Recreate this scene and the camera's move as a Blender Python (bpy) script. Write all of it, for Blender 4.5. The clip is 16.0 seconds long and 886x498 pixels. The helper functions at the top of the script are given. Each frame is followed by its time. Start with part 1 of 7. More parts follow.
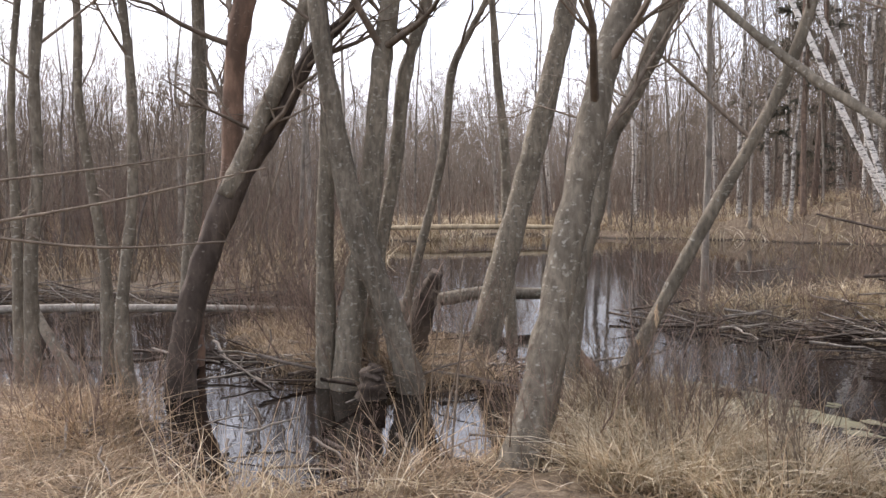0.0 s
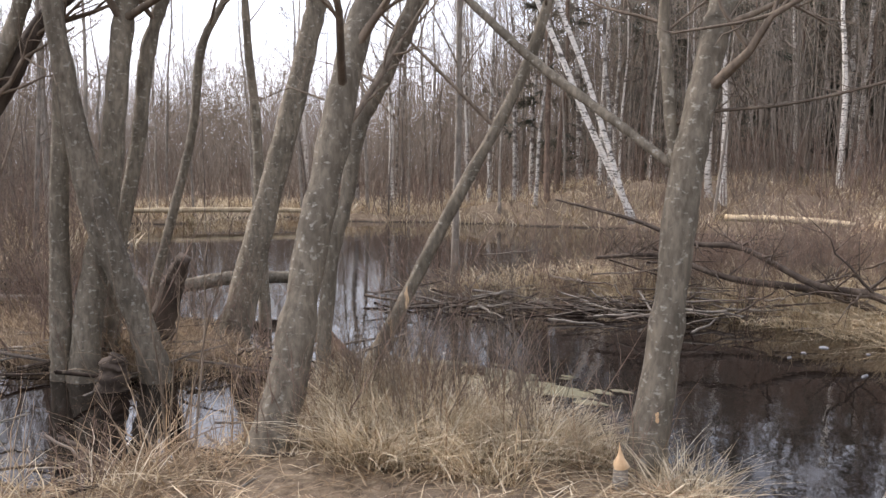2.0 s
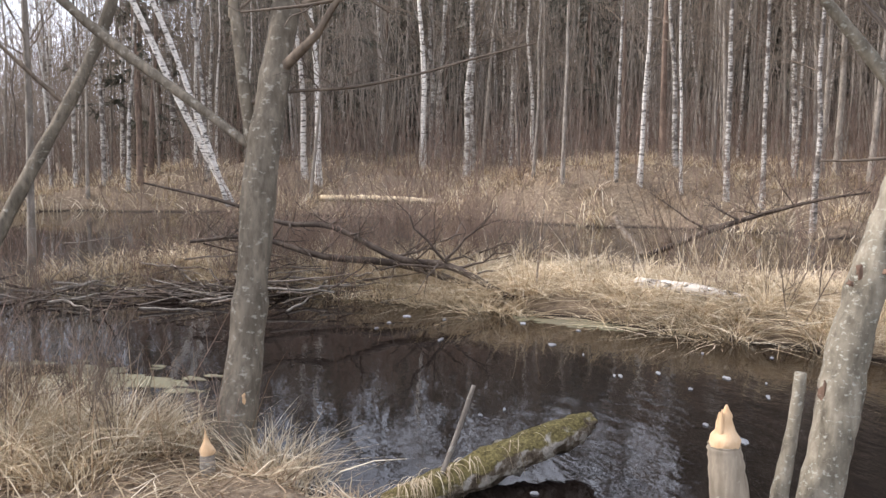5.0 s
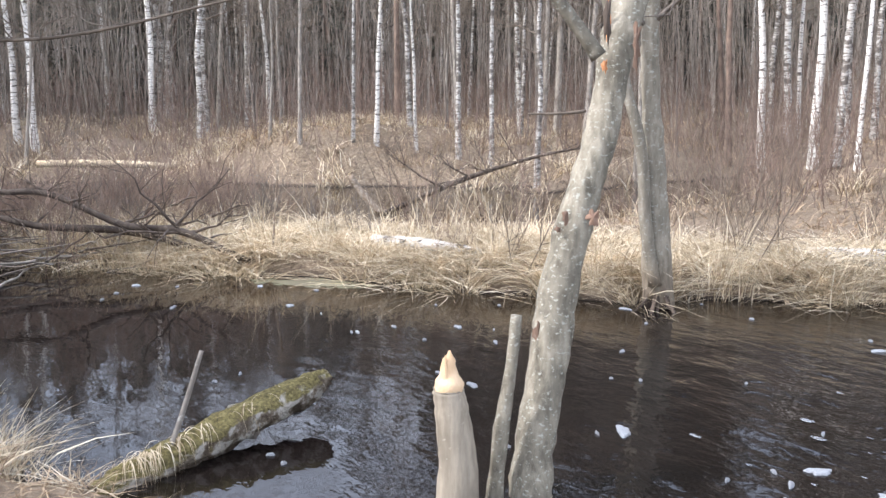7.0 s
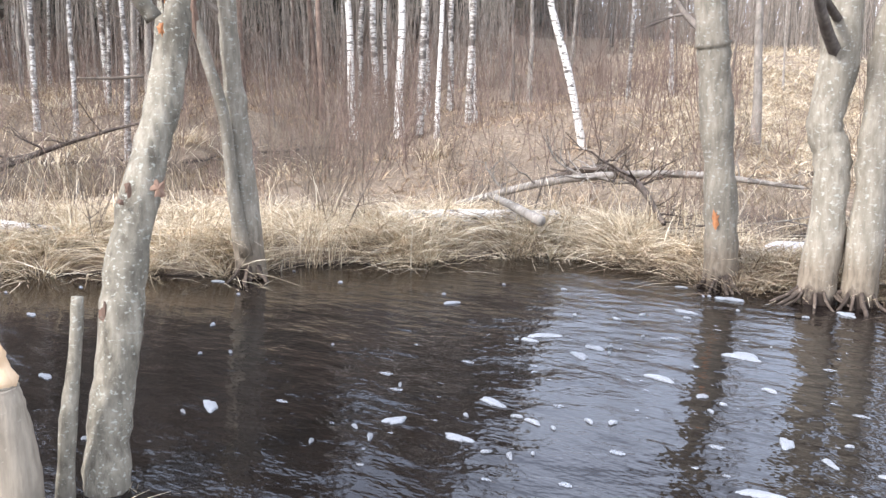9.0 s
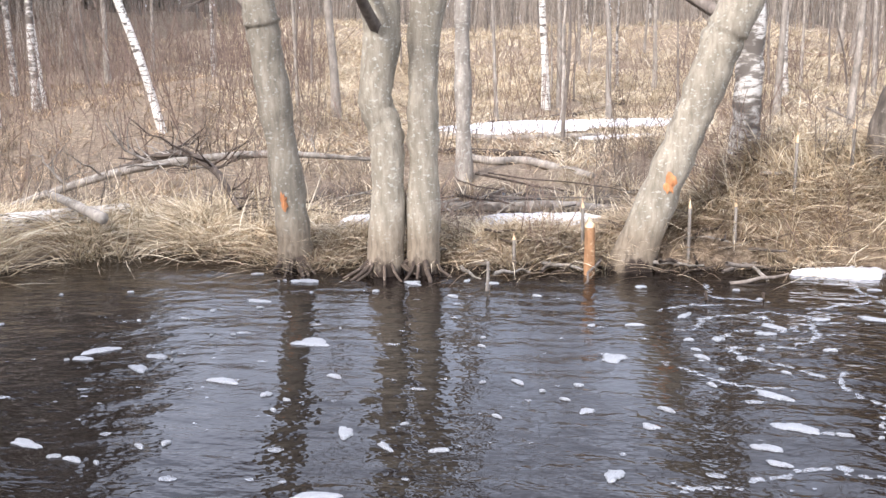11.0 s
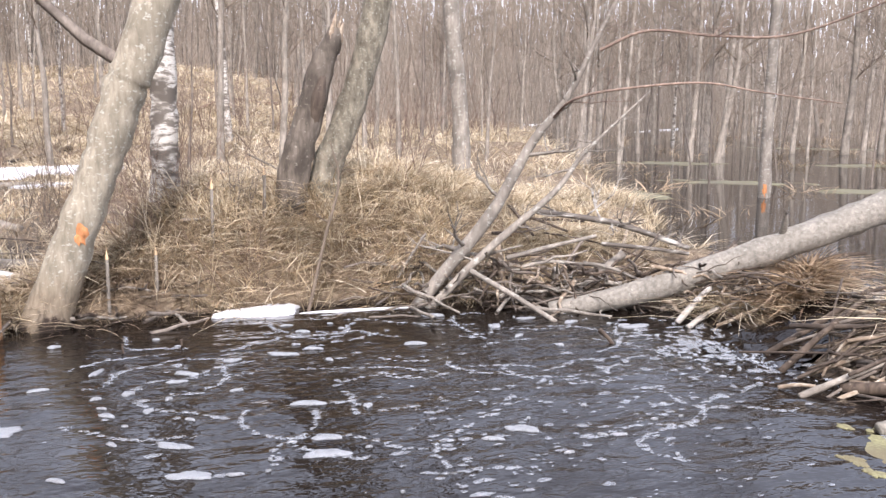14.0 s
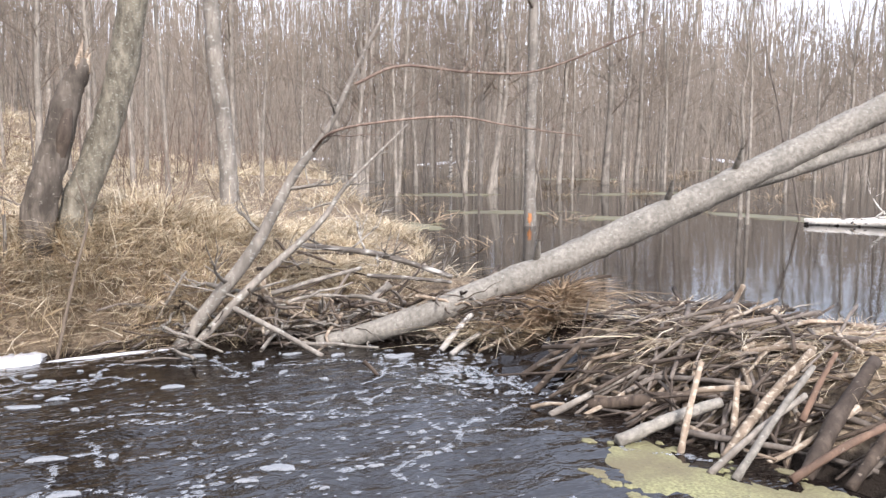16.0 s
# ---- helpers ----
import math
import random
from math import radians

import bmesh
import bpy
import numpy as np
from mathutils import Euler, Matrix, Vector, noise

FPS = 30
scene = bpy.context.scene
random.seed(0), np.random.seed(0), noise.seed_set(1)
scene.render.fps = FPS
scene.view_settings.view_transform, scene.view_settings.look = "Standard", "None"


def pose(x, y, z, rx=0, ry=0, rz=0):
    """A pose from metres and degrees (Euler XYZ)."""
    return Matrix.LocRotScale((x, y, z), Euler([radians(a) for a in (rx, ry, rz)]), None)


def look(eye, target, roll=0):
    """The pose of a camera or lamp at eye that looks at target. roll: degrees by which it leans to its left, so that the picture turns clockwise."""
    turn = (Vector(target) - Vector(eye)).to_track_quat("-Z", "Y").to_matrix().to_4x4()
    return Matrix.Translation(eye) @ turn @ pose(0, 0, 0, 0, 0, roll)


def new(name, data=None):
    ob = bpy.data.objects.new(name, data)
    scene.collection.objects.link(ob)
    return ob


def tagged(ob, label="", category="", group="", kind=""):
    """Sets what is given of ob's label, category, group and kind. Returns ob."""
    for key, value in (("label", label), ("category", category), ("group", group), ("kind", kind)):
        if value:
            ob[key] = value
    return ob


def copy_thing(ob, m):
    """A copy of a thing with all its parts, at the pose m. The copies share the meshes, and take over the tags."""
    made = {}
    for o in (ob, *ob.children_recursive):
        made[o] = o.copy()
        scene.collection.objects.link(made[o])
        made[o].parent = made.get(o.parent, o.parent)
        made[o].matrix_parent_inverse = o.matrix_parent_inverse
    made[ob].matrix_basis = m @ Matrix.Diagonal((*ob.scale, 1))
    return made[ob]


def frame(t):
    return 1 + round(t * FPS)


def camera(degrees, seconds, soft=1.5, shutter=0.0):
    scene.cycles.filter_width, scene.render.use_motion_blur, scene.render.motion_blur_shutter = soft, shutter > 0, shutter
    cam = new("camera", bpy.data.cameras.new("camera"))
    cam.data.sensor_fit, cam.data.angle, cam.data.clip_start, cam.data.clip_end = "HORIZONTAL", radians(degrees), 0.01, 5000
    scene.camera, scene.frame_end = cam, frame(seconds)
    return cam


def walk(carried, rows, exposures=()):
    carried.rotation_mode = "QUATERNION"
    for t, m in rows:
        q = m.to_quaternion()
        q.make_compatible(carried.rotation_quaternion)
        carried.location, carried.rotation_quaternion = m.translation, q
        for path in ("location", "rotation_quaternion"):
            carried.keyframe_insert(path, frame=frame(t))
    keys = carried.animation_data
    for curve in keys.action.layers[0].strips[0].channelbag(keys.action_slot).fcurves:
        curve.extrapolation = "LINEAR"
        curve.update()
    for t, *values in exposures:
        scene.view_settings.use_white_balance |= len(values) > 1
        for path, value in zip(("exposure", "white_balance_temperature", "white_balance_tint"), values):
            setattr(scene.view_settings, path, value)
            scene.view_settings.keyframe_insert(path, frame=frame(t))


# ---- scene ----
def gaze(x, y, z, yaw, pitch, roll):
    """A camera pose from a place, a heading to the left of +y, a pitch up and a lean."""
    return pose(x, y, z, 0, 0, yaw) @ pose(0, 0, 0, 90 + pitch) @ pose(0, 0, 0, 0, 0, roll)


cam = camera(51.2, 16.0, soft=1.45)
walk(cam, [
    (0, gaze(-0.15, -0.174, 1.615, 23.29, -4.08, -0.82)),
    (0.5, gaze(-0.131, -0.184, 1.62, 20.28, -4.18, -0.78)),
    (1, gaze(-0.126, -0.169, 1.616, 16.64, -4.32, -0.36)),
    (1.5, gaze(-0.115, -0.156, 1.614, 12.52, -5.05, 0.23)),
    (2, gaze(-0.086, -0.147, 1.612, 8.51, -5.18, 0.21)),
    (2.5, gaze(-0.06, -0.148, 1.614, 4.46, -5.39, 0.16)),
    (3, gaze(-0.041, -0.143, 1.61, 1.53, -5.49, 0.28)),
    (3.5, gaze(-0.019, -0.129, 1.605, -2.27, -5.9, 0.12)),
    (4, gaze(-0.002, -0.121, 1.602, -7.05, -6.08, 0.46)),
    (4.5, gaze(0.018, -0.119, 1.602, -11.68, -6.09, 0.36)),
    (7, gaze(0.126, -0.117, 1.572, -31.53, -8.5, -0.1)),
    (7.5, gaze(0.155, -0.131, 1.567, -37.03, -9.32, 0.01)),
    (8, gaze(0.174, -0.139, 1.554, -42.76, -9.09, 0.17)),
    (8.5, gaze(0.199, -0.153, 1.55, -49.29, -9.56, 0.66)),
    (11, gaze(0.701, -0.39, 1.605, -79.35, -11.78, -1.05)),
    (11.5, gaze(0.715, -0.461, 1.599, -85.35, -11.68, -0.63)),
    (12, gaze(0.732, -0.521, 1.606, -90.96, -11.04, -0.13)),
    (12.5, gaze(0.747, -0.589, 1.591, -96.83, -10.91, 0.13)),
    (13, gaze(0.747, -0.682, 1.61, -102.74, -11.1, 0.21)),
    (13.5, gaze(0.736, -0.776, 1.618, -107.27, -10.05, 0.3)),
    (14, gaze(0.735, -0.817, 1.626, -111.34, -9.22, 0.52)),
    (14.5, gaze(0.716, -0.859, 1.625, -114.56, -8.6, 0.26)),
    (15, gaze(0.704, -0.921, 1.627, -118.29, -8.05, 0.09)),
    (15.5, gaze(0.686, -0.972, 1.621, -121.47, -7.41, -0.19)),
    (16, gaze(0.665, -1.006, 1.622, -124.37, -7.04, 0.41)),
], exposures=[(0.0, 0.52, 6600, 17), (2.0, 0.52, 6600, 17), (4.0, 0.53, 6600, 17), (6.0, 0.9, 6150, 14), (8.0, 1.22, 5900, 13), (11.0, 1.04, 6150, 16), (14.0, 0.87, 6300, 18), (16.0, 0.74, 6200, 15)])

# world: a hazy, mostly clouded spring sky and a soft veiled sun
SUN_AZ, SUN_EL = radians(290), radians(40)
world = bpy.data.worlds.new("sky")
scene.world = world
world.use_nodes = True
wn, wl = world.node_tree.nodes, world.node_tree.links
wn.clear()
sky = wn.new("ShaderNodeTexSky")
sky.sky_type, sky.sun_disc = "NISHITA", False
sky.sun_elevation, sky.sun_rotation = SUN_EL, SUN_AZ
sky.air_density, sky.dust_density = 1.0, 3.0
w_co, w_map, w_noise = wn.new("ShaderNodeTexCoord"), wn.new("ShaderNodeMapping"), wn.new("ShaderNodeTexNoise")
w_map.inputs["Scale"].default_value = (1.2, 1.2, 4.0)
w_noise.inputs["Scale"].default_value, w_noise.inputs["Detail"].default_value = 2.2, 5
w_ramp, w_mix, w_bg, w_out = wn.new("ShaderNodeValToRGB"), wn.new("ShaderNodeMixRGB"), wn.new("ShaderNodeBackground"), wn.new("ShaderNodeOutputWorld")
w_ramp.color_ramp.elements[0].position, w_ramp.color_ramp.elements[1].position = 0.42, 0.68
w_ramp.color_ramp.elements[0].color = (0.4, 0.4, 0.4, 1)
w_ramp.color_ramp.elements[1].color = (0.85, 0.85, 0.85, 1)
w_mix.inputs[2].default_value = (11.2, 11.9, 13.2, 1)
wl.new(w_co.outputs["Generated"], w_map.inputs[0])
wl.new(w_map.outputs[0], w_noise.inputs["Vector"])
wl.new(w_noise.outputs["Fac"], w_ramp.inputs[0])
w_sep, w_low, w_mul = wn.new("ShaderNodeSeparateXYZ"), wn.new("ShaderNodeMapRange"), wn.new("ShaderNodeMath")
w_mul.operation = "MAXIMUM"
w_low.inputs["From Min"].default_value, w_low.inputs["From Max"].default_value = 0.08, 0.3
w_low.inputs["To Min"].default_value, w_low.inputs["To Max"].default_value = 0.85, 0.05
wl.new(w_co.outputs["Generated"], w_sep.inputs[0])
wl.new(w_sep.outputs["Z"], w_low.inputs["Value"])
wl.new(w_ramp.outputs[0], w_mul.inputs[0])
wl.new(w_low.outputs[0], w_mul.inputs[1])
wl.new(w_mul.outputs[0], w_mix.inputs[0])
wl.new(sky.outputs[0], w_mix.inputs[1])
wl.new(w_mix.outputs[0], w_bg.inputs[0])
w_bg.inputs[1].default_value = 0.15
wl.new(w_bg.outputs[0], w_out.inputs[0])

sun = new("sun", bpy.data.lights.new("sun", "SUN"))
sun.data.energy, sun.data.angle, sun.data.color = 3.2, radians(7), (1.0, 0.97, 0.93)
sun_way = Vector((math.sin(SUN_AZ) * math.cos(SUN_EL), math.cos(SUN_AZ) * math.cos(SUN_EL), math.sin(SUN_EL)))
sun.matrix_world = look(sun_way * 50, (0, 0, 0))


# ---- materials ----
class Mat:
    """A node material around one Principled shader."""

    def __init__(self, name, rough=0.8, spec=0.3):
        self.m = bpy.data.materials.new(name)
        self.m.use_nodes = True
        self.n, self.l = self.m.node_tree.nodes, self.m.node_tree.links
        self.b = self.n["Principled BSDF"]
        self.b.inputs["Roughness"].default_value = rough
        self.b.inputs["Specular IOR Level"].default_value = spec
        self.co = self.n.new("ShaderNodeTexCoord")

    def where(self, scale=(1, 1, 1), world_space=False):
        mp = self.n.new("ShaderNodeMapping")
        mp.inputs["Scale"].default_value = scale
        if world_space:
            geo = self.n.new("ShaderNodeNewGeometry")
            self.l.new(geo.outputs["Position"], mp.inputs[0])
        else:
            self.l.new(self.co.outputs["Object"], mp.inputs[0])
        return mp.outputs[0]

    def noise(self, size, scale=(1, 1, 1), detail=4, world_space=False, rough=0.6):
        t = self.n.new("ShaderNodeTexNoise")
        t.inputs["Scale"].default_value, t.inputs["Detail"].default_value, t.inputs["Roughness"].default_value = size, detail, rough
        self.l.new(self.where(scale, world_space), t.inputs["Vector"])
        return t.outputs["Fac"]

    def ramp(self, fac, stops):
        r = self.n.new("ShaderNodeValToRGB")
        e = r.color_ramp.elements
        while len(e) < len(stops):
            e.new(0.5)
        for el, (p, c) in zip(e, stops):
            el.position, el.color = p, (*c, 1) if len(c) == 3 else c
        self.l.new(fac, r.inputs[0])
        return r.outputs[0]

    def mix(self, fac, a, b, how="MIX"):
        x = self.n.new("ShaderNodeMixRGB")
        x.blend_type = how
        for k, v in zip((0, 1, 2), (fac, a, b)):
            if isinstance(v, (float, int)):
                x.inputs[k].default_value = v
            elif isinstance(v, tuple):
                x.inputs[k].default_value = (*v, 1)
            else:
                self.l.new(v, x.inputs[k])
        return x.outputs[0]

    def random(self, island=False):
        if island:
            g = self.n.new("ShaderNodeNewGeometry")
            return g.outputs["Random Per Island"]
        return self.n.new("ShaderNodeObjectInfo").outputs["Random"]

    def bump(self, h, strength=0.4, distance=0.02):
        b = self.n.new("ShaderNodeBump")
        b.inputs["Strength"].default_value, b.inputs["Distance"].default_value = strength, distance
        self.l.new(h, b.inputs["Height"])
        self.l.new(b.outputs[0], self.b.inputs["Normal"])
        return self

    def color(self, c):
        if isinstance(c, tuple):
            self.b.inputs["Base Color"].default_value = (*c, 1)
        else:
            self.l.new(c, self.b.inputs["Base Color"])
        return self


def bark(name, dark, mid, pale, lichen=0.62, fine=26, groove=(1, 1, 0.25), strength=0.5, foot=False, spot=21, blotches=0.75):
    """Bark with grooves along the stem, blotches and pale lichen spots."""
    m = Mat(name, 0.85, 0.2)
    grain = m.noise(fine, groove, 6)
    base = m.ramp(grain, [(0.3, dark), (0.65, mid)])
    blotch = m.noise(5, (1, 1, 0.6), 4)
    base = m.mix(m.ramp(blotch, [(0.42, (0, 0, 0)), (0.62, (blotches,) * 3)]), base, tuple(0.75 * c for c in dark))
    spots = m.noise(spot, (1, 1, 1.5), 4)
    base = m.mix(m.ramp(spots, [(lichen - 0.03, (0, 0, 0)), (lichen + 0.06, (0.7, 0.7, 0.7))]), base, pale)
    if foot:
        # bark stripped to brown wood near the ground, black where the water has stood
        sep = m.n.new("ShaderNodeSeparateXYZ")
        m.l.new(m.co.outputs["Object"], sep.inputs[0])
        edge = m.n.new("ShaderNodeMath")
        edge.operation = "MULTIPLY_ADD"
        edge.inputs[1].default_value = 0.55
        m.l.new(blotch, edge.inputs[0])
        m.l.new(sep.outputs["Z"], edge.inputs[2])
        base = m.mix(m.ramp(edge.outputs[0], [(0.5, (0.7, 0.7, 0.7)), (0.72, (0, 0, 0))]), base, m.ramp(grain, [(0.3, (0.1, 0.076, 0.052)), (0.7, (0.2, 0.158, 0.112))]))
        base = m.mix(m.ramp(edge.outputs[0], [(0.3, (1, 1, 1)), (0.36, (0, 0, 0))]), base, (0.03, 0.022, 0.017))
    tone = m.ramp(m.random(), [(0, (0.8, 0.78, 0.76)), (1, (1.15, 1.12, 1.08))])
    m.color(m.mix(1.0, base, tone, "MULTIPLY"))
    return m.bump(grain, strength, 0.012).m


def birch_bark(name, dash=0.56, shade=1.0, mark=(0.07, 0.06, 0.05), rot=0.6):
    m = Mat(name, 0.65, 0.3)
    marks = m.noise(3.2, (2.2, 2.2, 8), 6, rough=0.7)
    big = m.noise(1.4, (2, 2, 3.5), 3)
    white = m.ramp(m.noise(7, (1, 1, 3), 4), [(0.3, (0.52 * shade, 0.47 * shade, 0.4 * shade)), (0.6, (0.74 * shade, 0.71 * shade, 0.65 * shade))])
    c = m.mix(m.ramp(marks, [(dash, (0, 0, 0)), (dash + 0.05, (1, 1, 1))]), white, mark)
    c = m.mix(m.ramp(big, [(rot, (0, 0, 0)), (rot + 0.08, (1, 1, 1))]), c, (0.1, 0.085, 0.07))
    tone = m.ramp(m.random(), [(0, (0.8, 0.78, 0.76)), (1, (1.1, 1.09, 1.07))])
    m.color(m.mix(1.0, c, tone, "MULTIPLY"))
    return m.bump(marks, 0.3, 0.01).m


def blades(name, stops, tone=0.35, rough=0.75):
    """Dry leaves and stems, each its own shade."""
    m = Mat(name, rough, 0.25)
    c = m.ramp(m.random(True), stops)
    patch = m.ramp(m.noise(0.9, (1, 1, 1), 3, True), [(0.3, (1 - tone,) * 3), (0.7, (1 + tone * 0.4,) * 3)])
    fine = m.ramp(m.noise(7, (1, 1, 1), 3, True), [(0.35, (1 - 0.6 * tone,) * 3), (0.65, (1 + tone,) * 3)])
    c = m.mix(1.0, m.mix(1.0, c, patch, "MULTIPLY"), fine, "MULTIPLY")
    m.color(c)
    # thin leaves let some light through
    thin, both = m.n.new("ShaderNodeBsdfTranslucent"), m.n.new("ShaderNodeMixShader")
    both.inputs[0].default_value = 0.3
    m.l.new(c, thin.inputs["Color"])
    m.l.new(m.b.outputs[0], both.inputs[1])
    m.l.new(thin.outputs[0], both.inputs[2])
    m.l.new(both.outputs[0], m.n["Material Output"].inputs["Surface"])
    return m.m


M_ALDER = bark("alder_bark", (0.1, 0.087, 0.066), (0.245, 0.214, 0.166), (0.37, 0.36, 0.31), 0.61, 30, (1, 1, 0.35), 0.9, spot=24, blotches=0.6)
M_GREY = bark("grey_alder_bark", (0.17, 0.152, 0.13), (0.31, 0.28, 0.24), (0.4, 0.4, 0.36), 0.6)
M_NEAR = bark("lichened_alder_bark", (0.085, 0.075, 0.056), (0.27, 0.243, 0.188), (0.34, 0.345, 0.295), 0.6, 22, (1, 1, 0.4), 1.0, spot=46, blotches=0.5)
M_STUMP = bark("smooth_beige_bark", (0.2, 0.172, 0.13), (0.33, 0.285, 0.22), (0.38, 0.35, 0.28), 0.66, 36, (1, 1, 0.14), 0.4, spot=30)
M_SHORE = bark("shore_alder_bark", (0.16, 0.142, 0.108), (0.32, 0.284, 0.222), (0.4, 0.4, 0.35), 0.6, foot=True, spot=28, blotches=0.5)
M_ROUGH = bark("rough_bark", (0.15, 0.132, 0.112), (0.31, 0.28, 0.24), (0.38, 0.38, 0.34), 0.62, 18, strength=1.0)
M_DARK = bark("dark_cracked_bark", (0.06, 0.05, 0.04), (0.2, 0.17, 0.14), (0.3, 0.28, 0.24), 0.64, 16, strength=1.0)
M_DEAD = bark("dead_wood_bark", (0.05, 0.038, 0.03), (0.12, 0.095, 0.075), (0.2, 0.18, 0.15), 0.66, 16, strength=1.0)
M_RED = bark("red_peeling_bark", (0.1, 0.068, 0.05), (0.24, 0.155, 0.11), (0.25, 0.2, 0.16), 0.64, 12, strength=0.9)
M_TWIG = bark("twig_bark", (0.12, 0.096, 0.074), (0.24, 0.194, 0.148), (0.26, 0.22, 0.175), 0.75)
M_TWIG_RED = bark("red_brown_twig_bark", (0.14, 0.1, 0.08), (0.29, 0.215, 0.17), (0.3, 0.24, 0.195), 0.75)
M_TWIG_GREY = bark("grey_twig_bark", (0.12, 0.1, 0.085), (0.22, 0.19, 0.16), (0.25, 0.22, 0.2), 0.75)
M_BIRCH = birch_bark("birch_bark", 0.53, 0.95)
M_BIRCH_OLD = birch_bark("old_birch_bark", 0.5, 0.66, (0.14, 0.12, 0.1), 0.5)
M_PINE = bark("pine_bark", (0.1, 0.075, 0.06), (0.23, 0.165, 0.125), (0.27, 0.18, 0.13), 0.7, 10, strength=1.0)
# trunk bark lightened in its colour to imitate the haze of distance
M_HAZED_WOOD = bark("hazed_trunk_bark", (0.17, 0.15, 0.125), (0.34, 0.305, 0.26), (0.4, 0.38, 0.335), 0.64)
M_STICK = bark("stripped_stick_wood", (0.16, 0.12, 0.085), (0.33, 0.265, 0.2), (0.46, 0.41, 0.33), 0.55, 20, (1, 1, 0.12))
M_STICK_DARK = bark("wet_stick_bark", (0.035, 0.026, 0.02), (0.12, 0.092, 0.07), (0.24, 0.2, 0.16), 0.62, 20, (1, 1, 0.12))
M_LOG = bark("grey_log_bark", (0.14, 0.13, 0.112), (0.29, 0.268, 0.232), (0.36, 0.36, 0.32), 0.64, 30, (1, 1, 1), 0.7, spot=34, blotches=0.4)
M_NEEDLE = blades("needles", [(0, (0.06, 0.063, 0.047)), (0.6, (0.1, 0.1, 0.075)), (1, (0.15, 0.135, 0.105))])
# far twigs: atmospheric haze is painted in as a paler, greyer base colour
M_HAZED_TWIG = bark("hazed_twig_bark", (0.19, 0.162, 0.132), (0.36, 0.312, 0.26), (0.38, 0.33, 0.28), 0.75)
M_STAKE = bark("stripped_orange_wood", (0.22, 0.12, 0.06), (0.45, 0.25, 0.125), (0.5, 0.36, 0.22), 0.6, 20, (1, 1, 0.2))
M_PEELED = bark("peeled_pale_wood", (0.4, 0.31, 0.19), (0.62, 0.52, 0.36), (0.66, 0.58, 0.44), 0.6, 20, (1, 1, 0.12))
M_GRASS = blades("dry_sedge", [(0, (0.24, 0.175, 0.1)), (0.35, (0.47, 0.375, 0.245)), (0.8, (0.64, 0.535, 0.375)), (1, (0.74, 0.66, 0.51))])
M_GRASS_BROWN = blades("brown_dead_grass", [(0, (0.15, 0.108, 0.074)), (0.5, (0.31, 0.23, 0.15)), (1, (0.48, 0.38, 0.26))])
M_GRASS_RED = blades("rusty_dead_grass", [(0, (0.16, 0.105, 0.065)), (0.5, (0.33, 0.235, 0.145)), (1, (0.48, 0.365, 0.24))])


def fresh_wood():
    m = Mat("fresh_cut_wood", 0.6, 0.3)
    g = m.noise(14, (1, 1, 0.3), 5)
    return m.color(m.ramp(g, [(0.3, (0.48, 0.3, 0.15)), (0.6, (0.66, 0.48, 0.3)), (0.8, (0.78, 0.64, 0.46))])).bump(g, 0.8, 0.01).m


def gnawed():
    m = Mat("gnawed_orange_wood", 0.7, 0.2)
    g = m.noise(22, (1, 1, 0.5), 5)
    return m.color(m.ramp(g, [(0.3, (0.24, 0.1, 0.045)), (0.6, (0.46, 0.2, 0.08)), (0.8, (0.56, 0.32, 0.16))])).bump(g, 0.9, 0.01).m


def moss():
    """Moss on the upper side of a log, pale flaking bark on its flanks."""
    m = Mat("moss_on_log", 0.95, 0.1)
    g = m.noise(60, detail=6)
    green = m.ramp(g, [(0.3, (0.05, 0.042, 0.02)), (0.55, (0.16, 0.132, 0.055)), (0.75, (0.27, 0.23, 0.105))])
    plates = m.noise(11, detail=5)
    barkc = m.ramp(plates, [(0.42, (0.07, 0.052, 0.036)), (0.5, (0.16, 0.13, 0.095)), (0.56, (0.36, 0.33, 0.28))])
    geo, sep, add = m.n.new("ShaderNodeNewGeometry"), m.n.new("ShaderNodeSeparateXYZ"), m.n.new("ShaderNodeMath")
    m.l.new(geo.outputs["Normal"], sep.inputs[0])
    add.operation = "MULTIPLY_ADD"
    add.inputs[1].default_value = 0.3
    m.l.new(sep.outputs["Z"], add.inputs[0])
    m.l.new(m.noise(6, detail=6), add.inputs[2])
    f = m.ramp(add.outputs[0], [(0.58, (0, 0, 0)), (0.66, (1, 1, 1))])
    return m.color(m.mix(f, barkc, green)).bump(m.mix(0.5, g, plates), 1.0, 0.03).m


def snow():
    m = Mat("old_snow", 0.6, 0.3)
    g = m.noise(12, detail=5)
    return m.color(m.ramp(g, [(0.3, (0.5, 0.5, 0.51)), (0.6, (0.7, 0.7, 0.71))])).bump(g, 0.5, 0.02).m


def foam(name="foam", cover=0.9):
    m = Mat(name, 0.6, 0.4)
    m.b.inputs["Alpha"].default_value = cover
    v = m.n.new("ShaderNodeTexVoronoi")
    v.inputs["Scale"].default_value = 60
    m.l.new(m.where(), v.inputs["Vector"])
    m.color(m.ramp(v.outputs["Distance"], [(0.1, (0.2, 0.205, 0.215)), (0.5, (0.36, 0.37, 0.38))]))
    return m.bump(v.outputs["Distance"], 0.6, 0.01).m


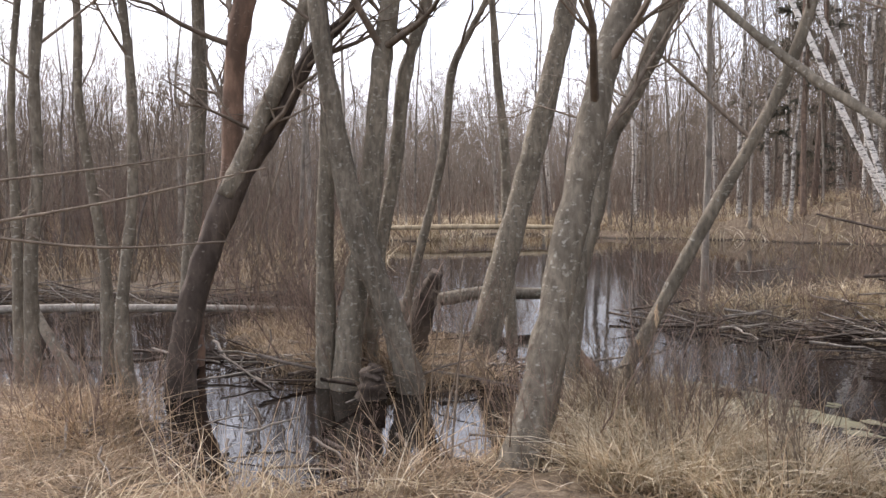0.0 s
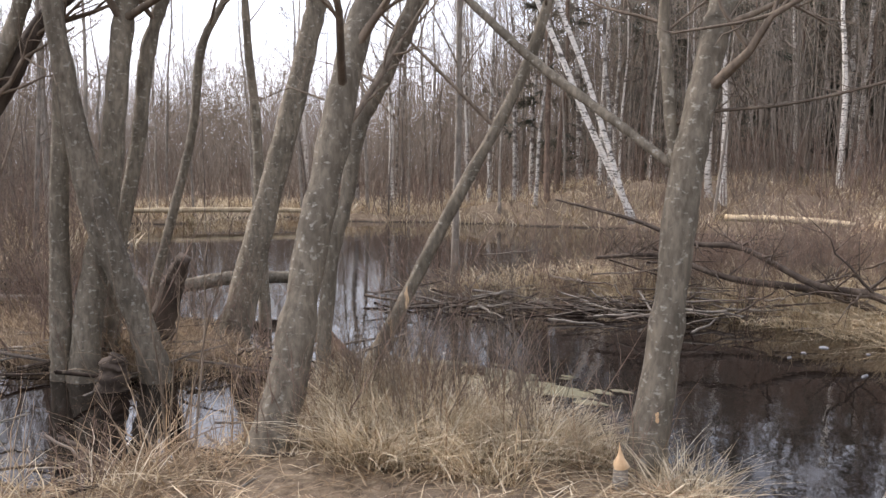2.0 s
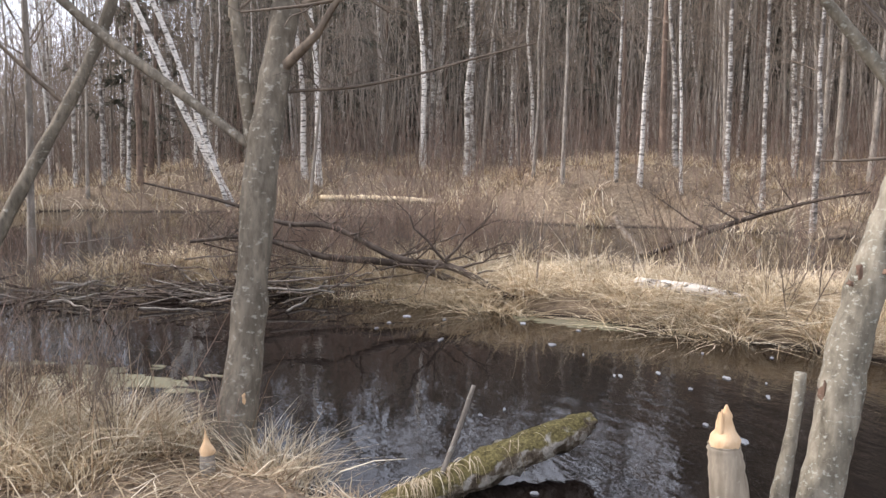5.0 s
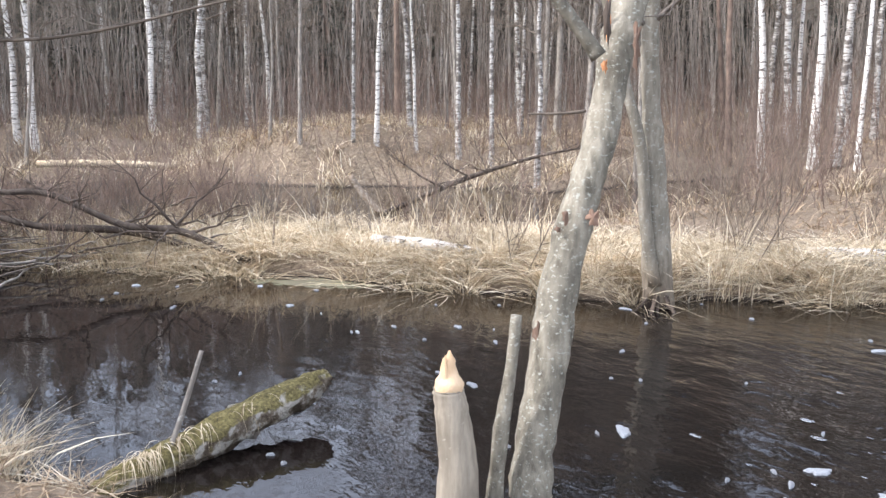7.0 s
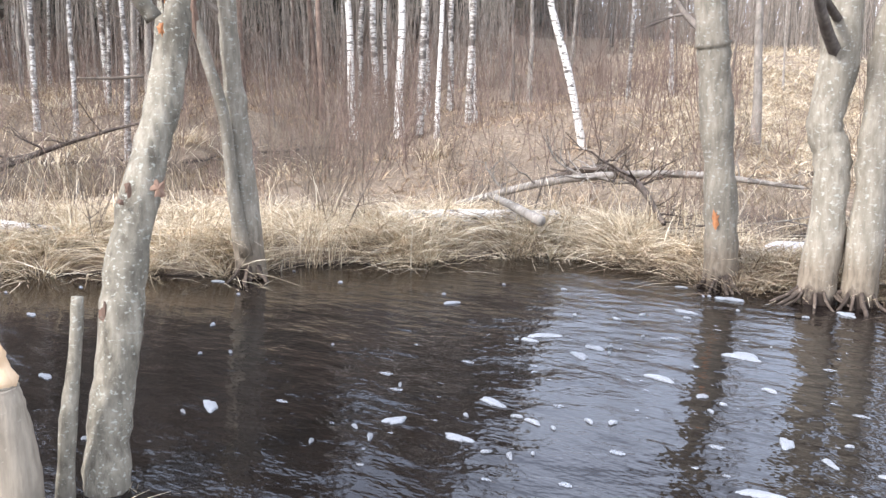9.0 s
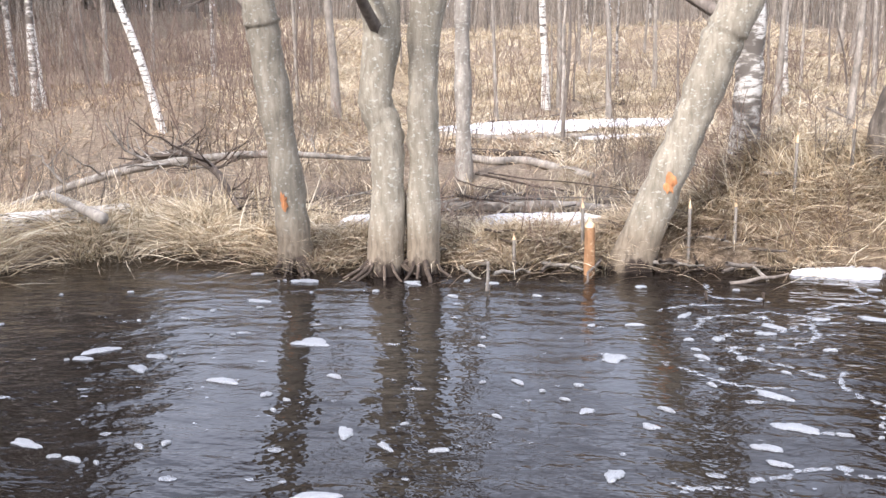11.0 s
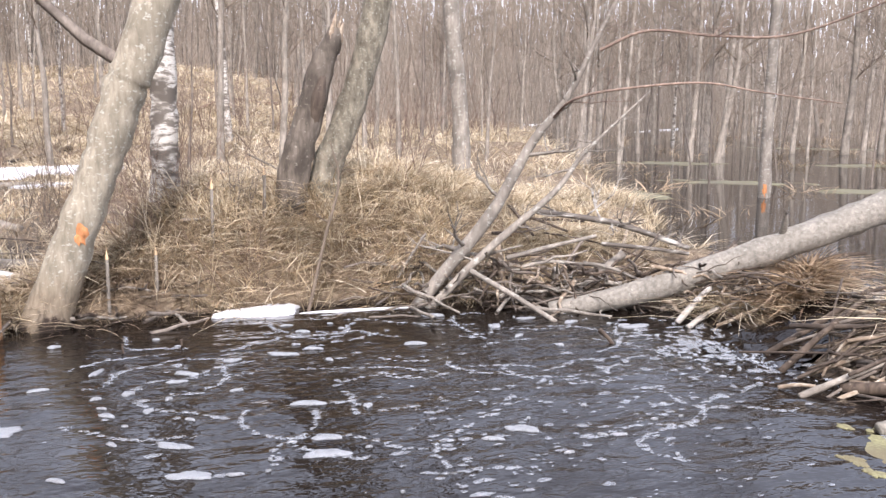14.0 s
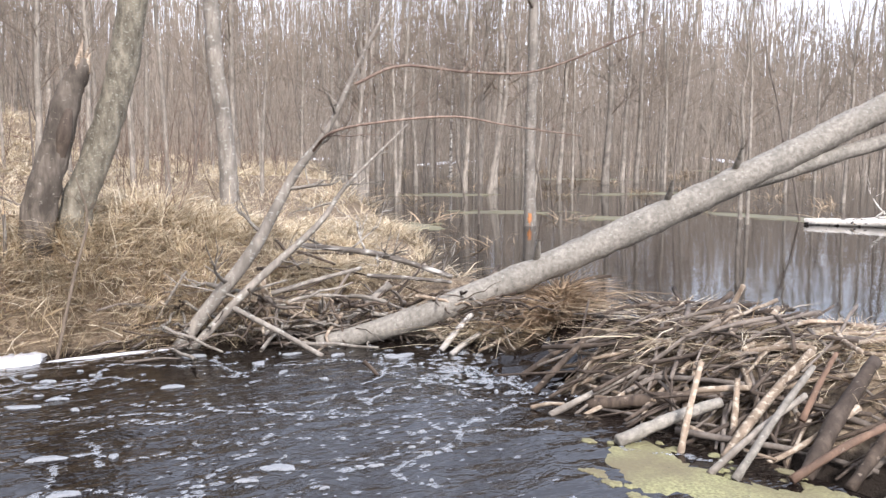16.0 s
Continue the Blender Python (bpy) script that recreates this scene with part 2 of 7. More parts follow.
def duckweed(name="duckweed", dull=0.0):
    m = Mat(name, 0.7, 0.3)
    g = m.noise(60, detail=4, world_space=True)
    b = m.noise(2.2, detail=5, world_space=True)
    c = m.ramp(g, [(0.35, (0.13, 0.122, 0.06)), (0.65, (0.29, 0.275, 0.135))])
    c = m.mix(m.ramp(b, [(0.36, (0, 0, 0)), (0.6, (0.85, 0.85, 0.85))]), c, (0.13, 0.105, 0.06))
    c = m.mix(dull, c, (0.1, 0.09, 0.06))
    return m.color(c).bump(g, 0.5, 0.005).m


def soil():
    """Wet litter and matted dead leaves over black mud."""
    m = Mat("swamp_litter", 0.85, 0.2)
    g = m.noise(16, detail=7, world_space=True, rough=0.7)
    f = m.noise(90, (1, 1, 1), 4, True)
    big = m.noise(0.7, detail=4, world_space=True)
    c = m.ramp(g, [(0.3, (0.06, 0.045, 0.034)), (0.48, (0.2, 0.15, 0.1)), (0.64, (0.36, 0.285, 0.195)), (0.85, (0.46, 0.38, 0.27))])
    c = m.mix(m.ramp(big, [(0.35, (0.55, 0.55, 0.55)), (0.65, (0, 0, 0))]), c, m.ramp(f, [(0.35, (0.08, 0.06, 0.045)), (0.7, (0.26, 0.185, 0.125))]))
    geo, sep = m.n.new("ShaderNodeNewGeometry"), m.n.new("ShaderNodeSeparateXYZ")
    m.l.new(geo.outputs["Position"], sep.inputs[0])
    wet = m.ramp(sep.outputs["Z"], [(0.0, (1, 1, 1)), (0.06, (0, 0, 0))])
    m.color(m.mix(wet, c, (0.03, 0.022, 0.016)))
    h = m.mix(0.5, g, f)
    return m.bump(h, 1.0, 0.04).m


def water(name, tint, calm):
    """Peat-dark water: long swells, short ripples, smoother where the current dies away."""
    m = Mat(name, 0.02, 0.5)
    m.b.inputs["IOR"].default_value = 1.333
    m.color(tint)
    swell = m.noise(2.2, (1.0, 0.5, 1), 2, True)
    ripple = m.noise(8, (1.0, 0.5, 1), 3, True)
    flow = m.ramp(m.noise(0.45, detail=3, world_space=True), [(0.35, (0.35, 0.35, 0.35)), (0.65, (1, 1, 1))])
    h = m.mix(0.3, swell, ripple)
    if calm:
        return m.bump(h, 0.05, 0.08).m
    # the current is rough below the dam and dies away upstream in the backwater
    geo, sep, rise, slant = m.n.new("ShaderNodeNewGeometry"), m.n.new("ShaderNodeSeparateXYZ"), m.n.new("ShaderNodeMapRange"), m.n.new("ShaderNodeMath")
    m.l.new(geo.outputs["Position"], sep.inputs[0])
    slant.operation = "MULTIPLY_ADD"
    slant.inputs[1].default_value = -0.5
    m.l.new(sep.outputs["X"], slant.inputs[0])
    m.l.new(sep.outputs["Y"], slant.inputs[2])
    rise.inputs["From Min"].default_value, rise.inputs["From Max"].default_value = -3.2, 4.6
    rise.inputs["To Min"].default_value, rise.inputs["To Max"].default_value = 1.0, 0.07
    m.l.new(slant.outputs[0], rise.inputs["Value"])
    bn = m.n.new("ShaderNodeBump")
    m.l.new(m.mix(1.0, rise.outputs[0], flow, "MULTIPLY"), bn.inputs["Strength"])
    bn.inputs["Distance"].default_value = 0.085
    m.l.new(h, bn.inputs["Height"])
    m.l.new(bn.outputs[0], m.b.inputs["Normal"])
    return m.m


M_FRESH, M_GNAWED, M_MOSS, M_SNOW, M_FOAM, M_WEED, M_SOIL = fresh_wood(), gnawed(), moss(), snow(), foam(), duckweed(), soil()
M_FROTH = foam("thin_froth", 0.42)
M_WEED_DULL = duckweed("dull_duckweed", 0.6)
M_RIVER = water("river_water", (0.007, 0.005, 0.0042), False)
M_POND = water("pond_water", (0.009, 0.007, 0.006), True)


# ---- mesh tools ----
def to_mesh(name, verts, faces, material, smooth=True):
    """A mesh from arrays: verts (n, 3) and faces (m, 3 or 4)."""
    me = bpy.data.meshes.new(name)
    verts, faces = np.asarray(verts, np.float32), np.asarray(faces, np.int32)
    k = faces.shape[1]
    me.vertices.add(len(verts))
    me.vertices.foreach_set("co", verts.ravel())
    me.loops.add(faces.size)
    me.loops.foreach_set("vertex_index", faces.ravel())
    me.polygons.add(len(faces))
    me.polygons.foreach_set("loop_start", np.arange(0, faces.size, k, dtype=np.int32))
    me.polygons.foreach_set("use_smooth", np.full(len(faces), smooth))
    me.update(calc_edges=True)
    me.materials.append(material)
    return me


def tubes(lines, radii, sides=6, wobble=0.0, rng=None, cap=True):
    """Tubes round many lines at once: lines (n, k, 3), radii (n, k). Ends close to a point."""
    lines, radii = np.asarray(lines, float), np.asarray(radii, float)
    n, k, _ = lines.shape
    way = np.gradient(lines, axis=1)
    way /= np.linalg.norm(way, axis=2, keepdims=True) + 1e-9
    ref = np.where(np.abs(way[:, :1, 2:]) > 0.9, np.array([1.0, 0, 0]), np.array([0, 0, 1.0]))
    u = np.cross(np.broadcast_to(ref, way.shape), way)
    u /= np.linalg.norm(u, axis=2, keepdims=True) + 1e-9
    v = np.cross(way, u)
    a = np.linspace(0, 2 * np.pi, sides, endpoint=False)
    ring = u[:, :, None] * np.cos(a)[:, None] + v[:, :, None] * np.sin(a)[:, None]
    r = radii[:, :, None] * np.ones(sides)
    if wobble:
        r = r * (1 + wobble * rng.standard_normal(r.shape))
    pts = (lines[:, :, None] + ring * r[..., None]).reshape(-1, 3)
    i, j, s = np.meshgrid(np.arange(n), np.arange(k - 1), np.arange(sides), indexing="ij")
    base = (i * k + j) * sides
    s2 = (s + 1) % sides
    faces = np.stack([base + s, base + s2, base + sides + s2, base + sides + s], -1).reshape(-1, 4)
    if cap:
        ends = np.concatenate([lines[:, 0], lines[:, -1]])
        first = len(pts)
        pts = np.concatenate([pts, ends])
        m, s = np.meshgrid(np.arange(n), np.arange(sides), indexing="ij")
        low = m * k * sides
        top = low + (k - 1) * sides
        s2 = (s + 1) % sides
        c0 = np.stack([first + m, low + s2, low + s, low + s], -1).reshape(-1, 4)
        c1 = np.stack([first + n + m, top + s, top + s2, top + s2], -1).reshape(-1, 4)
        tri = np.concatenate([c0, c1])[:, :3]
        return pts, faces, tri
    return pts, faces, np.zeros((0, 3), int)


def tube_mesh(name, lines, radii, material, sides=6, wobble=0.0, rng=None, cap=False):
    pts, quads, tri = tubes(lines, radii, sides, wobble, rng, cap)
    if len(tri):
        quads = np.concatenate([quads, np.c_[tri, tri[:, 2]]])
        me = bpy.data.meshes.new(name)
        me.from_pydata(pts.tolist(), [], [list(dict.fromkeys(f)) for f in quads.tolist()])
        me.polygons.foreach_set("use_smooth", np.ones(len(me.polygons), bool))
        me.materials.append(material)
        return me
    return to_mesh(name, pts, quads, material)


def smooth_line(ctrl, per=5):
    """A Catmull-Rom line through rows of numbers."""
    c = np.asarray(ctrl, float)
    c = np.concatenate([[2 * c[0] - c[1]], c, [2 * c[-1] - c[-2]]])
    out = []
    for p0, p1, p2, p3 in zip(c, c[1:], c[2:], c[3:]):
        t = np.linspace(0, 1, per, endpoint=False)[:, None]
        out.append(0.5 * (2 * p1 + (p2 - p0) * t + (2 * p0 - 5 * p1 + 4 * p2 - p3) * t**2 + (3 * p1 - p0 - 3 * p2 + p3) * t**3))
    return np.concatenate(out + [c[-2:-1]])


def shoots(rng, line, radii, n, length, rise=(0.25, 0.8), low=0.35, k=6, thin=0.35, droop=0.0):
    """Branches that leave a line: (n, k, 3) and (n, k)."""
    m = len(line)
    at = rng.uniform(low, 0.98, n) * (m - 1)
    i = at.astype(int).clip(0, m - 2)
    f = (at - i)[:, None]
    start = line[i] * (1 - f) + line[i + 1] * f
    r0 = (radii[i] * (1 - f[:, 0]) + radii[i + 1] * f[:, 0]) * thin * rng.uniform(0.5, 1.1, n)
    az = rng.uniform(0, 2 * np.pi, n)
    up = rng.uniform(*rise, n)
    way = np.stack([np.cos(az) * np.sqrt(1 - up**2), np.sin(az) * np.sqrt(1 - up**2), up], -1)
    size = length * rng.uniform(0.4, 1.1, n) * (1.25 - at / m)
    step = np.linspace(0, 1, k)
    out = start[:, None] + way[:, None] * (step * 1.0)[None, :, None] * size[:, None, None]
    bend = rng.standard_normal((n, 1, 3)) * 0.16 + rng.standard_normal((n, k, 3)) * 0.05
    bend[:, :, 2] += 0.12 - droop
    out += bend * (step**1.6)[None, :, None] * size[:, None, None]
    out[:, 0] = start
    rad = r0[:, None] * np.linspace(1, 0.25, k)[None]
    return out, rad


def twigs_of(rng, lines, radii, n, length, k=4, rise=(0.0, 0.8)):
    """Twigs on many branches: n in all."""
    b = rng.integers(0, len(lines), n)
    m = lines.shape[1]
    at = rng.uniform(0.25, 1, n) * (m - 1)
    i = at.astype(int).clip(0, m - 2)
    f = (at - i)[:, None]
    start = lines[b, i] * (1 - f) + lines[b, i + 1] * f
    along = lines[b, i + 1] - lines[b, i]
    along /= np.linalg.norm(along, axis=1, keepdims=True) + 1e-9
    way = along * 0.8 + rng.standard_normal((n, 3)) * 0.55
    way[:, 2] += rng.uniform(*rise, n) * 0.5
    way /= np.linalg.norm(way, axis=1, keepdims=True)
    size = length * rng.uniform(0.35, 1.1, n)
    step = np.linspace(0, 1, k)
    out = start[:, None] + way[:, None] * step[None, :, None] * size[:, None, None]
    out += rng.standard_normal((n, k, 3)) * 0.06 * step[None, :, None] * size[:, None, None]
    r0 = np.minimum(radii[b, i] * 0.6, 0.012)
    return out, np.maximum(r0, 0.0025)[:, None] * np.linspace(1, 0.4, k)[None]


def part(name, me, parent, label=""):
    ob = new(name, me)
    ob.parent = parent
    if label:
        ob["label"] = label
    return ob


def thing(name, label, category, group="", at=(0, 0, 0)):
    e = new(name)
    e.empty_display_size = 0.2
    e.location = at
    return tagged(e, label, category, group)


def join(*lots):
    """Joins (verts, faces) lots of like faces."""
    v, f, n = [], [], 0
    for a, b in lots:
        v.append(a)
        f.append(b + n)
        n += len(a)
    return np.concatenate(v), np.concatenate(f)


# ---- ground ----
NEAR = [(-16, 4.2), (-9, 4.6), (-6.2, 5.3), (-5.0, 5.4), (-4.2, 4.9), (-3.8, 4.2), (-3.0, 3.9), (-2.35, 4.3), (-2.3, 5.2), (-2.2, 6.3), (-1.6, 6.6), (-0.9, 6.0), (-0.3, 5.4),
        (0.1, 5.0), (0.6, 4.5), (1.1, 3.8), (1.35, 3.0), (1.9, 2.7), (2.3, 2.9), (2.75, 2.8), (2.6, 2.1), (2.0, 1.2), (1.9, 0), (1.8, -2), (1.7, -4), (1.4, -5.4), (2.0, -7), (1, -9), (-16, -9)]
ISLAND = [(-7.2, 8.6), (-5.4, 6.6), (-3.9, 5.8), (-3.0, 5.9), (-2.3, 6.9), (-2.2, 7.7), (-3.5, 8.4), (-5.5, 9.3)]
LEFT = [(-60, 6), (-12, 8.6), (-9.5, 9.8), (-7.6, 10.6), (-7.2, 12.5), (-9, 16), (-12, 22.5), (-9.3, 25.5), (-4, 24.5), (0, 24), (4, 20.5), (8, 17), (12, 13.5), (60, 20), (60, 300), (-300, 300), (-300, 6)]
FRONT = [(-2.3, 11.4), (-1.8, 10.5), (0.7, 10.6), (1.5, 9.6), (2.0, 9.1), (2.7, 8.3), (3.25, 7.7), (4.0, 6.7), (4.5, 5.8), (4.9, 5.4), (5.8, 4.8), (6.7, 4.1), (7.5, 3.5), (7.3, 2.5), (7.0, 1.9), (7.2, 1.2),
         (7.1, 0.3), (7.4, -0.5), (7.5, -1.7), (7.6, -3), (7.3, -4.2), (8.3, -5.4), (8.4, -6.8), (9.6, -7.5), (14.5, -9.3), (20, -11.8), (32, -17), (46, -20.5), (300, -80), (300, 300), (14, 12), (11, 10.5), (8, 9.8), (6, 11), (3.5, 12.5), (0, 12.3)]


POOLS = [[(-5.9, 5.3), (-7.3, 6.7), (-8.4, 8.0), (-8.4, 9.0), (-6.5, 7.7), (-5.2, 6.2), (-4.8, 5.6), (-5.0, 5.15)],
         [(-4.5, 5.2), (-3.75, 4.5), (-3.35, 4.1), (-2.5, 3.95), (-2.45, 4.5), (-2.8, 5.5), (-3.4, 6.1), (-4.2, 6.3), (-4.5, 5.8)]]


def inside_depth(poly, x, y):
    """Metres to the shore of a polygon, positive on land."""
    p = np.asarray(poly, float)
    q = np.roll(p, -1, 0)
    best, odd = np.full(x.shape, 1e9), np.zeros(x.shape, bool)
    for (ax, ay), (bx, by) in zip(p, q):
        dx, dy = bx - ax, by - ay
        t = (((x - ax) * dx + (y - ay) * dy) / (dx * dx + dy * dy)).clip(0, 1)
        best = np.minimum(best, (x - ax - t * dx) ** 2 + (y - ay - t * dy) ** 2)
        if dy:
            odd ^= ((ay > y) != (by > y)) & (x < (y - ay) / dy * dx + ax)
    return np.where(odd, 1, -1) * np.sqrt(best)


def lumps(x, y, size, seed):
    """Cheap smooth noise of about +-1."""
    r = np.random.default_rng(seed)
    out = 0
    for s in (1.0, 0.53, 0.27):
        for _ in range(3):
            a, p = r.uniform(0, 6.28, 2)
            out = out + s * np.sin((x * math.cos(a) + y * math.sin(a)) * 6.28 / (size * s) * r.uniform(0.7, 1.3) + p)
    return out / 3.2


def step(v, a, b):
    t = ((v - a) / (b - a)).clip(0, 1)
    return t * t * (3 - 2 * t)


DAM = [(8.5, -4.7), (7.95, -4.95), (7.3, -5.45), (6.9, -5.85), (6.35, -6.05), (5.8, -5.95), (5.1, -5.75), (4.7, -5.85), (4.0, -6.0), (3.2, -6.3), (1.2, -7.2)]
DAM_FOOT = [(7.5, -3.7), (7.15, -4.1), (6.85, -4.45), (6.6, -4.8), (6.3, -5.1), (5.85, -5.2), (5.3, -5.05), (4.8, -4.7), (4.05, -4.65), (3.3, -4.65), (1.0, -5.4)]


def ground_height(x, y):
    x, y = np.asarray(x, float), np.asarray(y, float)
    jag = 0.12 * lumps(x, y, 1.3, 5)
    near = inside_depth(NEAR, x, y) + jag
    front = inside_depth(FRONT, x, y) + jag
    left = inside_depth(LEFT, x, y) + 3 * jag
    isle = inside_depth(ISLAND, x, y) + 2 * jag
    left = left + 0.9 * lumps(x, y, 6, 6)
    pools = np.maximum(*(inside_depth(p, x, y) for p in POOLS)) + 0.6 * jag
    z = np.full(x.shape, -0.4)
    for d, top, reach in ((near, 0.16, 0.7), (front, 0.16, 0.9), (left, 0.14, 1.5), (isle, 0.1, 0.9)):
        z = np.maximum(z, -0.4 + (top + 0.4) * step(d, -0.5, reach))
    z += (0.1 * step(near, 0.5, 3) + 0.05 * lumps(x, y, 0.9, 7) * step(z, 0.0, 0.1))
    z = np.where(x < -2, np.minimum(z, 0.16 - 0.5 * step(pools, -0.35, 0.3)), z)
    # the wooded slope beyond the far bank
    far = np.hypot(x, y)
    az = np.degrees(np.arctan2(x, y))
    right = 1 - step(az, 97, 112)
    z += 0.3 * step(front, 0.0, 1.0) * step(az, 90, 99)
    z += 0.7 * step(left, 0.2, 4) * step(az, -14, 2) * right
    z += 0.7 * step(far, 12.5, 17.5) * step(az, 42, 58) * (1 - step(az, 72, 84)) * step(front, 1, 4) * right
    z += 2.5 * step(far, 22, 52) * step(az, -6, 40) * step(np.maximum(front, left), 0, 4) * right
    z += (0.3 * lumps(x, y, 9, 9) + 0.1) * step(far, 12, 22) * step(z, 0.05, 0.3)
    pit = np.exp(-(((x - 19.5) / 4.0) ** 4 + ((y - 0.8) / 3.4) ** 4))
    z = z * (1 - pit) + 0.2 * pit
    # wet hollow behind the shore trees
    hollow = np.exp(-(((x - 10.3) / 1.9) ** 4 + ((y - 1.2) / 3.0) ** 4))
    z = z * (1 - hollow) + (0.07 * lumps(x, y, 0.8, 12) - 0.02) * hollow
    z += 0.5 * np.exp(-(((x - 9.0) / 0.75) ** 2 + ((y + 1.6) / 0.8) ** 2))
    # mound with the double trunk, and low ground under the flooded wood
    z += 0.5 * np.exp(-(((x - 8.9) / 1.3) ** 2 + ((y + 3.4) / 1.3) ** 2))
    d2 = np.full(x.shape, 1e9)
    for (ax, ay), (bx, by) in zip(DAM, DAM[1:]):
        t = (((x - ax) * (bx - ax) + (y - ay) * (by - ay)) / ((bx - ax) ** 2 + (by - ay) ** 2)).clip(0, 1)
        d2 = np.minimum(d2, (x - ax - t * (bx - ax)) ** 2 + (y - ay - t * (by - ay)) ** 2)
    ridge = 0.42 * (1 - step(np.sqrt(d2) * (1 - 0.25 * step(-x, -5.2, -4.4)), 0.05, 0.95)) - 0.05 + 0.05 * lumps(x, y, 0.5, 4)
    spill = 0.34 * np.exp(-(((x - 5.5) / 0.3) ** 4))
    wet = (inside_depth(FRONT, x, y) < 0.0) & (y < -5.0) & (x > 2)
    z = np.where(wet, np.minimum(z, 0.1) + 0.9 * step(far, 58, 75), z)
    return np.where(d2 < 1.3, np.maximum(z, ridge - spill), z)


def build_ground():
    u = np.linspace(-1, 1, 420)
    sx = 7 * np.sinh(4.6 * u) + 2
    gx, gy = np.meshgrid(sx, sx, indexing="ij")
    gz = ground_height(gx, gy)
    n = len(u)
    i, j = np.meshgrid(np.arange(n - 1), np.arange(n - 1), indexing="ij")
    a = i * n + j
    faces = np.stack([a, a + n, a + n + 1, a + 1], -1).reshape(-1, 4)
    me = to_mesh("ground", np.stack([gx, gy, gz], -1).reshape(-1, 3), faces, M_SOIL)
    tagged(new("ground", me), "swampy ground of matted litter, mud and low banks", "ground", kind="structure")


build_ground()


def sheet(name, label, x0, x1, y0, y1, z, material):
    me = to_mesh(name, [(x0, y0, z), (x1, y0, z), (x1, y1, z), (x0, y1, z)], [(0, 1, 2, 3)], material)
    return tagged(new(name, me), label, "water", kind="structure")


sheet("water", "dark peaty river water with ripples below the dam", -80, 80, -4.9, 60, 0.0, M_RIVER)


def pond():
    """The higher pond, held back by the dam."""
    rim = [(x, y) for x, y in DAM] + [(1.2, -80), (90, -80), (90, -2), (14, -2.5), (10, -4.2)]
    me = bpy.data.meshes.new("pond_water")
    order = [(x, y, 0.28) for x, y in rim]
    me.from_pydata(order, [], [list(range(len(order)))[::-1]])
    me.materials.append(M_POND)
    tagged(new("pond_water", me), "still dark pond water held up behind the dam", "water", kind="structure")


pond()


# ---- standing trees by the water ----
BARKS = {"alder": (M_ALDER, M_TWIG), "grey": (M_GREY, M_TWIG_GREY), "shore": (M_SHORE, M_TWIG_GREY), "rough": (M_NEAR, M_TWIG), "snag": (M_NEAR, M_TWIG), "dead": (M_DEAD, M_TWIG),
         "redbark": (M_RED, M_TWIG), "birchold": (M_BIRCH_OLD, M_TWIG), "dark": (M_DARK, M_TWIG), "pondalder": (M_GREY, M_TWIG_GREY)}


def standing_tree(kind, label, ctrl, height, n, seed=0, floor=True):
    """A tree from a few stations of its trunk (x, y, z, radius), carried on upwards to its height."""
    rng = np.random.default_rng(seed)
    c = [list(r) for r in ctrl]
    if floor and c[0][2] > -0.1:
        c.insert(0, [c[0][0] - (c[1][0] - c[0][0]) * 0.15, c[0][1] - (c[1][1] - c[0][1]) * 0.15, -0.15 if kind != "pondalder" else 0.0, c[0][3] * 1.22])
    top = np.array(c[-1])
    if height > top[2]:
        lean = (np.array(c[-1]) - np.array(c[-2]))[:2] / max(0.1, c[-1][2] - c[-2][2])
        lean = lean.clip(-0.5, 0.5)
        m = max(3, int((height - top[2]) / 1.1))
        for s in np.linspace(0, 1, m + 1)[1:]:
            dz = (height - top[2]) * s
            xy = top[:2] + lean * dz * (1 - 0.45 * s) + rng.normal(0, 0.07, 2)
            c.append([*xy, top[2] + dz, max(0.012, top[3] * (1 - 0.88 * s))])
    line = smooth_line(c, 6)
    radii = line[:, 3].clip(0.006)
    path = line[:, :3] - np.array(c[0][:2] + [0])
    big = radii.max() > 0.06
    sides = 18 if big else 10
    rad = radii * (1 + 0.05 * rng.standard_normal(len(radii)))
    root = thing("tree", label, "tree", at=(c[0][0], c[0][1], 0))
    part("trunk", tube_mesh("trunk", path[None], rad[None], BARKS[kind][0], sides, 0.035, rng, cap=True), root)
    if n:
        l1, r1 = shoots(rng, path, radii, n, 0.27 * max(height, 3), low=0.4, thin=0.4)
        for i in range(n):
            l2, r2 = twigs_of(rng, l1[i:i + 1], r1[i:i + 1], 7, 0.6)
            l3, r3 = twigs_of(rng, l2, r2, 18, 0.32)
            bough = part("branch", to_mesh("branch", *tubes(l1[i:i + 1], r1[i:i + 1], 5, cap=False)[:2], BARKS[kind][1]), root)
            tagged(part("twig_spray", to_mesh("twig_spray", *join(tubes(l2, r2, 4, cap=False)[:2], tubes(l3, r3, 3, cap=False)[:2]), BARKS[kind][1]), bough), kind="stuff")
    return root


standing_tree('alder', 'leaning grey alder with pale lichen spots rising from dead grass', [(-1.67, 4.27, 0.08, 0.121), (-1.59, 4.45, 0.52, 0.106), (-1.53, 4.61, 1.07, 0.094), (-1.46, 4.77, 1.59, 0.086), (-1.36, 4.95, 2.27, 0.084), (-1.27, 5.11, 2.63, 0.082)], 8, 10, seed=1)
standing_tree('alder', 'grey alder with a beaver cut beside dark water', [(0.22, 4.39, 0.04, 0.117), (0.3, 4.45, 0.51, 0.09), (0.36, 4.5, 1.01, 0.083), (0.41, 4.55, 1.49, 0.084), (0.48, 4.6, 1.89, 0.076), (0.55, 4.65, 2.26, 0.071), (0.6, 4.71, 2.44, 0.069)], 8, 8, seed=2)
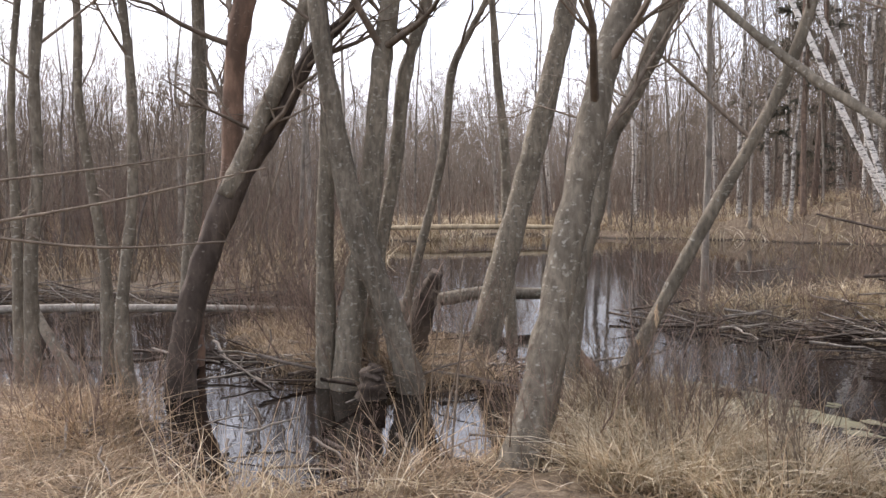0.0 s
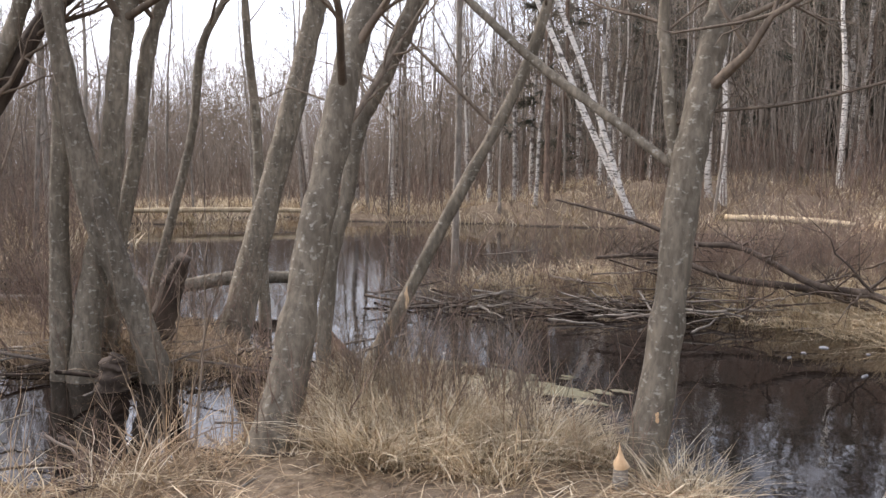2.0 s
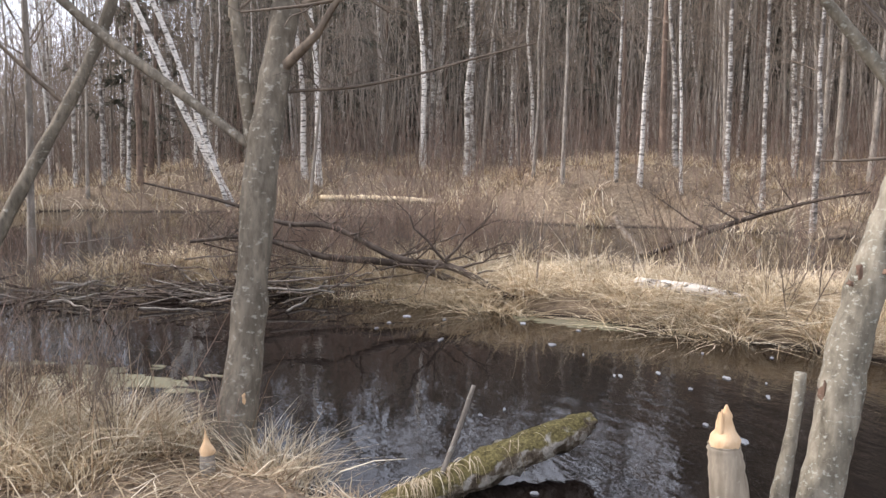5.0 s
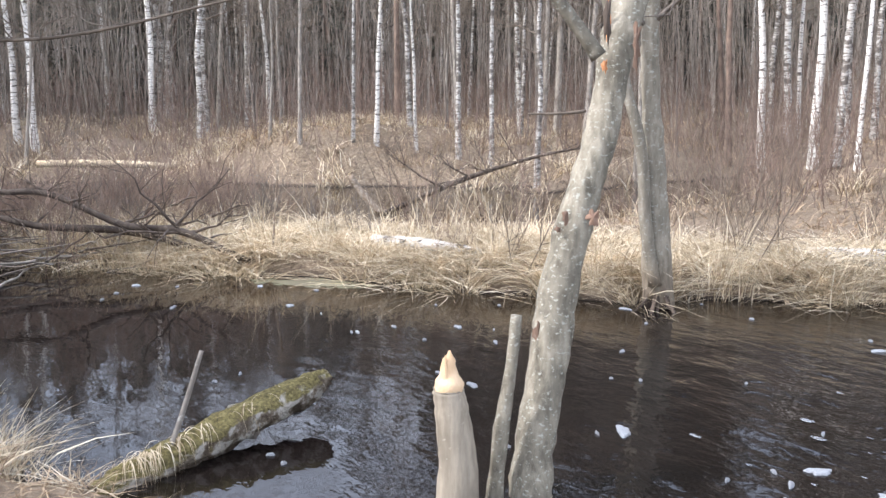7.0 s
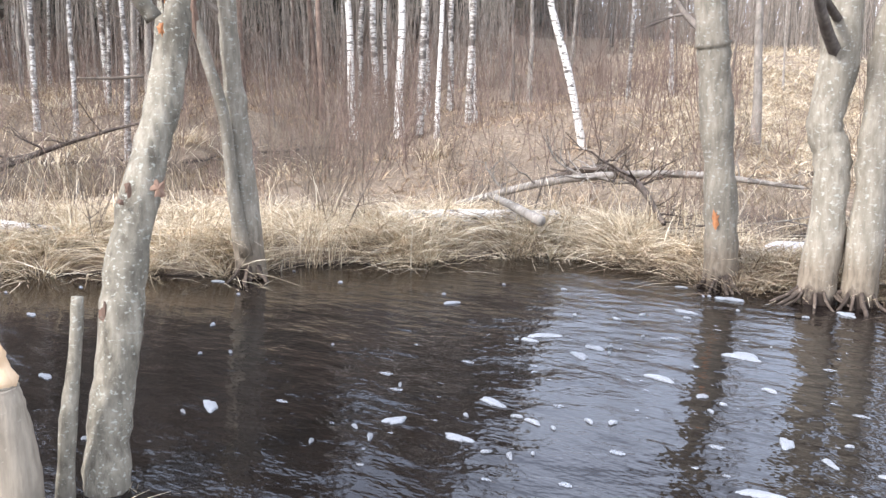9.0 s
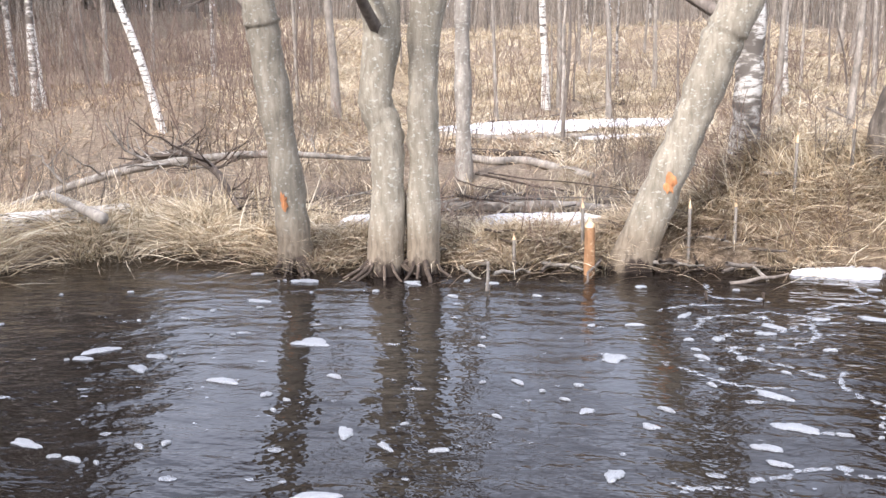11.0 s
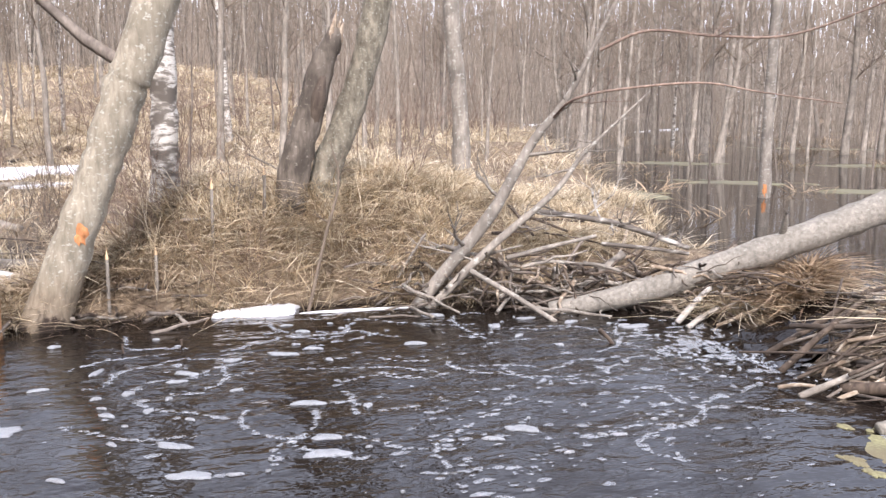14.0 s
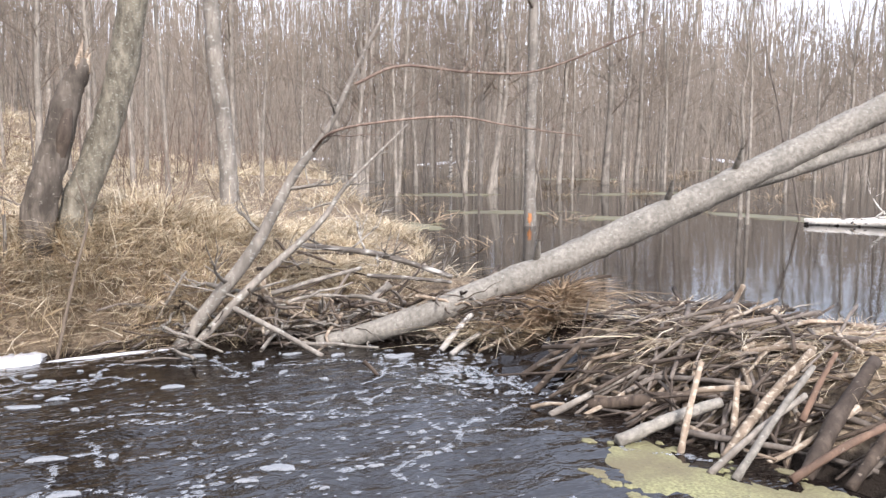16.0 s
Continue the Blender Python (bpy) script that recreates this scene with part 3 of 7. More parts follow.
standing_tree('alder', 'thin grey alder stem growing beside a thicker trunk', [(0.41, 4.68, 1.49, 0.036), (0.35, 4.68, 1.87, 0.033), (0.32, 4.69, 2.21, 0.03), (0.31, 4.69, 2.44, 0.028)], 6.5, 8, seed=3, floor=False)
standing_tree('alder', 'slender leaning alder with gnawed pale patches at its foot', [(-1.74, 7.09, 0.03, 0.068), (-1.47, 7.14, 0.56, 0.054), (-1.11, 7.2, 1.28, 0.052), (-0.61, 7.26, 2.22, 0.045), (-0.37, 7.27, 2.88, 0.041)], 8, 10, seed=4)
standing_tree('alder', 'leaning grey alder trunk standing in the swamp edge', [(-3.2, 7.82, 0.08, 0.152), (-2.96, 7.9, 1.06, 0.12), (-2.76, 7.97, 1.83, 0.11), (-2.54, 8.04, 2.75, 0.099), (-2.44, 8.07, 3.25, 0.091)], 10, 12, seed=5)
standing_tree('alder', 'crooked alder stem leaning out of a swamp clump', [(-3.2, 6.22, 0.1, 0.104), (-3.33, 6.16, 0.6, 0.1), (-3.48, 6.08, 1.08, 0.104), (-3.58, 6.02, 1.51, 0.097), (-3.68, 5.97, 2.15, 0.074), (-3.77, 5.91, 2.99, 0.065)], 9, 14, seed=6)
standing_tree('alder', 'upright alder stem of a swamp clump with forked top', [(-3.73, 6.19, 0.21, 0.12), (-3.68, 6.21, 0.66, 0.107), (-3.61, 6.25, 1.06, 0.1), (-3.55, 6.29, 1.51, 0.089), (-3.47, 6.33, 2.39, 0.08), (-3.38, 6.37, 3.04, 0.078)], 10, 14, seed=7)
standing_tree('alder', 'slim alder stem bending above the swamp water', [(-3.71, 6.54, 0.34, 0.07), (-3.63, 6.58, 1.04, 0.06), (-3.5, 6.65, 1.78, 0.058), (-3.43, 6.68, 2.42, 0.056), (-3.34, 6.72, 2.78, 0.051), (-3.25, 6.76, 3.09, 0.049)], 9, 12, seed=8)
standing_tree('alder', 'straight thin alder pole in the swamp thicket', [(-3.92, 6.19, 0.34, 0.081), (-3.91, 6.2, 1.29, 0.068), (-3.87, 6.22, 2.18, 0.059), (-3.88, 6.22, 2.79, 0.041)], 6, 10, seed=9)
standing_tree('dead', 'old dark leaning trunk with rough bark in the swamp', [(-4.84, 5.55, 0.26, 0.118), (-4.79, 5.63, 0.69, 0.109), (-4.71, 5.74, 1.09, 0.105), (-4.53, 5.91, 1.66, 0.101), (-4.3, 6.11, 2.12, 0.087), (-4.04, 6.31, 2.69, 0.06), (-3.78, 6.5, 3.03, 0.042)], 5.5, 10, seed=10)
standing_tree('alder', 'dark forked limb rising from an old leaning trunk', [(-4.57, 5.82, 1.53, 0.077), (-4.39, 5.95, 2.01, 0.068), (-4.19, 6.08, 2.49, 0.064), (-4.05, 6.17, 2.98, 0.057)], 6, 8, seed=11, floor=False)
standing_tree('redbark', 'dead reddish trunk with peeling bark in the thicket', [(-5.52, 6.54, 0.45, 0.116), (-5.38, 6.65, 1.11, 0.105), (-5.23, 6.76, 1.66, 0.089), (-5.19, 6.79, 2.27, 0.095), (-5.15, 6.82, 2.83, 0.095), (-5.08, 6.87, 3.28, 0.095)], 6.5, 8, seed=12)
standing_tree('alder', 'dark straight alder in the swamp thicket', [(-5.93, 6.98, 0.37, 0.079), (-5.88, 7.03, 1.08, 0.079), (-5.83, 7.06, 1.78, 0.079), (-5.79, 7.1, 2.58, 0.076), (-5.78, 7.11, 3.38, 0.062)], 10, 14, seed=13)
standing_tree('alder', 'slim alder with wet dark foot standing in a pool', [(-5.3, 5.46, -0.0, 0.089), (-5.32, 5.44, 0.61, 0.051), (-5.24, 5.52, 1.54, 0.042), (-5.22, 5.53, 2.41, 0.037), (-5.25, 5.5, 3.06, 0.033)], 9, 14, seed=14)
standing_tree('alder', 'slim curved alder in the brown thicket', [(-5.99, 6.0, 0.5, 0.057), (-6.0, 6.0, 0.99, 0.047), (-6.05, 5.94, 1.63, 0.042), (-6.11, 5.89, 2.35, 0.036), (-6.1, 5.9, 3.2, 0.034)], 9, 14, seed=15)
standing_tree('alder', 'slim alder at the edge of the flooded thicket', [(-5.68, 4.89, 0.33, 0.06), (-5.67, 4.91, 1.13, 0.05), (-5.62, 4.96, 1.76, 0.041), (-5.62, 4.96, 2.38, 0.041), (-5.58, 5.0, 3.0, 0.041)], 9, 14, seed=16)
standing_tree('alder', 'thin alder pole in the thicket', [(-5.96, 5.03, 0.37, 0.048), (-5.95, 5.04, 1.33, 0.038), (-5.95, 5.04, 2.19, 0.029), (-5.9, 5.1, 3.04, 0.024)], 8, 12, seed=17)
standing_tree('alder', 'thin dark alder pole above the pond', [(-3.16, 8.52, 0.28, 0.056), (-3.19, 8.51, 1.18, 0.051), (-3.21, 8.5, 2.02, 0.045), (-3.27, 8.48, 2.68, 0.039), (-3.31, 8.46, 3.39, 0.034)], 9, 12, seed=18)
standing_tree('alder', 'thin bent alder over the pond', [(-4.28, 8.38, 0.25, 0.052), (-4.13, 8.45, 0.89, 0.046), (-3.89, 8.56, 1.93, 0.044), (-3.8, 8.6, 2.73, 0.044), (-3.61, 8.68, 3.17, 0.035), (-3.47, 8.73, 3.45, 0.029)], 8, 10, seed=19)
standing_tree('alder', 'leaning alder stem behind a thicker trunk', [(-1.84, 6.0, 0.37, 0.055), (-1.78, 6.02, 1.0, 0.051), (-1.68, 6.04, 1.39, 0.051), (-1.59, 6.06, 1.88, 0.055), (-1.41, 6.1, 2.25, 0.059), (-1.19, 6.14, 2.8, 0.07)], 8, 10, seed=20)
standing_tree('rough', "rough-barked leaning alder with gnawed wounds at the water's edge", [(2.3, 2.75, -0.11, 0.086), (2.36, 2.81, 0.17, 0.083), (2.45, 2.84, 0.52, 0.081), (2.54, 2.88, 0.86, 0.082), (2.66, 2.89, 1.21, 0.074), (2.77, 2.9, 1.49, 0.071), (2.86, 2.93, 1.8, 0.075), (2.95, 2.96, 2.04, 0.082)], 9, 10, seed=21)
standing_tree('snag', 'short dead grey snag leaning beside a living alder', [(2.16, 2.81, -0.02, 0.037), (2.19, 2.8, 0.31, 0.031), (2.23, 2.79, 0.58, 0.026), (2.25, 2.79, 0.77, 0.024)], 0, 0, seed=22)
standing_tree('shore', 'smooth grey alder standing on the sedge bank', [(5.46, 5.24, 0.05, 0.134), (5.42, 5.27, 0.75, 0.111), (5.39, 5.29, 1.33, 0.088), (5.37, 5.32, 1.86, 0.069), (5.36, 5.33, 2.42, 0.074)], 9, 12, seed=23)
standing_tree('shore', 'grey alder with an orange beaver-gnawed scar at the shore', [(7.46, 2.05, 0.05, 0.145), (7.45, 2.09, 0.69, 0.123), (7.43, 2.15, 1.25, 0.121), (7.41, 2.2, 1.79, 0.125), (7.4, 2.23, 2.04, 0.127)], 9, 12, seed=24)
standing_tree('shore', 'crooked alder trunk with its bark gnawed brown at the foot', [(7.35, 1.31, 0.03, 0.143), (7.36, 1.27, 0.66, 0.13), (7.36, 1.28, 1.08, 0.126), (7.34, 1.34, 1.29, 0.122), (7.36, 1.29, 1.69, 0.13), (7.36, 1.28, 2.01, 0.126)], 10, 12, seed=25)
standing_tree('shore', "straight alder trunk standing at the water's edge", [(7.42, 1.03, 0.03, 0.134), (7.42, 1.01, 0.78, 0.115), (7.42, 1.0, 1.4, 0.113), (7.43, 0.95, 2.0, 0.115)], 10, 12, seed=26)
standing_tree('shore', 'stout leaning alder with bright orange gnawed scars', [(7.7, -0.55, 0.1, 0.167), (7.69, -0.79, 0.76, 0.141), (7.68, -0.98, 1.25, 0.141), (7.67, -1.13, 1.69, 0.145), (7.65, -1.24, 1.95, 0.15)], 9, 12, seed=27)
standing_tree('birchold', 'old birch with rough black and white bark', [(8.89, -1.46, 0.68, 0.13), (8.89, -1.48, 1.35, 0.11), (8.89, -1.48, 1.95, 0.105), (8.89, -1.48, 2.49, 0.1)], 10, 12, seed=28)
standing_tree('grey', 'grey alder behind the shore trees', [(12.05, 1.46, 0.0, 0.105), (12.05, 1.46, 0.92, 0.095), (12.05, 1.46, 1.86, 0.095), (12.05, 1.45, 2.26, 0.095)], 10, 14, seed=29)
standing_tree('dark', 'dark broken snag of a double alder on the mound', [(8.45, -2.46, 0.88, 0.135), (8.42, -2.6, 1.45, 0.116), (8.4, -2.72, 1.9, 0.1), (8.38, -2.8, 2.08, 0.085), (8.38, -2.82, 2.2, 0.05)], 0, 0, seed=30)
standing_tree('rough', 'mottled grey trunk of a double alder on the mound', [(8.49, -2.75, 0.9, 0.137), (8.45, -2.92, 1.4, 0.122), (8.4, -3.1, 1.97, 0.122), (8.36, -3.21, 2.52, 0.118)], 8, 10, seed=31)
standing_tree('grey', 'slim grey alder on the sedge mound', [(10.44, -4.83, 0.79, 0.109), (10.45, -4.8, 1.54, 0.09), (10.49, -4.71, 2.45, 0.083), (10.5, -4.68, 3.04, 0.083)], 10, 12, seed=32)
standing_tree('pondalder', 'flooded alder with an orange gnawed foot in the pond', [(11.29, -9.84, 0.28, 0.093), (11.3, -9.83, 1.29, 0.076), (11.29, -9.84, 2.61, 0.072), (11.29, -9.84, 3.57, 0.068)], 10, 16, seed=33)


def scar(tree_label, x, y, z, w, h, face, material=None, name="gnawed_scar"):
    """A shallow gnawed hollow in the bark: a lens-shaped patch, set on the tree that wears it."""
    owner = next(o for o in scene.objects if o.get("label") == tree_label)
    rng = np.random.default_rng(int(x * 100) % 997)
    a = np.linspace(0, 2 * np.pi, 15, endpoint=False)
    face = np.array([*face, 0.0]) / np.hypot(*face)
    side = np.array([-face[1], face[0], 0])
    rr = rng.uniform(0.45, 1.25, 15)
    rim = np.stack([x + side[0] * np.cos(a) * w * rr, y + side[1] * np.cos(a) * w * rr, z + np.sin(a) * h * rr], -1)
    bulge = 0.35 * w
    rim += face * (-bulge * np.cos(a)[:, None] ** 2)
    inner = np.array([x, y, z]) + (rim - [x, y, z]) * 0.5 + face * 0.004
    v = np.concatenate([rim, inner, [np.array([x, y, z]) + face * 0.006]]) - np.array([*owner.location])
    f = [(i, (i + 1) % 15, 15 + (i + 1) % 15, 15 + i) for i in range(15)] + [(15 + i, 15 + (i + 1) % 15, 30, 30) for i in range(15)]
    me = bpy.data.meshes.new(name)
    me.from_pydata(v.tolist(), [], [list(dict.fromkeys(q)) for q in f])
    me.materials.append(material or M_GNAWED)
    return part(name, me, owner, "orange beaver-gnawed patch of bare wood")


# ---- the wood ----
def wood_tree(kind, seed):
    """One tree of the wood, about 12 m high, standing at the origin."""
    rng = np.random.default_rng(seed)
    high = {"birch": 9.5, "alder": 9, "pine": 12.5, "spruce": 11, "pole": 6}[kind] * rng.uniform(0.85, 1.15)
    r0 = {"birch": 0.062, "alder": 0.055, "pine": 0.11, "spruce": 0.11, "pole": 0.028}[kind] * rng.uniform(0.7, 1.25)
    m = 9
    s = np.linspace(0, 1, m)
    lean = rng.normal(0, 0.035 if kind != "pole" else 0.08, 2)
    ctrl = np.stack([lean[0] * high * s + rng.normal(0, 0.035, m) * s * 2, lean[1] * high * s + rng.normal(0, 0.035, m) * s * 2, high * s - 0.3, r0 * (1.15 - 1.05 * s).clip(0.05)], -1)
    ctrl[0, 3] *= 1.3
    line = smooth_line(ctrl, 3)
    path, radii = line[:, :3], line[:, 3]
    root = thing("tree", {"birch": "slender white birch with bare drooping twigs", "alder": "bare grey alder of the flooded wood", "pine": "tall brown pine with dark needles high up",
                          "spruce": "dark green spruce with drooping boughs", "pole": "thin bare sapling pole in the thicket"}[kind], "tree", "trees of the wood")
    mat = {"birch": M_BIRCH if seed % 2 else M_BIRCH_OLD, "alder": M_HAZED_WOOD, "pine": M_PINE, "spruce": M_PINE, "pole": M_TWIG_GREY}[kind]
    part("trunk", tube_mesh("trunk", path[None], radii[None], mat, 8), root)
    if kind in ("birch", "alder", "pole"):
        n = {"birch": 30, "alder": 30, "pole": 16}[kind]
        l1, r1 = shoots(rng, path, radii, n, 0.16 * high, (0.35, 0.85), low=0.3 if kind != "pole" else 0.25, thin=0.33)
        l2, r2 = twigs_of(rng, l1, r1, n * 5, 0.8)
        l3, r3 = twigs_of(rng, l2, r2, n * 9, 0.5)
        lots = [tubes(l1, r1, 4, cap=False)[:2], tubes(l2, r2, 3, cap=False)[:2], tubes(l3, r3 * 1.2, 3, cap=False)[:2]]
        part("crown", to_mesh("crown", *join(*lots), M_TWIG), root)
    else:
        n = 46 if kind == "spruce" else 24
        l1, r1 = shoots(rng, path, radii, n, 0.24 * high if kind == "spruce" else 0.15 * high, (-0.3, 0.25) if kind == "spruce" else (0.0, 0.6), low=0.06 if kind == "spruce" else 0.5, thin=0.25, droop=0.2 if kind == "spruce" else 0)
        l2, r2 = twigs_of(rng, l1, r1, n * 42, 0.42, rise=(-0.6, 0.3))
        w = np.linspace(1, 0.2, 4) * 0.055
        side = rng.standard_normal((len(l2), 1, 3))
        side /= np.linalg.norm(side, axis=2, keepdims=True)
        crown = ribbons("crown", l2, np.broadcast_to(side, l2.shape), np.broadcast_to(w, l2.shape[:2]), M_NEEDLE)
        part("crown", crown, root)
    return root


def ribbons(name, lines, sides, widths, material):
    """Flat blades along many lines: lines and sides (n, k, 3), widths (n, k)."""
    n, k, _ = lines.shape
    a = lines + sides * widths[..., None]
    b = lines - sides * widths[..., None]
    v = np.stack([a, b], 2).reshape(-1, 3)
    i, j = np.meshgrid(np.arange(n), np.arange(k - 1), indexing="ij")
    base = (i * k + j) * 2
    f = np.stack([base, base + 1, base + 3, base + 2], -1).reshape(-1, 4)
    return to_mesh(name, v, f, material)


KITS = {k: [wood_tree(k, 100 + 10 * q + s) for s in range(m)] for q, (k, m) in enumerate((("birch", 5), ("alder", 6), ("pine", 3), ("spruce", 2), ("pole", 5)))}
USED = set()


def plant(kind, x, y, z, rng, size=1.0, lean=0.0, lean_way=0.0, thick=None):
    """Stands one of the kit trees on the ground."""
    kit = KITS[kind][int(rng.integers(len(KITS[kind])))]
    m = Matrix.Translation((x, y, z)) @ Matrix.Rotation(lean_way, 4, "Z") @ Matrix.Rotation(lean, 4, "X") @ Matrix.Rotation(rng.uniform(0, 6.28), 4, "Z") @ Matrix.Diagonal((thick or size, thick or size, size, 1))
    if kit.name not in USED:
        USED.add(kit.name)
        kit.matrix_basis = m
        return kit
    if kit.scale[0] != 1.0:
        m = m @ Matrix.Diagonal((1 / kit.scale[0], 1 / kit.scale[1], 1 / kit.scale[2], 1))
    return copy_thing(kit, m)


def stand(kind, x, y, radius, lean=0.0):
    """A single tree of the wood at a known place, as thick as it is there."""
    r = np.random.default_rng(int(abs(x * 131 + y * 17) * 10) % 9973)
    size = min(1.6, max(0.4, radius / {"birch": 0.062, "alder": 0.055}[kind]))
    z = float(ground_height(np.array([x]), np.array([y]))[0])
    plant(kind, x, y, max(z, -0.05), r, 1.0, abs(r.normal(0, 0.012)), r.uniform(0, 6.28), size)


def zone(rng, count, az, dist, kinds, size=(0.8, 1.15), gap=0.5):
    """Scatters trees over a sector: compass degrees clockwise from +y, metres from the middle."""
    made, tries = [], 0
    while len(made) < count and tries < count * 12:
        tries += 1
        a = radians(rng.uniform(*az))
        d = math.sqrt(rng.uniform(dist[0] ** 2, dist[1] ** 2))
        x, y = d * math.sin(a), d * math.cos(a)
        z = float(ground_height(np.array([x]), np.array([y]))[0])
        if z < -0.05 and not (az[0] >= 95):
            continue
        if any((x - p) ** 2 + (y - q) ** 2 < gap**2 for p, q in made):
            continue
        made.append((x, y))
        names, odds = zip(*kinds)
        k = names[int(rng.choice(len(names), p=np.array(odds) / sum(odds)))]
        plant(k, x, y, max(z, -0.1), rng, rng.uniform(*size), abs(rng.normal(0, 0.03)), rng.uniform(0, 6.28))


stand('birch', 5.96, 39.19, 0.158, 0.0)
stand('birch', 6.69, 38.77, 0.181, 0.0)
stand('birch', 3.26, 25.23, 0.109, 0.0)
stand('birch', -6.32, 29.98, 0.113, 0.0)
stand('birch', -7.14, 36.35, 0.125, 0.0)
stand('birch', -7.36, 29.43, 0.121, 0.0)
stand('birch', -23.47, 49.71, 0.185, 0.0)
stand('birch', -10.47, 34.31, 0.099, 0.0)
stand('birch', -4.92, 38.03, 0.106, 0.0)
stand('birch', -4.71, 37.85, 0.187, 0.0)
stand('birch', -0.14, 30.45, 0.093, 0.0)
stand('birch', 2.02, 39.09, 0.132, 0.0)
stand('birch', 8.31, 31.98, 0.091, 0.0)
stand('birch', 8.55, 31.5, 0.13, 0.0)
stand('birch', 8.51, 26.81, 0.078, 0.0)
stand('birch', 0.39, 26.54, 0.057, 0.0)
stand('birch', -1.87, 32.19, 0.069, 0.0)
stand('birch', 11.12, 32.17, 0.084, 0.0)
stand('birch', 6.86, 31.91, 0.08, 0.0)
stand('birch', 10.03, 27.57, 0.063, 0.0)
stand('birch', 16.69, 13.53, 0.092, 0.0)
stand('birch', 21.11, 16.36, 0.098, 0.0)
stand('birch', 16.61, 12.18, 0.107, 0.0)
stand('birch', 17.1, 12.02, 0.083, 0.0)
stand('birch', 16.11, 10.83, 0.053, 0.0)
stand('birch', 21.51, 17.31, 0.076, 0.0)
stand('birch', 21.73, 16.55, 0.067, 0.0)
stand('birch', 18.93, 13.1, 0.07, 0.0)
stand('birch', 9.65, 18.24, 0.063, 0.0)
stand('birch', 11.29, 17.4, 0.057, 0.0)
stand('birch', 10.59, 18.06, 0.045, 0.0)
stand('birch', 14.75, 19.78, 0.068, 0.0)
stand('birch', 11.84, 16.91, 0.051, 0.0)
stand('birch', 19.35, 12.68, 0.063, 0.0)
stand('birch', 9.24, 18.56, 0.038, 0.0)
stand('birch', 10.89, 27.77, 0.082, 0.0)
stand('birch', 6.96, 26.72, 0.102, 0.0)
stand('birch', 8.36, 30.18, 0.096, 0.0)
stand('birch', 7.9, 25.41, 0.082, 0.0)
stand('birch', 11.77, 32.25, 0.084, 0.0)
stand('birch', 3.57, 24.83, 0.108, 0.0)
stand('birch', 17.53, 10.95, 0.075, 0.0)
stand('birch', 17.93, 11.06, 0.071, 0.0)
stand('birch', 23.4, 1.28, 0.104, 0.0)
stand('birch', 26.58, 9.75, 0.068, 0.0)
stand('alder', 15.4, 4.11, 0.061, 0.0)
stand('alder', 22.72, 0.91, 0.061, 0.0)
stand('alder', 19.85, -0.28, 0.07, 0.0)
stand('alder', 31.38, -5.39, 0.085, 0.0)
stand('alder', 36.7, -8.25, 0.158, 0.0)
stand('alder', 35.44, -8.37, 0.098, 0.0)
stand('alder', 15.4, 4.76, 0.038, 0.0)
stand('alder', 20.0, 2.04, 0.048, 0.0)
stand('alder', 8.99, 27.28, 0.15, 0.0)
stand('alder', 15.02, 19.32, 0.067, 0.0)
stand('alder', 15.03, 17.52, 0.099, 0.0)
stand('alder', 15.37, 19.05, 0.112, 0.0)
stand('alder', 30.1, -12.29, 0.193, 0.0)
stand('alder', 25.28, -10.85, 0.178, 0.0)
stand('alder', 23.78, -14.55, 0.115, 0.0)
stand('alder', 26.2, -14.75, 0.106, 0.0)
stand('alder', 22.91, -16.97, 0.134, 0.0)
stand('alder', 21.06, -16.1, 0.109, 0.0)
stand('alder', 19.52, -15.47, 0.073, 0.0)
stand('alder', 25.22, -17.35, 0.081, 0.0)
stand('alder', 21.07, -21.56, 0.195, 0.0)
stand('alder', 19.42, -20.5, 0.133, 0.0)
stand('alder', 26.51, -21.83, 0.091, 0.0)
stand('alder', 20.21, -18.25, 0.08, 0.0)
stand('alder', 22.41, -24.84, 0.138, 0.0)
stand('alder', 28.28, -26.8, 0.116, 0.0)
stand('alder', 24.3, -27.72, 0.131, 0.0)
stand('alder', 54.33, -25.17, 0.162, 0.0)
stand('alder', 46.19, -23.86, 0.156, 0.0)
stand('alder', 19.44, -19.31, 0.176, 0.0)
stand('alder', 17.75, -13.89, 0.092, 0.0)
stand('alder', 46.36, -30.45, 0.183, 0.0)
stand('alder', 39.26, -27.92, 0.158, 0.0)
stand('alder', 26.87, -29.54, 0.142, 0.0)
stand('alder', 39.12, -45.31, 0.179, 0.0)
stand('alder', 24.48, -34.19, 0.125, 0.0)
stand('alder', 19.32, -31.77, 0.11, 0.0)
stand('alder', 23.35, -36.42, 0.154, 0.0)
stand('alder', 36.74, -48.41, 0.164, 0.0)
rng = np.random.default_rng(3)
zone(rng, 120, (-56, -8), (11, 30), (("pole", 6), ("alder", 3)), (0.55, 1.05), 0.6)
zone(rng, 34, (-12, 3), (25, 36), (("birch", 2), ("alder", 4), ("pole", 3), ("pine", 0.6)), (0.7, 1.05), 0.7)
zone(rng, 5, (-4, 9), (30, 36), (("spruce", 2), ("birch", 1)), (0.6, 0.85), 1.5)
zone(rng, 46, (-4, 45), (20, 36), (("birch", 3), ("alder", 4), ("pole", 4), ("pine", 0.8)), (0.7, 1.0), 0.9)
zone(rng, 22, (6, 50), (32, 44), (("pine", 3), ("spruce", 2)), (0.65, 0.9), 1.5)
zone(rng, 34, (28, 62), (18, 34), (("birch", 1), ("pole", 5), ("alder", 3), ("pine", 1)), (0.8, 1.1), 0.7)
zone(rng, 26, (62, 100), (13, 36), (("alder", 4), ("birch", 1), ("pole", 4)), (0.6, 1.0), 0.9)
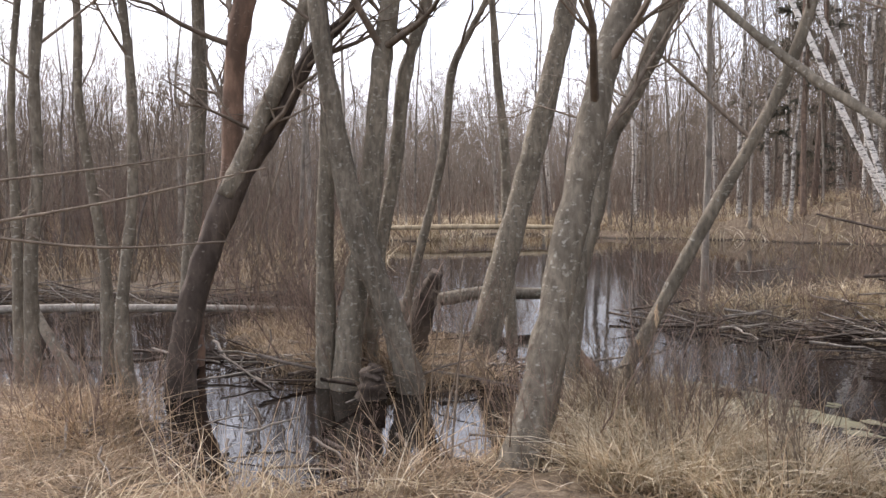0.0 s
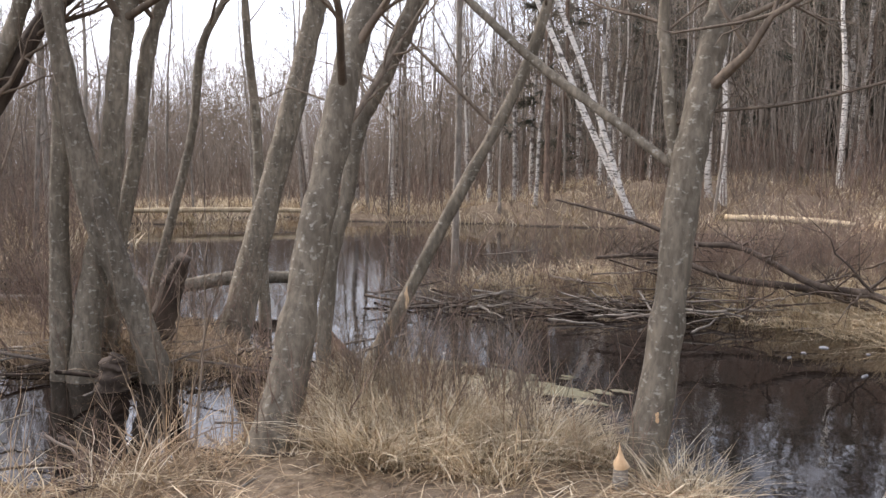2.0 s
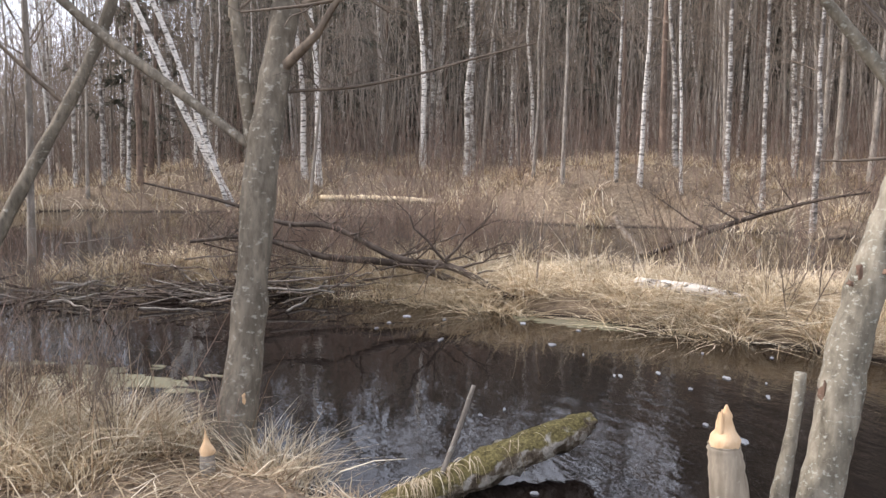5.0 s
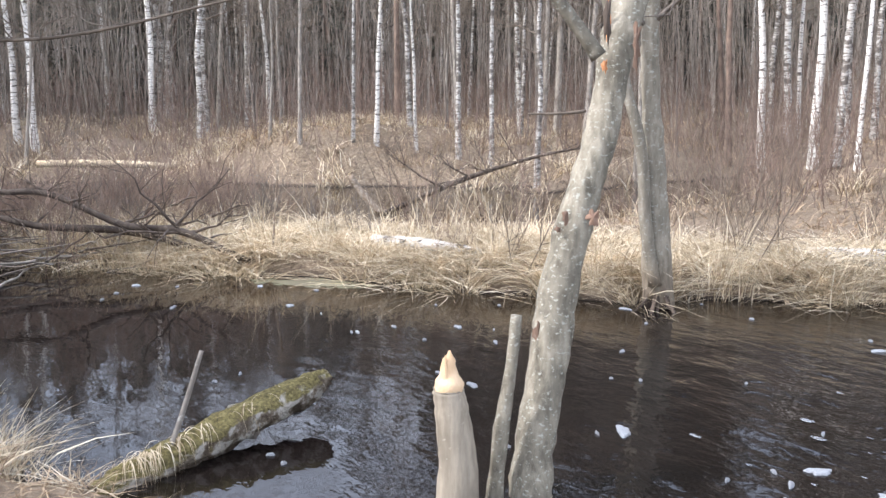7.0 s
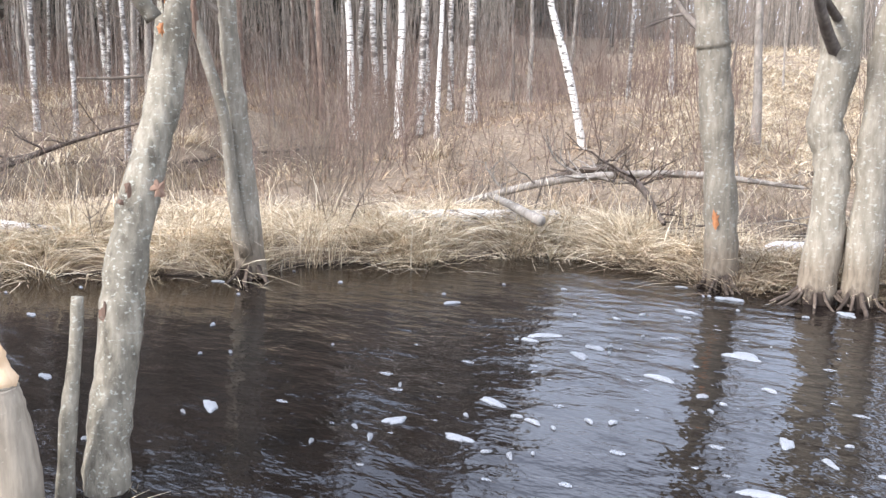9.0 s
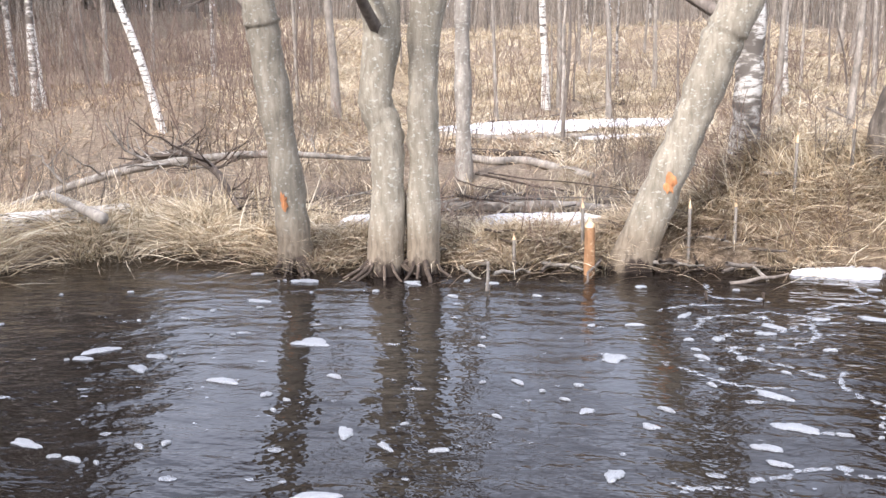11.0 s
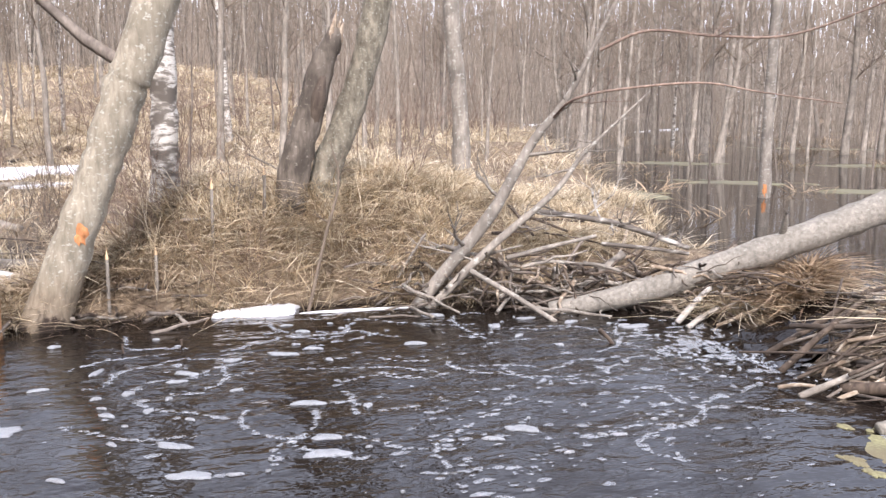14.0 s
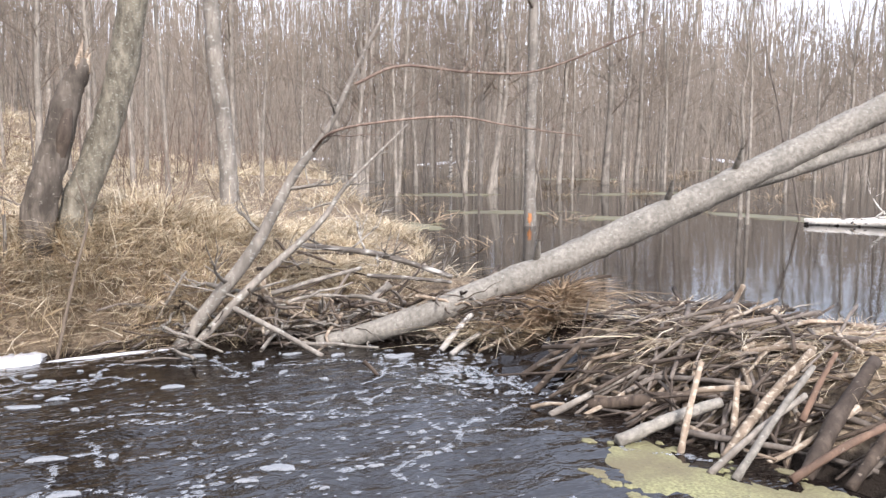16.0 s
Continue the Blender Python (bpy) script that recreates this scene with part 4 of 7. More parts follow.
zone(rng, 60, (98, 130), (15, 34), (("alder", 6), ("birch", 0.5), ("pole", 3)), (0.7, 1.1), 0.6)
zone(rng, 36, (126, 158), (15, 34), (("alder", 6), ("pole", 4)), (0.6, 1.0), 0.8)


for kit in [k for some in KITS.values() for k in some if k.name not in USED]:
    for o in [*kit.children_recursive, kit]:
        bpy.data.objects.remove(o)


def twig_haze(r, lines, radii, n, length, width):
    """Thin flat twigs on many branches: n in all."""
    out, _ = twigs_of(r, lines, radii, n, length, 3)
    side = r.standard_normal((n, 1, 3))
    side /= np.linalg.norm(side, axis=2, keepdims=True)
    return ribbons("far_twigs", out, np.repeat(side, 3, 1), width * r.uniform(0.5, 1.3, (n, 1)) * np.array([1, 0.8, 0.3]), M_HAZED_TWIG)


def far_wood():
    """The woods beyond: countless trunks and twigs out to the horizon."""
    r = np.random.default_rng(11)
    n = 4200
    az = np.radians(r.uniform(-60, 165, n))
    deg = np.degrees(az)
    open_slope = (deg > 60) & (deg < 104)
    d = np.where((r.uniform(size=n) < 0.3) & (deg < 60), r.uniform(30, 45, n), np.sqrt(r.uniform(40**2, 95**2, n)))
    d = np.where(open_slope, r.uniform(46, 90, n), d)
    x, y = d * np.sin(az), d * np.cos(az)
    z = ground_height(x, y).clip(-0.2)
    high = np.where(deg < -4, r.uniform(0.03, 0.11, n) * d + 1.5, r.uniform(7, 13, n))
    high = np.where(deg > 132, r.uniform(6, 10, n), high)
    k = 5
    s = np.linspace(0, 1, k)
    lean = r.normal(0, 0.085, (n, 1, 2))
    lines = np.zeros((n, k, 3))
    lines[:, :, :2] = np.stack([x, y], -1)[:, None] + lean * high[:, None, None] * s[None, :, None] + r.normal(0, 0.1, (n, k, 2)) * s[None, :, None]
    lines[:, :, 2] = z[:, None] + high[:, None] * s
    rad = (r.uniform(0.02, 0.07, n) * np.where(d < 42, 0.75, 1.0) * np.where(deg < -4, 0.4, 1.0))[:, None] * (1.1 - s)
    white = r.uniform(size=n) < np.where((deg > -8) & (deg < 60), 0.14, 0.07)
    for name, mask, mat, lab in (("far_wood", ~white, M_HAZED_WOOD, "far bare woods of grey and brown trunks"), ("far_birches", white, M_BIRCH_OLD, "far white birch trunks in the woods")):
        tagged(new(name, to_mesh(name, *tubes(lines[mask], rad[mask], 4, cap=False)[:2], mat)), lab, "woods", kind="stuff")
    l1, r1 = twigs_of(r, lines, rad, n * 8, 2.4, 4)
    tagged(new("far_boughs", to_mesh("far_boughs", *tubes(l1, r1 * 1.4, 3, cap=False)[:2], M_HAZED_TWIG)), "bare boughs of the far woods", "twigs", kind="stuff")
    tagged(new("far_twigs", twig_haze(r, l1, r1, n * 34, 1.3, 0.009)), "haze of far bare twigs", "twigs", kind="stuff")
    # dark evergreen belt behind the slope
    m = 190
    az = np.radians(r.uniform(2, 61, m))
    d = r.uniform(36, 80, m)
    tops = d * np.where(az > 0.56, r.uniform(0.26, 0.44, m), r.uniform(0.15, 0.25, m))
    lots = []
    for a, q, h in zip(az, d, tops):
        cx, cy = q * math.sin(a), q * math.cos(a)
        nb = 190
        t = r.uniform(0.12, 1, nb)
        ang = r.uniform(0, 6.28, nb)
        reach = (1.05 - t) * h * 0.2 * r.uniform(0.5, 1.1, nb) + 0.15
        p0 = np.stack([np.full(nb, cx), np.full(nb, cy), t * h], -1)
        p1 = p0 + np.stack([np.cos(ang) * reach, np.sin(ang) * reach, -0.25 * reach], -1)
        lots.append((p0, p1))
    p0, p1 = np.concatenate([a for a, _ in lots]), np.concatenate([b for _, b in lots])
    base = ground_height(p0[:, 0], p0[:, 1])
    p0[:, 2] += base
    p1[:, 2] += base
    lines = np.stack([p0, (p0 + p1) / 2 + [0, 0, 0.1], p1], 1)
    side = np.cross(p1 - p0, r.standard_normal(p0.shape))
    side /= np.linalg.norm(side, axis=1, keepdims=True)
    wid = np.linspace(0.2, 0.5, 3)[None] * np.linalg.norm(p1 - p0, axis=1)[:, None] * 0.5
    tagged(new("far_evergreens", ribbons("far_evergreens", lines, np.repeat(side[:, None], 3, 1), wid, M_NEEDLE)), "dark belt of far evergreen trees", "woods", kind="stuff")

    # brushwood in the middle distance
    m = 9000
    az = np.radians(np.concatenate([r.uniform(-56, 4, 3000), r.uniform(4, 55, 2600), r.uniform(50, 74, 900), r.uniform(80, 116, 350)]))
    d = np.concatenate([r.uniform(11.5, 36, 3000), r.uniform(13, 36, 3500), r.uniform(15, 34, 350)])
    x, y = d * np.sin(az), d * np.cos(az)
    z = ground_height(x, y)
    keep = z > -0.12
    x, y, z, d = x[keep], y[keep], z[keep], d[keep]
    m = len(x)
    k = 5
    s = np.linspace(0, 1, k)
    high = r.uniform(0.6, 2.3, m)
    lines = np.zeros((m, k, 3))
    lines[:, :, :2] = np.stack([x, y], -1)[:, None] + r.normal(0, 0.28, (m, 1, 2)) * high[:, None, None] * s[None, :, None] + r.normal(0, 0.04, (m, k, 2)) * s[None, :, None]
    lines[:, :, 2] = z[:, None] - 0.05 + high[:, None] * s
    rad = (0.0045 + 0.00022 * d)[:, None] * r.uniform(0.6, 1.3, (m, 1)) * np.linspace(1, 0.35, k)
    l2, r2 = twigs_of(r, lines, rad, m * 4, 0.55)
    v, f = join(tubes(lines, rad, 3, cap=False)[:2], tubes(l2, r2 * 1.1, 3, cap=False)[:2])
    tagged(new("brushwood", to_mesh("brushwood", v, f, M_TWIG_RED)), "brown bare brushwood standing over the swamp and slope", "brush", kind="stuff")
    # fine undergrowth between the trunks
    m = 9000
    az = np.radians(r.uniform(-56, 152, m))
    deg = np.degrees(az)
    d = np.where((deg > 60) & (deg < 104), r.uniform(46, 66, m), np.where((deg < 0) | (deg > 104), r.uniform(32, 52, m), r.uniform(27, 46, m)))
    x, y = d * np.sin(az), d * np.cos(az)
    land = (ground_height(x, y) > 0.05) | (deg > 104)
    x, y, az, deg, m = x[land], y[land], az[land], deg[land], int(land.sum())
    high = r.uniform(2, 7, m) * np.where(deg < 0, 0.6, np.where(deg > 104, 0.75, 1.0))
    s = np.linspace(0, 1, 4)
    lines = np.zeros((m, 4, 3))
    lines[:, :, :2] = np.stack([x, y], -1)[:, None] + r.normal(0, 0.09, (m, 1, 2)) * (high[:, None] * s)[..., None] + r.normal(0, 0.1, (m, 4, 2)) * s[None, :, None]
    lines[:, :, 2] = ground_height(x, y).clip(-0.1)[:, None] + high[:, None] * s
    rad = (0.012 * np.ones((m, 1))) * np.linspace(1, 0.3, 4)
    side = np.stack([np.cos(az), -np.sin(az), 0 * az], -1)
    tagged(new("undergrowth", ribbons("undergrowth", lines, np.repeat(side[:, None], 4, 1), rad, M_HAZED_TWIG)), "thin saplings between the trunks of the wood", "saplings", kind="stuff")
    tagged(new("undergrowth_twigs", twig_haze(r, lines, rad, 95000, 1.1, 0.0065)), "fine bare twigs of the undergrowth", "twigs", kind="stuff")
    # the thickets behind everything, their haze put into the pale twig colour
    m = 19000
    az = np.radians(r.uniform(-62, 170, m))
    d = r.uniform(70, 125, m)
    deg = np.degrees(az)
    high = np.interp(deg, [-60, -32, -14, -9, 6, 58, 66, 98, 104, 132, 150, 170], [14, 12, 11, 20, 20, 17, 13, 15, 24, 24, 15, 12]) * r.beta(1.5, 2.0, m) * 1.3
    base = np.stack([d * np.sin(az), d * np.cos(az)], -1)
    z = ground_height(base[:, 0], base[:, 1]).clip(0) - 0.5
    s = np.linspace(0, 1, 4)
    lines = np.zeros((m, 4, 3))
    lines[:, :, :2] = base[:, None] + r.normal(0, 0.09, (m, 1, 2)) * (high[:, None] * s)[..., None] + r.normal(0, 0.4, (m, 4, 2)) * s[None, :, None]
    lines[:, :, 2] = z[:, None] + high[:, None] * s
    side = np.stack([np.cos(az), -np.sin(az), 0 * az], -1)
    wide = (r.uniform(0.02, 0.075, m) * np.where(deg < 4, 0.45, 1.0))[:, None] * np.array([1, 0.9, 0.6, 0.1])
    tagged(new("far_thicket", ribbons("far_thicket", lines, np.repeat(side[:, None], 4, 1), wide, M_HAZED_TWIG)), "distant hazy grey-brown woods", "woods", kind="stuff")
    n = 110000
    b, f = r.integers(0, m, n), r.uniform(0.1, 1, n)
    start = lines[b, 0] + (lines[b, 3] - lines[b, 0]) * f[:, None]
    way = r.normal(0, 1, (n, 3)) * [0.8, 0.8, 0.5] + [0, 0, 0.7]
    twig = start[:, None] + way[:, None] * (np.linspace(0, 1, 3) * 1.0)[None, :, None] * r.uniform(0.6, 2.2, (n, 1, 1)) + r.normal(0, 0.08, (n, 3, 3))
    wide = np.full((n, 1), 0.024) * np.array([1, 0.8, 0.3])
    tagged(new("far_thicket_twigs", ribbons("far_thicket_twigs", twig, np.repeat(side[b][:, None], 3, 1), wide, M_HAZED_TWIG)), "haze of twigs over the distant woods", "twigs", kind="stuff")


far_wood()


# ---- shrubs and grass ----
def shrub(seed, label, material, high, n):
    """A bare shrub: stems, each with its own twigs."""
    r = np.random.default_rng(seed)
    k = 6
    s = np.linspace(0, 1, k)
    way = r.normal(0, 0.3, (n, 1, 2))
    size = high * r.uniform(0.5, 1.1, n)
    lines = np.zeros((n, k, 3))
    lines[:, :, :2] = r.normal(0, 0.16, (n, 1, 2)) + way * size[:, None, None] * s[None, :, None] + r.normal(0, 0.03, (n, k, 2)) * s[None, :, None]
    lines[:, :, 2] = size[:, None] * s - 0.08
    rad = (0.0035 + 0.0035 * size)[:, None] * r.uniform(0.6, 1.2, (n, 1)) * np.linspace(1, 0.3, k)
    root = thing("shrub", label, "shrub", "bare shrubs of the swamp")
    for i in range(n):
        l2, r2 = twigs_of(r, lines[i:i + 1], rad[i:i + 1], 7, 0.34 * high)
        l3, r3 = twigs_of(r, l2, r2, 9, 0.18 * high)
        v, f = join(tubes(lines[i:i + 1], rad[i:i + 1], 4, cap=False)[:2], tubes(l2, r2, 3, cap=False)[:2], tubes(l3, r3, 3, cap=False)[:2])
        part("stem", to_mesh("stem", v, f, material), root)
    return root


SHRUBS = [shrub(40 + i, lab, mat, h, n) for i, (lab, mat, h, n) in enumerate((
    ("bare brown shrub with thin upright stems", M_TWIG, 1.9, 10), ("bare reddish shrub of wiry stems", M_TWIG_RED, 1.5, 10), ("low grey thicket of dead stems", M_TWIG_GREY, 1.1, 10),
    ("tall thin brown shoots in the swamp", M_TWIG, 2.6, 8), ("tangled low brown brushwood", M_TWIG_RED, 0.9, 12)))]
SHRUB_USED = set()


def put_shrub(i, x, y, z, r, size):
    kit = SHRUBS[i]
    m = Matrix.Translation((x, y, z)) @ Matrix.Rotation(r.uniform(0, 6.28), 4, "Z") @ Matrix.Diagonal((size, size, size, 1))
    if i not in SHRUB_USED:
        SHRUB_USED.add(i)
        kit.matrix_basis = m
    else:
        copy_thing(kit, m @ Matrix.Diagonal((1 / kit.scale[0], 1 / kit.scale[1], 1 / kit.scale[2], 1)))


def shrubs(r, count, xs, ys, kinds, size=(0.7, 1.2), low=-0.02, test=None):
    done = 0
    for _ in range(count * 10):
        if done >= count:
            break
        x, y = r.uniform(*xs), r.uniform(*ys)
        if test and not test(x, y):
            continue
        z = float(ground_height(np.array([x]), np.array([y]))[0])
        if z < low or math.hypot(x, y) < 3.4:
            continue
        put_shrub(int(r.choice(kinds)), x, y, z, r, r.uniform(*size))
        done += 1


r = np.random.default_rng(21)
dry_spot = lambda x, y: np.maximum(*(inside_depth(p, np.array([x]), np.array([y])) for p in POOLS))[0] < -0.12
shrubs(r, 20, (-7.5, -2.2), (5.8, 9.0), (0, 1, 4, 4), (0.5, 0.9), -0.12, dry_spot)
shrubs(r, 22, (-1.6, 0.7), (4.3, 6.2), (1, 4, 0), (0.3, 0.55), 0.0)
shrubs(r, 9, (-6.5, -1.6), (3.2, 5.4), (4, 1), (0.3, 0.5), 0.0, dry_spot)
shrubs(r, 9, (-5.6, -1.7), (3.8, 5.8), (1, 3), (0.3, 0.5), -0.12, dry_spot)
shrubs(r, 46, (-16, -6.5), (8.5, 18), (0, 1, 2, 3), (0.8, 1.5))
shrubs(r, 84, (-2.4, 4.2), (9.9, 13.0), (1, 4, 2, 1), (0.5, 0.85), -0.3)
shrubs(r, 14, (1.5, 12), (9.5, 20), (1, 4, 2, 1), (0.45, 0.8), -0.5, lambda x, y: x + y > 13.5)
shrubs(r, 14, (-12, 6), (19, 28), (0, 1, 3, 2), (0.8, 1.3))
shrubs(r, 26, (4, 12), (5.5, 14), (1, 2, 0, 4), (0.5, 1.0), test=lambda x, y: x + y > 11.5)
shrubs(r, 44, (8.3, 15), (-2, 6), (1, 2, 0, 4), (0.35, 0.75), -0.1)
shrubs(r, 16, (7.7, 9.4), (-2.2, 2.6), (1, 4, 2), (0.3, 0.6))
shrubs(r, 7, (8.6, 11), (-5.5, -2), (1, 2), (0.3, 0.6))


def blades_at(r, xy, length, width, bend, stand, hearts, level):
    """Lines, sides and widths of grass blades that root at xy, on the ground or on water at a level."""
    n, k = len(xy), 5
    z = np.maximum(ground_height(xy[:, 0], xy[:, 1]), level)
    # blades lean out from the heart of their tussock
    off = xy - hearts
    az = np.arctan2(off[:, 1], off[:, 0]) + r.normal(0, 1.0, n)
    out = np.stack([np.cos(az), np.sin(az)], -1)
    size = length * r.uniform(0.35, 1.15, n)
    s = np.linspace(0, 1, k)
    curl = bend * r.uniform(0.3, 1.3, n)
    lean = stand * r.uniform(0, 1, n)
    across = (lean[:, None] * s + curl[:, None] * s**2) * size[:, None]
    rise = (s[None] - 0.42 * np.minimum(curl, 1.6)[:, None] * s[None] ** 2.2) * size[:, None]
    lines = np.zeros((n, k, 3))
    lines[:, :, :2] = xy[:, None] + out[:, None] * across[..., None] + r.normal(0, 0.012, (n, k, 2)) * s[None, :, None]
    lines[:, :, 2] = np.maximum(z[:, None] - 0.02 + rise, z[:, None] + 0.005)
    sides = np.zeros((n, k, 3))
    turn = az + np.pi / 2 + r.normal(0, 0.5, n)
    sides[:, :, 0], sides[:, :, 1] = np.cos(turn)[:, None], np.sin(turn)[:, None]
    sides[:, :, 2] = r.normal(0, 0.3, n)[:, None]
    w = width * r.uniform(0.6, 1.3, n)[:, None] * np.array([0.8, 1, 0.85, 0.55, 0.12])
    return lines, sides, w


def tussocks(r, n, xs, ys, per, spread, low=0.0, high=9, test=None):
    """Roots of grass gathered in tussocks."""
    c = np.stack([r.uniform(*xs, n * 3), r.uniform(*ys, n * 3)], -1)
    h = ground_height(c[:, 0], c[:, 1])
    ok = (h > low) & (h < high) & (np.hypot(c[:, 0], c[:, 1]) > 1.6)
    if test is not None:
        ok &= test(c[:, 0], c[:, 1])
    c = c[ok][:n]
    c = np.repeat(c, per, 0)
    drawn = np.repeat(r.normal(0, 0.8 * spread, (len(c) // per, 2)), per, 0)
    return c + r.normal(0, spread, c.shape), c - drawn


def grass(name, label, r, roots, length, width, bend, stand, material, level=-9.0):
    roots, hearts = roots if isinstance(roots, tuple) else (roots, np.broadcast_to(roots.mean(0), roots.shape))
    lines, sides, w = blades_at(r, roots, length, width, bend, stand, hearts, level)
    tagged(new(name, ribbons(name, lines, sides, w, material)), label, "grass", kind="stuff")


def dry(x, y):
    """True away from the two swamp pools."""
    x, y = np.asarray(x, float), np.asarray(y, float)
    return np.maximum(*(inside_depth(p, x, y) for p in POOLS)) < -0.1


r = np.random.default_rng(33)
# near bank: a bright sedge patch, brown trampled grass to its side
feet = lambda x, y: ~((np.abs(x - 0.2) < 0.2) & (y < 4.5)) & ~((np.abs(x + 1.6) < 0.2) & (y < 4.4))
reach = lambda x, y: (np.hypot(x, y + 0.2) > 4.25) & dry(x, y) & feet(x, y)
grass("sedge", "pale dry sedge bent over on the near bank", r, tussocks(r, 80, (-1.5, 0.8), (3.4, 6.6), 140, 0.085, 0.02, test=lambda x, y: reach(x, y) & (x > -1.2 - 0.2 * (y - 4)) & (y < 5.9)), 0.34, 0.0028, 0.9, 0.6, M_GRASS)
grass("dead_grass", "brown dead grass and stalks on the near bank", r, tussocks(r, 120, (-6.5, -1.0), (2.4, 6.6), 55, 0.13, 0.03, test=reach), 0.16, 0.0032, 1.3, 0.9, M_GRASS_BROWN)
grass("dead_grass", "rusty dead grass on the swampy near bank", r, tussocks(r, 80, (-6.8, -1.2), (2.4, 6.6), 45, 0.14, 0.02, test=reach), 0.16, 0.0032, 1.3, 0.9, M_GRASS_RED)
grass("dead_grass", "straw-coloured stalks on the swampy near bank", r, tussocks(r, 26, (-3.2, -1.0), (2.6, 6.4), 30, 0.1, 0.03, test=reach), 0.36, 0.003, 0.8, 0.6, M_GRASS)
grass("dead_grass", "dry grass along the near water's edge", r, tussocks(r, 14, (0.5, 2.7), (2.4, 4.6), 40, 0.07, 0.03, test=lambda x, y: np.hypot(x, y) > 3.5), 0.13, 0.0024, 1.2, 0.9, M_GRASS)
grass("dead_grass", "rusty sedge tussocks standing at the swamp pools", r, tussocks(r, 14, (-4.6, -2.2), (3.6, 6.8), 90, 0.1, -0.2, test=reach), 0.4, 0.0032, 1.1, 0.7, M_GRASS_RED)
grass("dead_grass", "thin brown stalks standing on the near bank", r, tussocks(r, 120, (-4.6, 0.4), (3.4, 6.4), 7, 0.12, -0.1, test=reach), 0.58, 0.0022, 0.25, 0.25, M_GRASS_RED)
grass("dead_grass", "short trampled grass and litter on the near bank", r, tussocks(r, 260, (-7, 0.9), (2.4, 5.6), 40, 0.12, 0.03, test=lambda x, y: (np.hypot(x, y) > 3.3) & dry(x, y)), 0.13, 0.003, 1.4, 1.2, M_GRASS_RED)
grass("dead_grass", "straw-coloured litter on the near bank", r, tussocks(r, 60, (-7, 0.9), (2.4, 5.6), 36, 0.1, 0.03, test=lambda x, y: (np.hypot(x, y) > 3.3) & dry(x, y)), 0.15, 0.003, 1.4, 1.1, M_GRASS)
# island and left swamp
grass("dead_grass", "brown dead grass on the swamp island", r, tussocks(r, 110, (-7.5, -2.0), (5.6, 9.4), 60, 0.13, -0.08, test=dry), 0.24, 0.004, 0.8, 0.5, M_GRASS_BROWN)
grass("dead_grass", "brown reeds and grass in the left swamp", r, tussocks(r, 420, (-26, -6.5), (8.5, 26), 40, 0.25, 0.0), 0.75, 0.008, 0.6, 0.35, M_GRASS_BROWN)
grass("sedge", "straw-coloured sedge on the far shore", r, tussocks(r, 420, (-14, 16), (18, 34), 40, 0.3, 0.05), 0.42, 0.008, 1.0, 0.6, M_GRASS)
grass("sedge", "tall straw tufts along the far waterline", r, tussocks(r, 320, (-14, 14), (13, 30), 36, 0.22, -0.2, 0.3), 0.6, 0.011, 0.8, 0.5, M_GRASS)
grass("dead_grass", "rusty grass on the far shore", r, tussocks(r, 320, (-14, 24), (16, 36), 40, 0.3, 0.05), 0.4, 0.008, 1.0, 0.6, M_GRASS_RED)
# brush bank and the long sedge bank across the river
grass("dead_grass", "brown grass in the brush bank", r, tussocks(r, 110, (-2.4, 4), (8.9, 12.6), 60, 0.14, -0.1), 0.45, 0.005, 0.8, 0.5, M_GRASS)
grass("sedge", "bleached sedge hanging over the far river bank", r, tussocks(r, 165, (1.8, 9.5), (2.4, 9.6), 130, 0.085, -0.08, test=lambda x, y: (x + y > 9.6) & (x + 0.8 * y < 12.2)), 0.42, 0.0042, 1.4, 0.9, M_GRASS)
grass("sedge", "flattened bleached sedge on the far river bank", r, tussocks(r, 90, (1.8, 9.5), (2.4, 9.6), 60, 0.16, -0.05, test=lambda x, y: (x + y > 9.6) & (x + 0.8 * y < 12.2)), 0.3, 0.0045, 1.7, 1.6, M_GRASS)
grass("dead_grass", "upright dead stalks along the far river bank", r, tussocks(r, 70, (1.8, 9.5), (2.4, 9.6), 14, 0.1, -0.05, test=lambda x, y: (x + y > 10.4) & (x + 0.8 * y < 12.6)), 0.7, 0.0036, 0.3, 0.3, M_GRASS)
grass("dead_grass", "brown tussocks in the flooded channel behind the sedge", r, tussocks(r, 80, (1, 15), (8, 24), 60, 0.14, -0.5, test=lambda x, y: x + 0.8 * y > 12.0), 0.42, 0.007, 1.0, 0.6, M_GRASS_BROWN)
grass("sedge", "pale tufts standing in the flooded channel behind the sedge", r, tussocks(r, 36, (2, 15), (8, 22), 50, 0.1, -0.5, test=lambda x, y: x + 0.8 * y > 12.0), 0.42, 0.007, 0.8, 0.5, M_GRASS)
grass("sedge", "dry sedge on the bank behind the shore trees", r, tussocks(r, 110, (7.1, 8.5), (-5.0, 3.4), 90, 0.085, 0.02), 0.28, 0.004, 1.3, 0.9, M_GRASS)
grass("sedge", "pale tufts in the wet hollow behind the shore trees", r, tussocks(r, 50, (8.4, 13), (-1.6, 4), 40, 0.1, -0.1), 0.3, 0.005, 0.8, 0.5, M_GRASS)
grass("dead_grass", "brown litter and grass among the shore trees", r, tussocks(r, 80, (7.1, 12), (-1.7, 3.4), 50, 0.12, 0.0), 0.24, 0.0045, 0.9, 0.7, M_GRASS_BROWN)
grass("dead_grass", "flattened brown grass along the far waterline", r, tussocks(r, 130, (6.9, 8.4), (-3.6, 3.2), 50, 0.12, -0.06), 0.24, 0.004, 1.5, 1.1, M_GRASS_BROWN)
